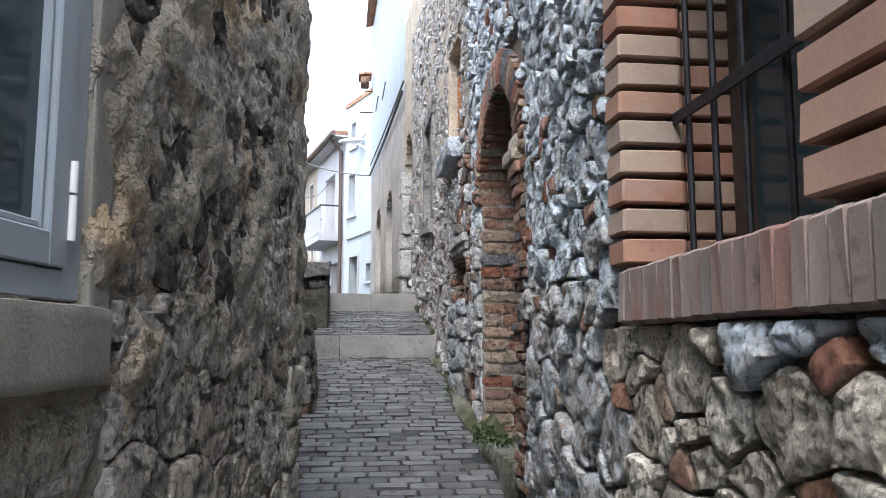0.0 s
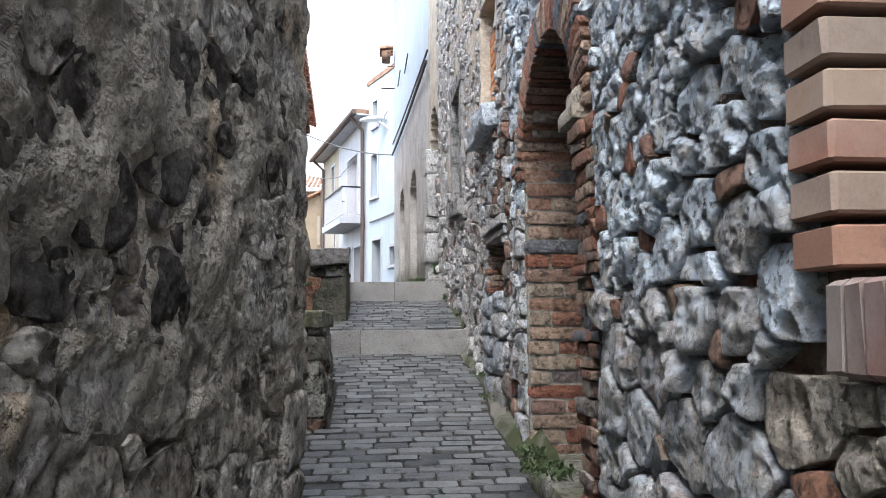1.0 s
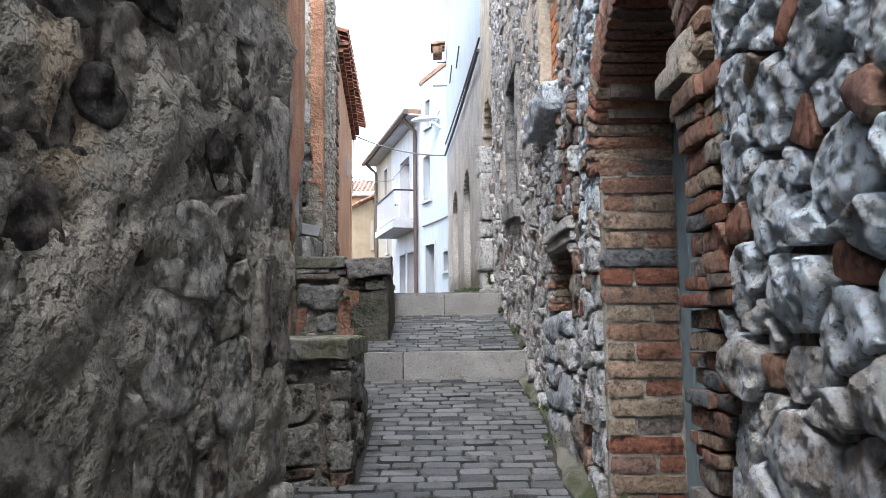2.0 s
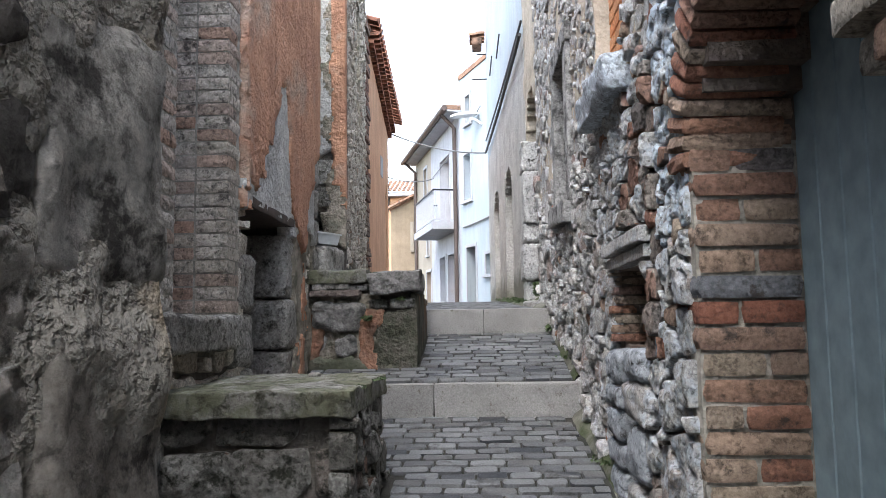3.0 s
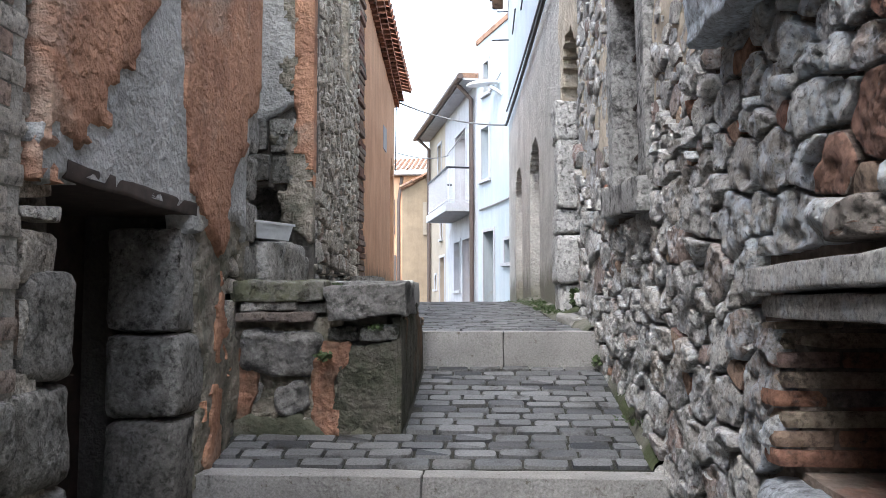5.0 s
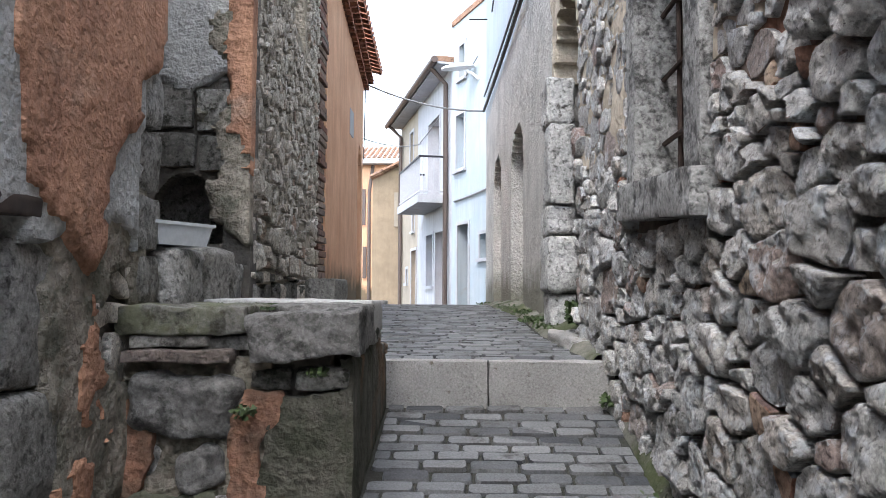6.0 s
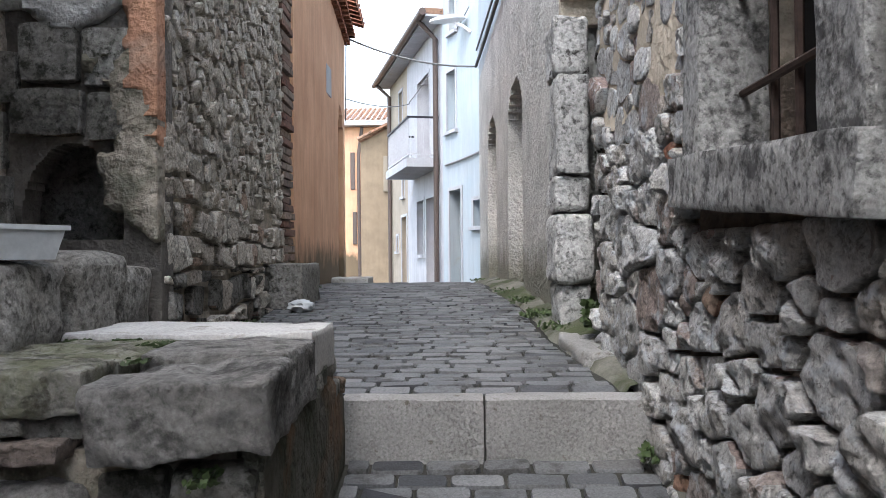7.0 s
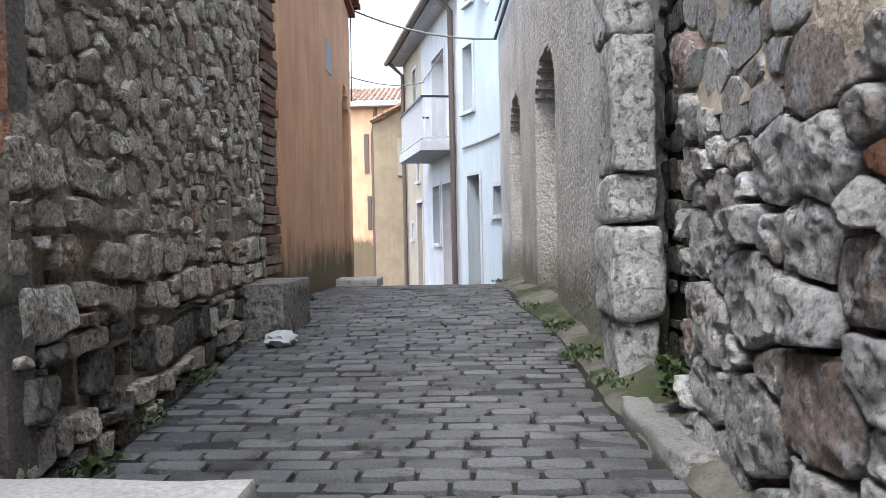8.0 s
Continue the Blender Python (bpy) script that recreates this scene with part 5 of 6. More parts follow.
DRIP = [(6.6, 2.4), (6.85, 2.55), (7.0, 2.68), (7.15, 2.78), (7.4, 3.22), (7.5, 3.26), (7.57, 2.95), (7.62, 2.55), (7.75, 2.44), (7.92, 2.38), (8.04, 2.36), (8.12, 2.6), (8.25, 2.85), (8.4, 3.05), (8.66, 3.3)]
# grey undercoat, then orange coat, over the stretch from the cellar hole to the recess
layer("grey_plaster", wall_w2, GREY_PLASTER, 6.62, 8.52, 1.2, 5.2, on_west2,
      lambda u, v: min(v - 2.4 + 0.3 * fray(u, v, 3), (u - 6.7) + 0.25 * fray(u, v, 5), off_holes(u, v), 8.34 + max(0, v - 2.9) * 0.4 - u + 0.12 * fray(u, v, 9)), 0.05)
layer("orange_plaster", wall_w2, ORANGE_PLASTER, 6.5, 8.52, 1.2, 5.4, on_west2,
      lambda u, v: min((v - lerp(DRIP, u)) * 0.45 + 0.14 * fray(u, v, 13, 4.0), (u - 6.68) + 0.12 * fray(u, v, 11), off_holes(u, v), 8.5 - u + 0.06 * fray(u, v, 15)), 0.062)
BROWN_PLASTER = plaster("brown_plaster", (0.37, 0.325, 0.265), (0.15, 0.145, 0.11), (0.08, 0.09, 0.06), (0.54, 0.64), bump=1.0, dist=0.02, grain=40, scale=9)
layer("brown_plaster", wall_w2, BROWN_PLASTER, 7.7, 8.5, 1.2, 2.9, on_west2, lambda u, v: min(0.05 + 0.5 * fray(u, v, 21, 3.2), u - 7.78 + 0.2 * fray(u, v, 24), 8.42 - u), 0.032, 0.03, "", 0.012)
layer("orange_plaster", wall_w2, ORANGE_PLASTER, 7.75, 8.3, 1.3, 2.3, on_west2, lambda u, v: 0.1 + 0.45 * fray(u, v, 23, 4.0) - abs(u - 8.0 - 0.1 * (v - 1.7)) - 0.6 * max(0, v - 2.0), 0.04, 0.025, "", 0.01)
layer("rough_plaster", wall_w2, GREY_PLASTER, 4.2, 5.66, 2.25, 4.8, on_west2, lambda u, v: min(v - 2.4 + 0.3 * fray(u, v, 33), 5.58 - u + 0.1 * fray(u, v, 35)), 0.05)
# quoins before the recess
rng = random.Random(88)
z = 2.22
while z < 3.6:
    h = rng.uniform(0.14, 0.24)
    v, f = rough_box(-1.2, -0.855, 8.36 - rng.uniform(0, 0.05), 8.52, z, z + h - 0.008, rng.random() * 99, 5, 0.01, 0.15)
    part("quoin", mesh_of("quoin", v, f, MID_STONE, True), wall_w2)
    z += h
# alcove: its far side is the end of the next house, of squared blocks with a small arched niche
NICHE_W = (-1.36, -0.98, 2.5, 2.82)
part("alcove_back", mesh_of("alcove_back", *box(-1.75, -1.7, 8.4, 9.7, 1.9, 5.4), MORTAR), wall_w2)
end_face = lambda u, v, d: (u, 9.62 - d, v)
wall_sheet("end_mortar", steps_of(-1.72, -0.842, 0.03) + steps_of(NICHE_W[0], NICHE_W[1], 0.01), steps_of(1.9, 5.4, 0.03) + steps_of(NICHE_W[2], 2.87, 0.01), lambda u, v: not (NICHE_W[0] < u < NICHE_W[1] and NICHE_W[2] < v < arch_z(u, NICHE_W[0], NICHE_W[1], 2.58, 2.86)), end_face, 0.12, MORTAR, wall_w2, 0.012)
# Dark stone puts the niche's shade into the colour of its back.
part("niche_back", mesh_of("niche_back", *box(-1.5, -0.9, 9.92, 9.96, 2.3, 3.0), DARK_STONE), wall_w2)
rng = random.Random(87)
for x0, x1, z0, z1 in ((-1.7, -1.38, 2.46, 2.74), (-1.7, -1.4, 2.76, 2.98), (-1.1, -0.9, 2.86, 3.04), (-1.39, -1.12, 2.88, 3.06), (-1.7, -1.36, 3.0, 3.2), (-1.35, -1.13, 3.08, 3.3), (-1.12, -0.9, 3.06, 3.28)):
    v, f = rough_box(x0 + 0.005, x1 - 0.005, 9.575 + rng.uniform(-0.012, 0.012), 9.66, z0 + 0.004, z1 - 0.004, rng.random() * 99, 6, 0.008, 0.12)
    part("block", mesh_of("block", v, f, DARK_STONE, True), wall_w2)
layer("grey_plaster", wall_w2, GREY_PLASTER, -1.72, -0.9, 3.0, 5.4, end_face, lambda u, v: v - 3.3 + 0.3 * fray(u, v, 43), 0.05)
layer("brown_plaster", wall_w2, BROWN_PLASTER, -1.2, -0.835, 2.4, 5.4, end_face, lambda u, v: min(v - 2.5 + 0.3 * fray(u, v, 47), u + 1.0 + 0.25 * fray(u, v, 49, 4.0)), 0.055, 0.025, "", 0.012)
layer("orange_plaster", wall_w2, ORANGE_PLASTER, -1.2, -0.831, 2.6, 5.4, end_face, lambda u, v: min(v - 2.95 + 0.4 * fray(u, v, 51), u + 0.97 + 0.06 * fray(u, v, 53, 5.0)), 0.063, 0.025, "", 0.008)
for k, (y0, y1, z0, z1, x) in enumerate(((8.52, 8.86, 2.18, 2.43, -0.8), (8.87, 9.24, 2.18, 2.45, -0.79), (9.25, 9.58, 2.18, 2.4, -0.85))):
    v, f = rough_box(-1.3, x, y0, y1, z0, z1, 130 + k, 6, 0.018, 0.18)
    part("ledge_stone", mesh_of("ledge_stone", v, f, MID_STONE, True), wall_w2)

trough = thing("plant_trough", "small white plastic plant trough on a stone ledge", "planter", at=(-0.85, 8.6, 2.44))


def trough_shape():
    L, W, H = 0.27, 0.13, 0.085
    verts, faces = [], []
    for z, s, o in ((0, 0.82, 0), (H, 1.0, 0), (H, 1.06, 0), (H - 0.012, 1.06, 0), (H, 0.96, 1), (0.01, 0.78, 1)):
        for cx, cy in ((1, 1), (-1, 1), (-1, -1), (1, -1)):
            verts.append((cx * L / 2 * s, cy * W / 2 * s, z))
    rings = [0, 1, 3, 2, 4, 5]
    for a, b in zip(rings, rings[1:]):
        for k in range(4):
            k2 = (k + 1) % 4
            faces.append((a * 4 + k, a * 4 + k2, b * 4 + k2, b * 4 + k))
    faces.append((3, 2, 1, 0))
    faces.append((20, 21, 22, 23))
    return verts, faces


part("body", mesh_of("body", *turned(trough_shape(), pose(-0.85, 8.62, 2.43, 0, 0, 62)), WHITE_PLASTIC), trough)

# ---- bench-like stone platforms ----
bench = thing("stone_bench", "low masonry bench with a mossy grey slab on top", "bench", at=(-0.5, 6.25, 1.05))
v, f = rough_box(-0.9, -0.17, 5.73, 6.76, 1.5, 1.6, 140, 22, 0.011, 0.1)
part("slab", mesh_of("slab", v, f, MOSS_STONE, True), bench)
pebble = new("pebble", mesh_of("pebble", *rough_box(-0.5, -0.445, 6.5, 6.56, 1.595, 1.617, 145, 4, 0.004, 0.4), MID_STONE, True))
tagged(pebble, "small loose grey pebble lying on the bench slab", "stone")
part("core", mesh_of("core", *box(-0.9, -0.2, 5.8, 6.72, 0.8, 1.5), MORTAR), bench)
rng = random.Random(91)


def pile(parent, x0, x1, z0, z1, y, depth, rng, w=(0.14, 0.34), h=(0.08, 0.17), material=DARK_STONE):
    """Courses of rough blocks on a face that looks along -y."""
    z = z0
    while z < z1 - 0.03:
        hh = min(rng.uniform(*h), z1 - z)
        if z1 - z - hh < 0.05:
            hh = z1 - z
        x = x0
        while x < x1 - 0.03:
            ww = min(rng.uniform(*w), x1 - x)
            if x1 - x - ww < 0.07:
                ww = x1 - x
            j = rng.uniform(-0.02, 0.02)
            v, f = rough_box(x + 0.005, x + ww - 0.005, y + j, y + depth, z + 0.004, z + hh - 0.006, rng.random() * 300, 5, 0.014, 0.22)
            part("stone", mesh_of("stone", v, f, material, True), parent)
            x += ww
        z += hh


def pile_side(parent, y0, y1, z0, z1, x, depth, rng, w=(0.14, 0.3), h=(0.08, 0.17), material=DARK_STONE):
    """Courses of rough blocks on a face that looks along +x."""
    z = z0
    while z < z1 - 0.03:
        hh = min(rng.uniform(*h), z1 - z)
        if z1 - z - hh < 0.05:
            hh = z1 - z
        y = y0
        while y < y1 - 0.03:
            ww = min(rng.uniform(*w), y1 - y)
            if y1 - y - ww < 0.07:
                ww = y1 - y
            v, f = rough_box(x - depth, x + rng.uniform(-0.02, 0.025), y + 0.005, y + ww - 0.005, z + 0.004, z + hh - 0.006, rng.random() * 300, 5, 0.014, 0.22)
            part("stone", mesh_of("stone", v, f, material, True), parent)
            y += ww
        z += hh


lay(bench, courses(-0.9, -0.17, 0.8, 1.51, 0.3, 0.15, 141, (), None, None, 0.3, 0.2)[0], lambda u, v, d: (u, 5.8 - d, v), DARK_STONE, (-0.5, 1.2, 1), (0.03, 0.08), 0.003, 36, False, 0.16)
lay(bench, [c for c, r in mosaic(5.74, 6.74, 0.9, 1.51, 0.075, 142)], lambda u, v, d: (-0.2 + d, u, v), DARK_STONE, (6, 1.2, 1), (0.02, 0.06), 0.005, 22, False, 0.24)

platform = thing("stone_platform", "raised masonry platform with a thick stone slab and mossy base", "platform", at=(-0.5, 8.85, 1.55))
part("core", mesh_of("core", *join(box(-0.9, -0.2, 8.352, 9.12, 1.3, 2.13), box(-0.9, -0.2, 9.13, 9.5, 1.3, 1.93)), MORTAR), platform)
v, f = rough_box(-0.46, -0.1, 8.22, 8.5, 2.055, 2.195, 150, 18, 0.02, 0.06)
part("corner_stone", mesh_of("corner_stone", *turned((v, f), Matrix.Translation((-0.28, 8.36, 2.1)) @ pose(0, 0, 0, 1.5, -4, 0) @ Matrix.Translation((0.28, -8.36, -2.1))), CORNER_STONE, True), platform)
v, f = rough_box(-0.9, -0.13, 8.82, 9.175, 2.1, 2.232, 151, 12, 0.007, 0.09)
part("slab", mesh_of("slab", v, f, SLAB_STONE, True), platform, "pale worn stone slab")
v, f = rough_box(-0.9, -0.47, 8.26, 8.83, 2.12, 2.215, 152, 14, 0.014, 0.12)
part("slab", mesh_of("slab", v, f, MOSS_STONE, True), platform, "mossy grey stone slab")
v, f = rough_box(-0.47, -0.12, 8.5, 8.83, 2.06, 2.22, 153, 9, 0.01, 0.1)
part("slab", mesh_of("slab", v, f, CORNER_STONE, True), platform)
rng = random.Random(93)
for k, (x0, x1, z0, z1, o, tilt) in enumerate(((-0.85, -0.5, 1.79, 2.0, 0.05, 4), (-0.7, -0.54, 1.62, 1.75, 0.04, -9), (-0.84, -0.72, 1.63, 1.77, 0.0, 6), (-0.82, -0.6, 1.46, 1.6, 0.01, -3), (-0.58, -0.48, 1.5, 1.6, 0.02, 8), (-0.52, -0.46, 1.78, 1.98, 0.0, 0))):
    v, f = rough_box(x0, x1, 8.315 - o, 8.5, z0, z1, 170 + k, 11, 0.026, 0.26)
    mid = Vector(((x0 + x1) / 2, 8.4, (z0 + z1) / 2))
    part("stone", mesh_of("stone", *turned((v, f), Matrix.Translation(mid) @ pose(0, 0, 0, 0, tilt, 0) @ Matrix.Translation(-mid)), CORNER_STONE if k < 2 else MID_STONE, True), platform)
layer("brown_render", platform, BROWN_PLASTER, -0.9, -0.4, 1.36, 2.05, lambda u, v, d: (u, 8.35 - d, v), lambda u, v: 0.2 + 0.4 * fray(u, v, 87, 4.0), 0.03, 0.022, "", 0.014)
for k, (x0, x1, z0, z1, o) in enumerate(((-0.88, -0.52, 2.03, 2.075, 0.05), (-0.86, -0.6, 2.08, 2.12, 0.03), (-0.62, -0.47, 2.07, 2.12, 0.0))):
    v, f = rough_box(x0, x1, 8.3 - o, 8.5, z0, z1, 154 + k, 8, 0.01, 0.2)
    part("flat_stone", mesh_of("flat_stone", v, f, SCRAP_STONE if k == 0 else MID_STONE, True), platform)
for x, w, top, sd in ((-0.85, 0.05, 1.9, 71), (-0.46, 0.055, 1.96, 73)):
    layer("terracotta_render", platform, TERRACOTTA, x - 0.16, x + 0.16, 1.36, 2.02, lambda u, v, d: (u, 8.3 - d, v), lambda u, v: min(w + 0.14 * fray(u, v, sd, 5.0) - abs(u - x), top - v + 0.1 * fray(u, v, sd + 1)), 0.012, 0.018, "", 0.01)
layer("moss_render", platform, DAMP, -0.9, -0.3, 1.36, 1.8, lambda u, v, d: (u, 8.3 - d, v), lambda u, v: min(0.6 * fray(u, v, 81, 4.0) + 0.04, 1.62 - v + 0.25 * fray(u, v, 83)), 0.02, 0.022, "", 0.01)
pile(platform, -0.47, -0.14, 1.94, 2.02, 8.29, 0.12, rng, (0.1, 0.2), (0.05, 0.07))
layer("render_coat", platform, plaster("mossy_render", (0.13, 0.122, 0.1), (0.05, 0.054, 0.036), (0.2, 0.12, 0.075), (0.58, 0.68), bump=1.0, dist=0.02, grain=40, scale=7), -0.9, -0.15, 1.4, 2.0, lambda u, v, d: (u, 8.31 - d, v), lambda u, v: min(0.3 * fray(u, v, 63) + (u + 0.46), 1.93 - v + 0.1 * fray(u, v, 65)), 0.02)
layer("render_coat", platform, bpy.data.materials["mossy_render"], 8.3, 9.36, 1.4, 2.1, lambda u, v, d: (-0.15 + d, u, v), lambda u, v: 2.03 - v + 0.2 * fray(u, v, 67), 0.02)
pile_side(platform, 8.76, 9.36, 1.98, 2.12, -0.14, 0.1, rng, (0.12, 0.25), (0.06, 0.08))
for ob in [o for o in platform.children] + [o for o in bench.children]:
    if ob.name.split("_")[0] in ("render", "terracotta", "moss", "brown"):
        ob.matrix_parent_inverse = Matrix.Translation(-Vector(platform.location))

# ---- west, third house of rubble ----
DARK_BRICK = masonry("dark_brick", [(0, (0.22, 0.16, 0.125)), (0.5, (0.28, 0.22, 0.18)), (0.8, (0.2, 0.095, 0.07)), (1, (0.18, 0.16, 0.14))], stain_pit_shade=(0.06, 0.05, 0.045), stain_scale=9, bump=0.8, dist=0.012)
wall_w3 = structure("wall_west_3", "grey-brown rubble house wall with a strip of old brick")
wall_sheet("corner_mortar", steps_of(9.64, 9.76, 0.04), steps_of(1.9, 6.0, 0.07), lambda u, v: True, on_west3, 0.09, BROWN_MORTAR, wall_w3, 0.012, seed=5.0)
CAVITIES = ((9.92, 10.07, 2.16, 2.3), (10.34, 10.52, 2.17, 2.29))
cu, cv = edges_of(*CAVITIES)
wall_sheet("mortar", steps_of(9.74, 13.42, 0.07) + cu, steps_of(1.5, 6.0, 0.07) + [6.4] + cv, lambda u, v: not in_any(u, v, ((11.2, 11.9, 4.15, 5.6),) + CAVITIES), on_west3, 0.11, BROWN_MORTAR, wall_w3, 0.014, seed=5.0, sunk=lambda v: 0.03 if v < 2.6 else 0.008)
w3 = courses(9.62, 12.8, 1.85, 2.95, 0.21, 0.115, 51, CAVITIES, None, None, 0.15, 0.1)[0]
w3_high = [c for c, r in mosaic(9.64, 12.8, 2.5, 5.9, 0.052, 52, [(11.15, 11.95, 4.1, 5.7)], None, 1.3, 0.0, None, 1.3)]
is_low3 = lambda c: sum(p[1] for p in c) / len(c) < 2.75 + 0.15 * math.sin(c[0][0] * 2.7)
# Below 2.35 m about half the stones are the darker kind.
dark_low3 = lambda c: c[0][1] < 2.35 and int(c[0][0] * 89 + c[0][1] * 37) % 2
lay(wall_w3, [c for c in w3 if is_low3(c) and not dark_low3(c)], on_west3, BROWN_STONE, (10.5, 2.2, 0.8), (0.02, 0.05), 0.005, 36, False, 0.15)
lay(wall_w3, [c for c in w3 if is_low3(c) and dark_low3(c)], on_west3, DARK_STONE, (10.5, 2.2, 0.8), (0.005, 0.05), 0.005, 36, False, 0.15)
lay(wall_w3, [c for c in w3_high if not is_low3(c)], on_west3, BROWN_STONE, (10.5, 2.2, 0.8), (0.004, 0.042), 0.006, 16, False, 0.3, "stone", 120)
rng = random.Random(94)
z = 2.2
while z < 6.0:
    brick(wall_w3, DARK_BRICK, lerp(WEST3, 12.9) - 0.1, lerp(WEST3, 12.9) + 0.025 + rng.uniform(-0.02, 0.02), 12.8 + rng.uniform(0, 0.06), 13.2, z, z + 0.055, rng)
    z += 0.066
# Black sheets paint the shade inside the opening and the two cavities.
part("opening_back", mesh_of("opening_back", *box(-1.3, -1.26, 11.1, 12.0, 4.0, 5.7), BLACK), wall_w3)
part("cavity_back", mesh_of("cavity_back", *box(-1.3, -1.26, 9.85, 10.6, 2.0, 2.4), BLACK), wall_w3)

# ---- orange house ----
OARCH = (17.5, 18.3, 0.8, 4.57)
house_o = thing("house", "orange-painted house with a clay tile eave and arched door", "house", at=(-3.5, 16.5, 2.0))


def move_under(ob, parent):
    ob.parent = parent
    ob.matrix_parent_inverse = Matrix.Translation(-Vector(parent.location))
    return ob


move_under(wall_sheet("wall", steps_of(13.4, 18.6, 0.1) + [OARCH[0], OARCH[1]], steps_of(0.8, 5.86, 0.08), lambda y, z: not (OARCH[0] < y < OARCH[1] and z < arch_z(y, OARCH[0], OARCH[1], 4.1, 4.6)), lambda u, v, d: on_west3(u, v, d + 0.03), 0.4, ORANGE_PAINT, None, 0.006), house_o)
# Grey plaster stands in for the recess's shade as well as its pale door.
part("door", mesh_of("door", *box(-1.8, -1.72, OARCH[0] - 0.1, OARCH[1] + 0.1, 0.8, 4.7), GREY_PLASTER), house_o)
part("side_wall", mesh_of("side_wall", *join(box(-6.5, -1.91, 18.25, 18.6, 0.3, 5.86), box(-6.5, -6.2, 13.44, 18.25, 0.3, 5.86), box(-6.2, -1.6, 13.44, 13.7, 0.3, 5.86)), ORANGE_PAINT), house_o)
part("plaque", mesh_of("plaque", *box(lerp(WEST3, 16.3) + 0.03, lerp(WEST3, 16.3) + 0.05, 16.05, 16.4, 4.4, 4.75, 0.004), WHITE_PAINT), house_o)
deck = [(-1.1, 13.2, 5.87), (-1.36, 18.85, 5.87), (-6.6, 18.85, 7.65), (-6.6, 13.2, 7.65)]
part("roof", mesh_of("roof", deck + [(x, y, z + 0.07) for x, y, z in deck], [(0, 1, 2, 3), (7, 6, 5, 4), (1, 0, 4, 5), (2, 1, 5, 6), (3, 2, 6, 7), (0, 3, 7, 4)], ROOF_TILE), house_o)
v, f = tiled_slope(0, 1.6, 13.25, 18.8, 0, 0.55, 0)
part("roof_tiles", mesh_of("roof_tiles", [(-(x) - 0.83 - 0.0375 * (y - 9.0) * 1.0, y, z + 5.95) for x, y, z in v], [q[::-1] for q in f], EAVE_TILE, True), house_o, "", "stuff")

for off, zz in ((0.16, 5.79), (0.08, 5.68)):
    v, f = tiled_slope(0, 0.4, 13.3, 18.75, 0, 0.02, 0, 0.2, 0.07)
    part("cornice_tiles", mesh_of("cornice_tiles", [(-x + lerp(WEST3, y) + 0.03 + off, y, z + zz) for x, y, z in v], [q[::-1] for q in f], EAVE_TILE, True), house_o, "", "stuff")
stone_block = thing("stone_block", "squared grey stone seat block against the wall", "stone", at=(-1.0, 12.9, 2.06))
v, f = rough_box(-1.12, -0.83, 12.15, 12.85, 2.0, 2.38, 160, 12, 0.008, 0.06)
part("block", mesh_of("block", v, f, MID_STONE, True), stone_block)
slab_far = thing("stone_slab", "flat pale stone slab lying by the wall", "stone", at=(-1.1, 16.8, 2.08))
v, f = rough_box(-1.4, -0.88, 16.5, 17.1, 2.06, 2.16, 161, 6, 0.006, 0.15)
part("slab", mesh_of("slab", v, f, SLAB_STONE, True), slab_far)

# ---- the bodies of the houses behind the lane's walls ----
def house_body(parent, x0, x1, y0, y1, z0, z1, wall, material):
    """Back and side walls and a low tiled roof; the lane side stays open to the front wall."""
    back, front = (x1, x0) if wall > 0 else (x0, x1)
    bx = sorted((back, back - 0.3 * wall))
    lo, hi = sorted((front, back - 0.3 * wall))
    part("back_wall", mesh_of("back_wall", *box(bx[0], bx[1], y0, y1, z0, z1), material), parent)
    part("side_wall", mesh_of("side_wall", *box(lo, hi, y0, y0 + 0.3, z0, z1), material), parent)
    part("side_wall", mesh_of("side_wall", *box(lo, hi, y1 - 0.3, y1, z0, z1), material), parent)
    deck = [(front, y0, z1), (back, y0, z1 + 0.5), (back, y1, z1 + 0.5), (front, y1, z1)]
    faces = [(0, 1, 2, 3), (7, 6, 5, 4), (1, 0, 4, 5), (2, 1, 5, 6), (3, 2, 6, 7), (0, 3, 7, 4)]
    part("roof", mesh_of("roof", [(x, y, z + 0.004) for x, y, z in deck] + [(x, y, z + 0.1) for x, y, z in deck], faces if wall < 0 else [q[::-1] for q in faces], ROOF_TILE), parent)


house_body(wall_e1, 1.42, 5.0, -1.2, 5.8, -1.6, 4.4, 1, BROWN_STONE)
house_body(wall_e2, 1.42, 5.0, 5.82, 11.4, 0.5, 6.0, 1, BROWN_STONE)
house_body(wall_w1, -5.0, -2.1, -1.5, 3.4, -1.6, 4.0, -1, BROWN_STONE)
house_body(wall_w2, -5.0, -1.42, 3.9, 9.7, 0.2, 5.4, -1, BROWN_STONE)
house_body(wall_w3, -5.0, -1.7, 9.74, 13.3, 1.0, 6.0, -1, BROWN_STONE)

# ---- far houses down the lane ----
def facade(origin, direction):
    """Tools for a house front: a place from u along it, v up and d in front; and a box in those terms."""
    o, a = Vector(origin), Vector(direction).normalized()
    n = Vector((-a.y, a.x))

    def on(u, v, d=0.0):
        p = o + a * u + n * d
        return (p.x, p.y, v)

    def fbox(u0, u1, v0, v1, d0, d1):
        v = [on(u, z, d) for z in (v0, v1) for d in (d0, d1) for u in (u0, u1)]
        return v, [(0, 2, 3, 1), (4, 5, 7, 6), (0, 1, 5, 4), (2, 6, 7, 3), (0, 4, 6, 2), (1, 3, 7, 5)]
    return on, fbox


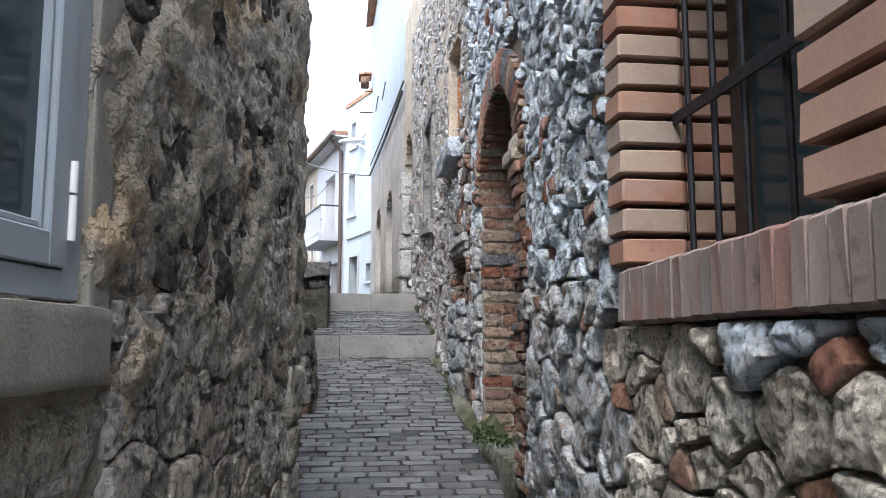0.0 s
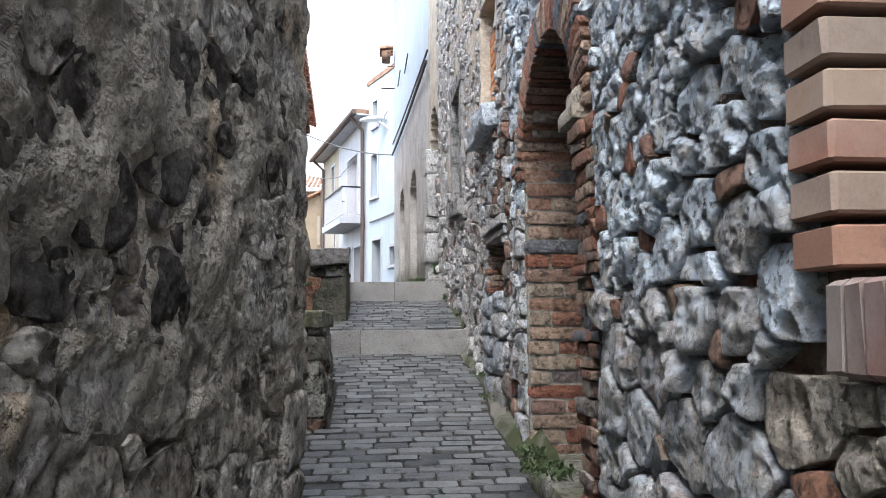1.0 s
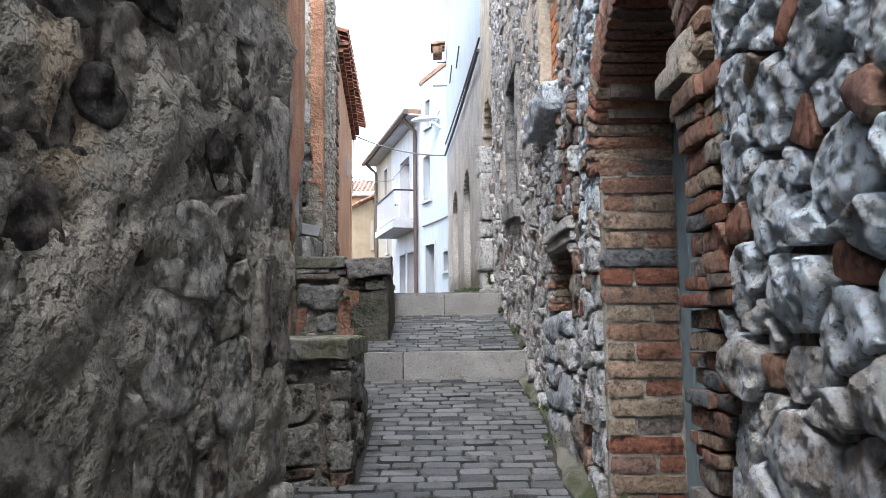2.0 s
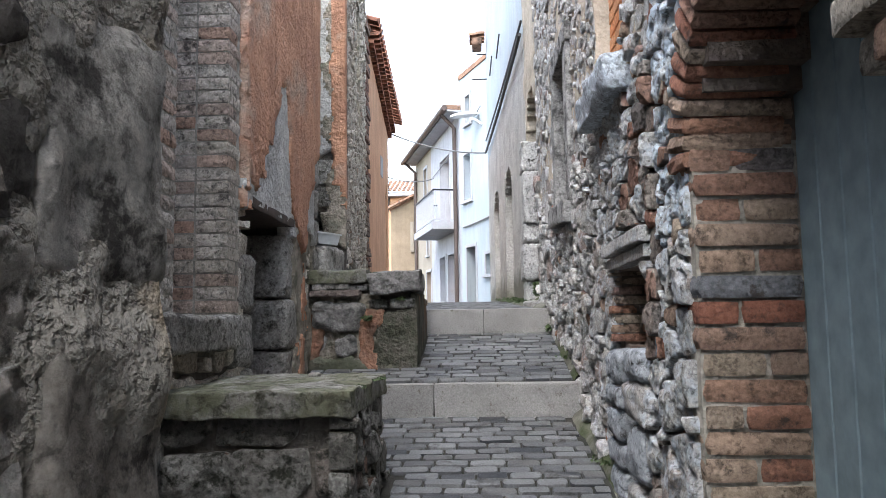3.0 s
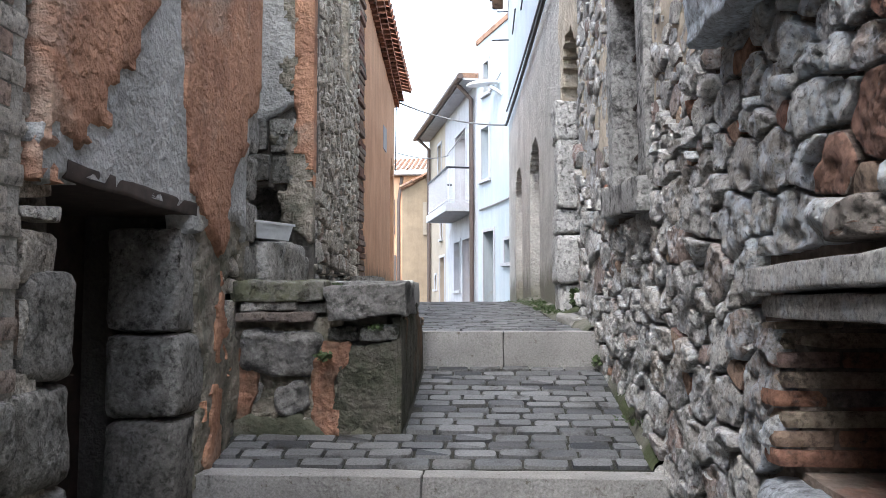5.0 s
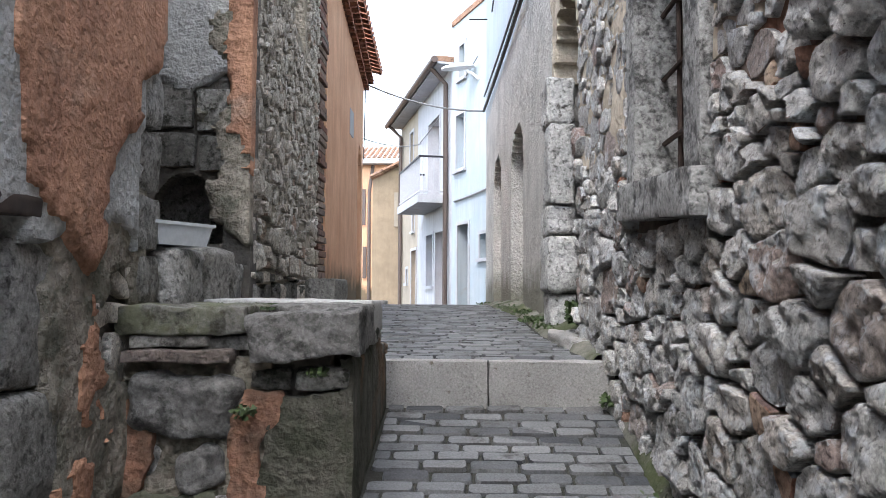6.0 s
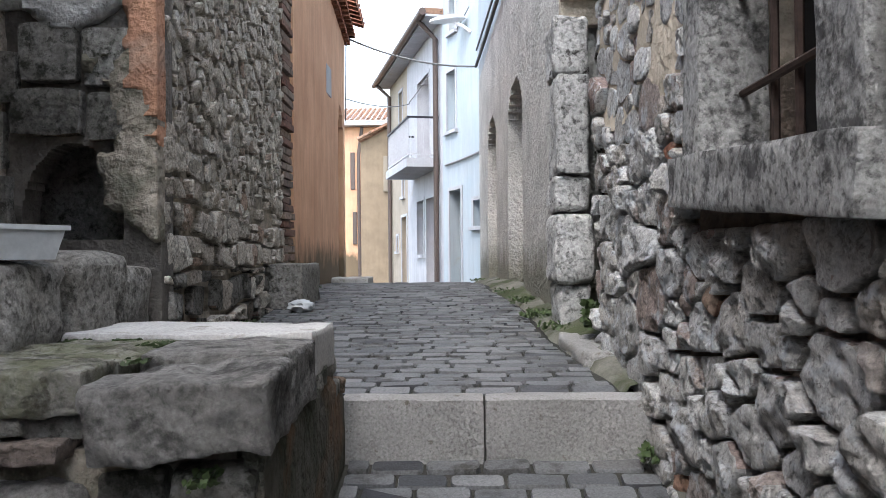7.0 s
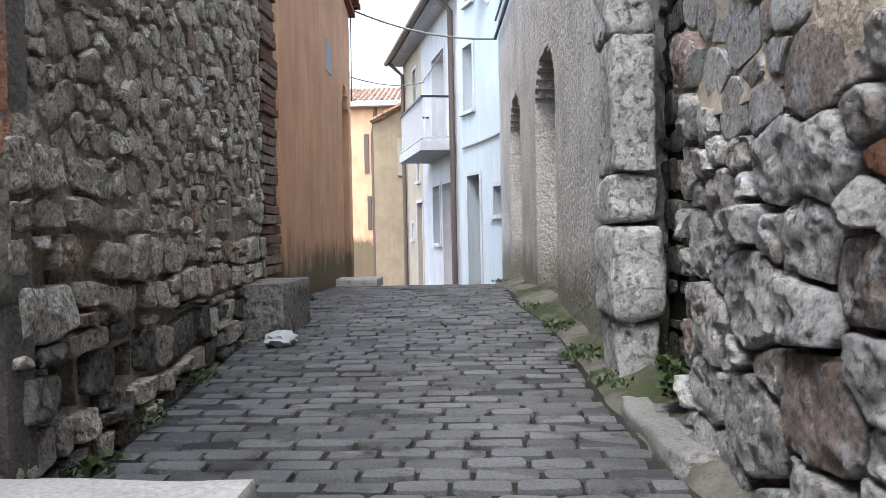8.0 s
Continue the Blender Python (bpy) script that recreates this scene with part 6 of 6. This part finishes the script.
def far_house(label, on, fbox, u0, u1, z1, holes, material, base=0.4, eave=0.3, group="houses down the lane"):
    """A house front with openings (u0, u1, z0, z1, material of what fills it), side walls and a roof."""
    ob = thing("house", label, "house", group, at=on((u0 + u1) / 2, base, -2.0))
    cut = [h[:4] for h in holes]
    hu, hv = edges_of(*cut)
    move_under(wall_sheet("wall", steps_of(u0, u1, 0.5) + hu, steps_of(base, z1, 0.6) + hv, lambda u, v: not in_any(u, v, cut), on, 0.35, material), ob)
    part("side_wall", mesh_of("side_wall", *fbox(u0, u0 + 0.3, base, z1, -4.5, -0.35), material), ob)
    part("side_wall", mesh_of("side_wall", *fbox(u1 - 0.3, u1, base, z1, -4.5, -0.35), material), ob)
    part("back_wall", mesh_of("back_wall", *fbox(u0 + 0.3, u1 - 0.3, base, z1, -4.5, -4.2), material), ob)
    part("roof", mesh_of("roof", *fbox(u0, u1, z1, z1 + 0.12, -4.6, eave), ROOF_TILE), ob)
    if eave > 0.1:
        part("soffit", mesh_of("soffit", *fbox(u0, u1, z1 - 0.05, z1 - 0.004, 0.0, eave - 0.03), WHITE_PAINT), ob)
    for h in holes:
        tall = h[2] < 1.9
        w = part("door" if tall else "window", mesh_of("opening", *fbox(h[0] - 0.02, h[1] + 0.02, h[2], h[3] + 0.02, -0.3, -0.26), h[4]), ob)
        trim_w = 0.07
        part("trim", mesh_of("trim", *join(fbox(h[0] - trim_w, h[0], h[2], h[3], -0.02, 0.02), fbox(h[1], h[1] + trim_w, h[2], h[3], -0.02, 0.02), fbox(h[0] - trim_w, h[1] + trim_w, h[3], h[3] + trim_w, -0.02, 0.02)), WHITE_PAINT), w)
        if not tall:
            part("window_sill", mesh_of("window_sill", *fbox(h[0] - 0.1, h[1] + 0.1, h[2] - 0.07, h[2] - 0.004, -0.1, 0.07), WHITE_PAINT), w)
    return ob


SHADE = plain("shaded_shutter", (0.3, 0.29, 0.28), 0.6)
PINK = plaster("pinkish_plaster", (0.62, 0.54, 0.5), (0.55, 0.48, 0.45), streak=0.3, bump=0.2)
on_b, box_b = facade((1.02, 19.7), (-0.38, 0.925))
on_w, box_w = facade((1.15, 17.6), (-0.2437, 0.9698))
blue_house = far_house("tall narrow pale blue house with a dark open doorway", on_b, box_b, 0.0, 2.8, 8.0, [(0.93, 1.28, 2.95, 3.42, BLACK), (1.87, 2.45, 0.9, 3.68, DARK_WOOD), (2.1, 2.55, 4.85, 6.0, PINK), (2.08, 2.38, 6.75, 7.45, PINK)], BLUE_PAINT, eave=0.03)
white_house = far_house("white house with balcony, eave gutter and brown downpipe", on_w, box_w, 4.75, 8.85, 7.22, [(5.6, 6.55, 0.8, 3.67, PINK), (6.85, 7.6, 2.45, 3.68, GREY_METAL), (6.15, 7.45, 4.43, 6.4, PINK)], WHITE_PAINT, eave=0.4)
beige_house = far_house("beige end house with a small arched doorway", on_w, box_w, 8.85, 11.6, 7.22, [(9.0, 9.75, 0.8, 3.42, OLD_BRICK), (10.3, 10.55, 2.55, 2.95, SHADE), (9.5, 10.0, 5.7, 6.7, SHADE), (9.3, 9.6, 3.95, 4.5, SHADE)], BEIGE_PAINT, eave=0.4)
part("gutter", mesh_of("gutter", *tube([on_w(4.7, 7.25, 0.44), on_w(11.65, 7.25, 0.44)], 0.075, 8), BROWN_PIPE, True), white_house)
part("downpipe", mesh_of("downpipe", *tube([on_w(5.2, 7.22, 0.44), on_w(5.2, 6.85, 0.08), on_w(5.2, 1.0, 0.08)], 0.055, 8), BROWN_PIPE, True), white_house)
part("downpipe", mesh_of("downpipe", *tube([on_w(11.3, 7.22, 0.44), on_w(11.2, 6.85, 0.08), on_w(11.2, 0.8, 0.08)], 0.055, 8), BROWN_PIPE, True), beige_house)

RAIL_METAL = plain("grey_painted_metal", (0.42, 0.43, 0.45), 0.5, 0, 0.1)
balcony = thing("balcony", "white balcony with thin vertical railing bars", "balcony", at=on_w(6.2, 4.1, 0))
part("slab", mesh_of("slab", *box_w(5.25, 8.0, 4.24, 4.42, 0.0, 0.68), WHITE_PAINT), balcony)
part("top_rail", mesh_of("top_rail", *box_w(5.28, 7.97, 5.24, 5.28, 0.6, 0.65), IRON), balcony)
part("bottom_rail", mesh_of("bottom_rail", *box_w(5.28, 7.97, 4.48, 4.51, 0.61, 0.64), RAIL_METAL), balcony)
for u in (5.28, 7.94):
    part("side_rail", mesh_of("side_rail", *box_w(u, u + 0.03, 5.24, 5.28, 0.0, 0.6), IRON), balcony)
    part("side_rail", mesh_of("side_rail", *box_w(u, u + 0.03, 4.48, 4.51, 0.0, 0.61), RAIL_METAL), balcony)
    for k in range(5):
        part("baluster", mesh_of("baluster", *box_w(u + 0.006, u + 0.022, 4.42, 5.24, 0.05 + k * 0.13, 0.066 + k * 0.13), RAIL_METAL), balcony)
for k in range(22):
    u = 5.36 + k * 0.12
    part("baluster", mesh_of("baluster", *box_w(u, u + 0.014, 4.42, 5.24, 0.612, 0.636), RAIL_METAL), balcony)

yellow_house = thing("house", "ochre yellow house with a sloping clay tile roof", "house", "houses down the lane", at=(-4, 31, 0.6))
yv = [(-2.6, 29.5), (-1.62, 29.5), (-1.62, 36.0), (-2.6, 36.0)]
verts = [(x, y, 0.3) for x, y in yv] + [(-2.6, 29.5, 5.75), (-1.62, 29.5, 6.25), (-1.62, 36, 6.25), (-2.6, 36, 5.75)]
part("wall", mesh_of("wall", verts, [(0, 1, 5, 4), (1, 2, 6, 5), (2, 3, 7, 6), (3, 0, 4, 7), (4, 5, 6, 7)], YELLOW_PAINT), yellow_house)
part("shutter", mesh_of("shutter", *box(-1.93, -1.8, 29.42, 29.49, 4.3, 5.35, 0.01), BEIGE_PAINT), yellow_house)
part("window", mesh_of("window", *box(-1.79, -1.72, 29.44, 29.49, 2.75, 3.15, 0.005), BLACK), yellow_house)
v, f = tiled_slope(0, 1.1, 29.3, 36.0, 0, 0.56, 0)
part("roof", mesh_of("roof", [(x - 2.65, y, z + 5.78) for x, y, z in v], f, ROOF_TILE, True), yellow_house)
orange_house = thing("house", "orange house with a weathered clay tile roof at the lane's end", "house", "houses down the lane", at=(-4, 40, 0))
part("wall", mesh_of("wall", *box(-9.0, -1.6, 38, 46, -0.8, 7.75), ORANGE_PAINT), orange_house)
part("window", mesh_of("window", *box(-4.08, -3.9, 37.94, 37.99, 5.1, 6.6, 0.01), BROWN_PIPE), orange_house)
part("window", mesh_of("window", *box(-4.0, -3.84, 37.94, 37.99, 2.9, 4.2, 0.01), BROWN_PIPE), orange_house)
part("downpipe", mesh_of("downpipe", *tube([(-3.6, 37.95, 7.6), (-3.75, 37.95, 6.5), (-3.72, 37.95, 0.0)], 0.07, 8), BROWN_PIPE, True), orange_house)
v, f = tiled_slope(0, 3.0, -9.2, -1.4, 0, 1.0, 0)
part("roof", mesh_of("roof", [(y, x + 37.5, z + 7.8) for x, y, z in v], [q[::-1] for q in f], ROOF_TILE, True), orange_house)
part("eave", mesh_of("eave", *box(-9.2, -1.5, 37.55, 38.0, 7.62, 7.8, 0.01), WHITE_PAINT), orange_house)

# ---- closing house far behind ----
back_house = thing("house", "plain grey rendered low house closing the lane", "house", at=(0, -14.5, -1.4))
part("wall", mesh_of("wall", *box(-9, 9, -15.5, -14.05, -1.8, 2.6), GREY_HOUSE), back_house)


# ---- cables, lamp, rods ----
def cable(label, a, b, sag, r=0.012, material=CABLE):
    a, b = Vector(a), Vector(b)
    pts = [a.lerp(b, k / 14) - Vector((0, 0, sag * 4 * (k / 14) * (1 - k / 14))) for k in range(15)]
    ob = new("cable", mesh_of("cable", *tube(pts, r, 6), material, True))
    tagged(ob, label, "cable")


GREY_CABLE = plain("grey_cable", (0.2, 0.2, 0.2), 0.6)
cable("grey cable strung across the lane", (-1.45, 18.5, 5.75), on_east(18.6, 5.3, 0.02), 0.12, 0.014, GREY_CABLE)
cable("grey cable strung across the lane", (-1.5, 18.6, 4.85), on_w(8.2, 6.1, 0.05), 0.1, 0.012, GREY_CABLE)
cable("grey cable running to the white house", on_w(8.3, 6.15, 0.05), on_b(1.2, 6.9, 0.1), 0.1, 0.012, GREY_CABLE)
cable("thick black cable along the house wall", on_east(11.2, 4.97, 0.06), on_east(18.6, 5.3, 0.04), 0.05, 0.022)
cable("black cable along the house wall", on_east(11.2, 5.12, 0.04), on_east(18.6, 5.55, 0.03), 0.04, 0.014)
cable("black cable hanging from the eave", (-1.44, 18.6, 5.7), (-1.46, 18.63, 4.5), 0.0, 0.01)
cable("grey cable along the pale blue house", on_b(0.4, 4.3, 0.03), on_b(2.6, 4.2, 0.03), 0.02, 0.02, GREY_CABLE)
for y, z, o in ((18.3, 6.75, 0.3), (18.4, 7.3, 0.2)):
    rod = new("wall_rod", mesh_of("wall_rod", *tube([on_east(y, z, 0.0), on_east(y, z, o)], 0.012, 6), IRON))
    tagged(rod, "thin iron rod sticking out of the wall", "rod")
for y, z in ((17.0, 6.4), (15.2, 6.1)):
    rod = new("wall_rod", mesh_of("wall_rod", *tube([on_east(y, z, 0.02), on_east(y - 1.1, z - 0.02, 0.05)], 0.012, 6), IRON))
    tagged(rod, "thin iron rod fixed along the wall", "rod")

lamp = thing("street_lamp", "white street lamp on a bracket on the pale blue house", "lamp", at=on_b(1.2, 6.3, 0))
part("bracket", mesh_of("bracket", *tube([on_b(1.35, 6.5, 0.0), on_b(1.45, 6.62, 0.1), on_b(1.55, 6.7, 0.2)], 0.03, 8), WHITE_METAL, True), lamp)
bm = bmesh.new()
bmesh.ops.create_uvsphere(bm, u_segments=14, v_segments=8, radius=1)
for w in bm.verts:
    w.co = Vector((w.co.x * 0.36, w.co.y * 0.17, w.co.z * (0.09 if w.co.z > 0 else 0.04)))
me = bpy.data.meshes.new("head")
bm.to_mesh(me)
bm.free()
me.materials.append(WHITE_METAL)
me.transform(Matrix.Translation(on_b(1.6, 6.75, 0.35)) @ pose(0, 0, 0, 0, -8, 10))
part("head", me, lamp)


# ---- weeds, slabs, litter ----
def weed(label, place, n, spread, size, seed, up=0.6):
    """A tuft of small leaves."""
    rng = random.Random(seed)
    verts, faces = [], []
    for _ in range(n):
        a, r = rng.uniform(0, 6.283), spread * math.sqrt(rng.random())
        base = Vector((place[0] + 0.6 * r * math.cos(a), place[1] + r * math.sin(a), place[2] + rng.uniform(0, size * up)))
        d = Vector((rng.uniform(-1, 1), rng.uniform(-1, 1), rng.uniform(0.1, 1.2))).normalized()
        s = d.orthogonal().normalized() * size * rng.uniform(0.12, 0.3)
        l = size * rng.uniform(0.3, 0.7)
        k = len(verts)
        verts += [base, base + d * l * 0.5 + s, base + d * l - Vector((0, 0, l * 0.25)), base + d * l * 0.5 - s]
        faces.append((k, k + 1, k + 2, k + 3))
    ob = new("weed", mesh_of("weed", verts, faces, LEAF, True))
    tagged(ob, label, "weed", "weeds along the walls", "stuff")


weed("green fern growing beside the stone jamb", (0.88, 10.45, 2.08), 170, 0.07, 0.075, 1, 1.6)
weed("small green weed at the end of the step", (0.88, 9.3, 1.76), 60, 0.05, 0.06, 2)
weed("moss and weeds on the arched doorway's threshold", (0.93, 5.1, 0.86), 200, 0.14, 0.05, 3)
weed("moss and weeds on the arched doorway's threshold", (0.9, 4.7, 0.84), 240, 0.2, 0.055, 4)
weed("weeds between platform stones", (-0.47, 8.26, 1.86), 50, 0.05, 0.05, 5)
weed("weeds under the platform's corner stone", (-0.24, 8.25, 1.99), 40, 0.05, 0.04, 6)
for k, (x, y, n, s) in enumerate(((0.72, 11.5, 120, 0.06), (0.7, 12.3, 90, 0.06), (0.62, 13.2, 60, 0.05), (0.5, 16.2, 60, 0.06), (0.78, 11.0, 90, 0.05), (-0.88, 10.0, 120, 0.07), (-0.92, 10.5, 90, 0.06), (-0.95, 11.1, 70, 0.05), (-1.12, 13.9, 80, 0.07), (0.92, 8.4, 40, 0.05), (0.92, 6.9, 50, 0.05), (0.9, 6.3, 40, 0.05))):
    weed("low weeds and moss at the foot of the wall", (x, y, ground(y) + 0.01), n, 0.16, s, 20 + k)

for k, (x, y, z, sp) in enumerate(((-0.62, 8.81, 2.21, 0.06), (-0.75, 8.83, 2.21, 0.06), (-0.5, 8.7, 2.21, 0.07), (-0.48, 8.5, 2.2, 0.08), (-0.22, 5.95, 1.59, 0.1), (-0.2, 6.4, 1.59, 0.12))):
    weed("low green moss in the joints of the slabs", (x, y, z), 260, sp, 0.022, 60 + k, 0.1)

wall_slab = thing("kerb_slab", "long pale stone slab along the foot of the wall", "slab", at=(0.8, 10.3, 2.0))
v, f = rough_box(0.76, 0.95, 9.98, 10.7, 1.9, 2.03, 171, 12, 0.022, 0.2)
part("slab", mesh_of("slab", *turned((v, f), Matrix.Translation((0.8, 10.3, 2.0)) @ pose(0, 0, 0, 2.0, 0, 3) @ Matrix.Translation((-0.8, -10.3, -2.0))), STEP_STONE, True), wall_slab)


def crumple(r, seed, flat=0.5):
    bm = bmesh.new()
    bmesh.ops.create_icosphere(bm, subdivisions=3, radius=r)
    for w in bm.verts:
        w.co *= 1 + 0.45 * noise.noise(w.co * (2.2 / r) + Vector((seed, 0, 0)))
        w.co.z *= flat
    v = [tuple(w.co) for w in bm.verts]
    bm.verts.index_update()
    f = [tuple(w.index for w in q.verts) for q in bm.faces]
    bm.free()
    return v, f


# A crumpled white lump stands in for a clear plastic tub.
tub = new("plastic_bag", mesh_of("plastic_bag", *turned(crumple(0.085, 3), pose(-0.8, 11.95, 2.1, 0, 0, 30)), WHITE_PLASTIC, True))
tagged(tub, "white plastic tub, shaped as a crumpled lump, lying on the pavers", "litter")
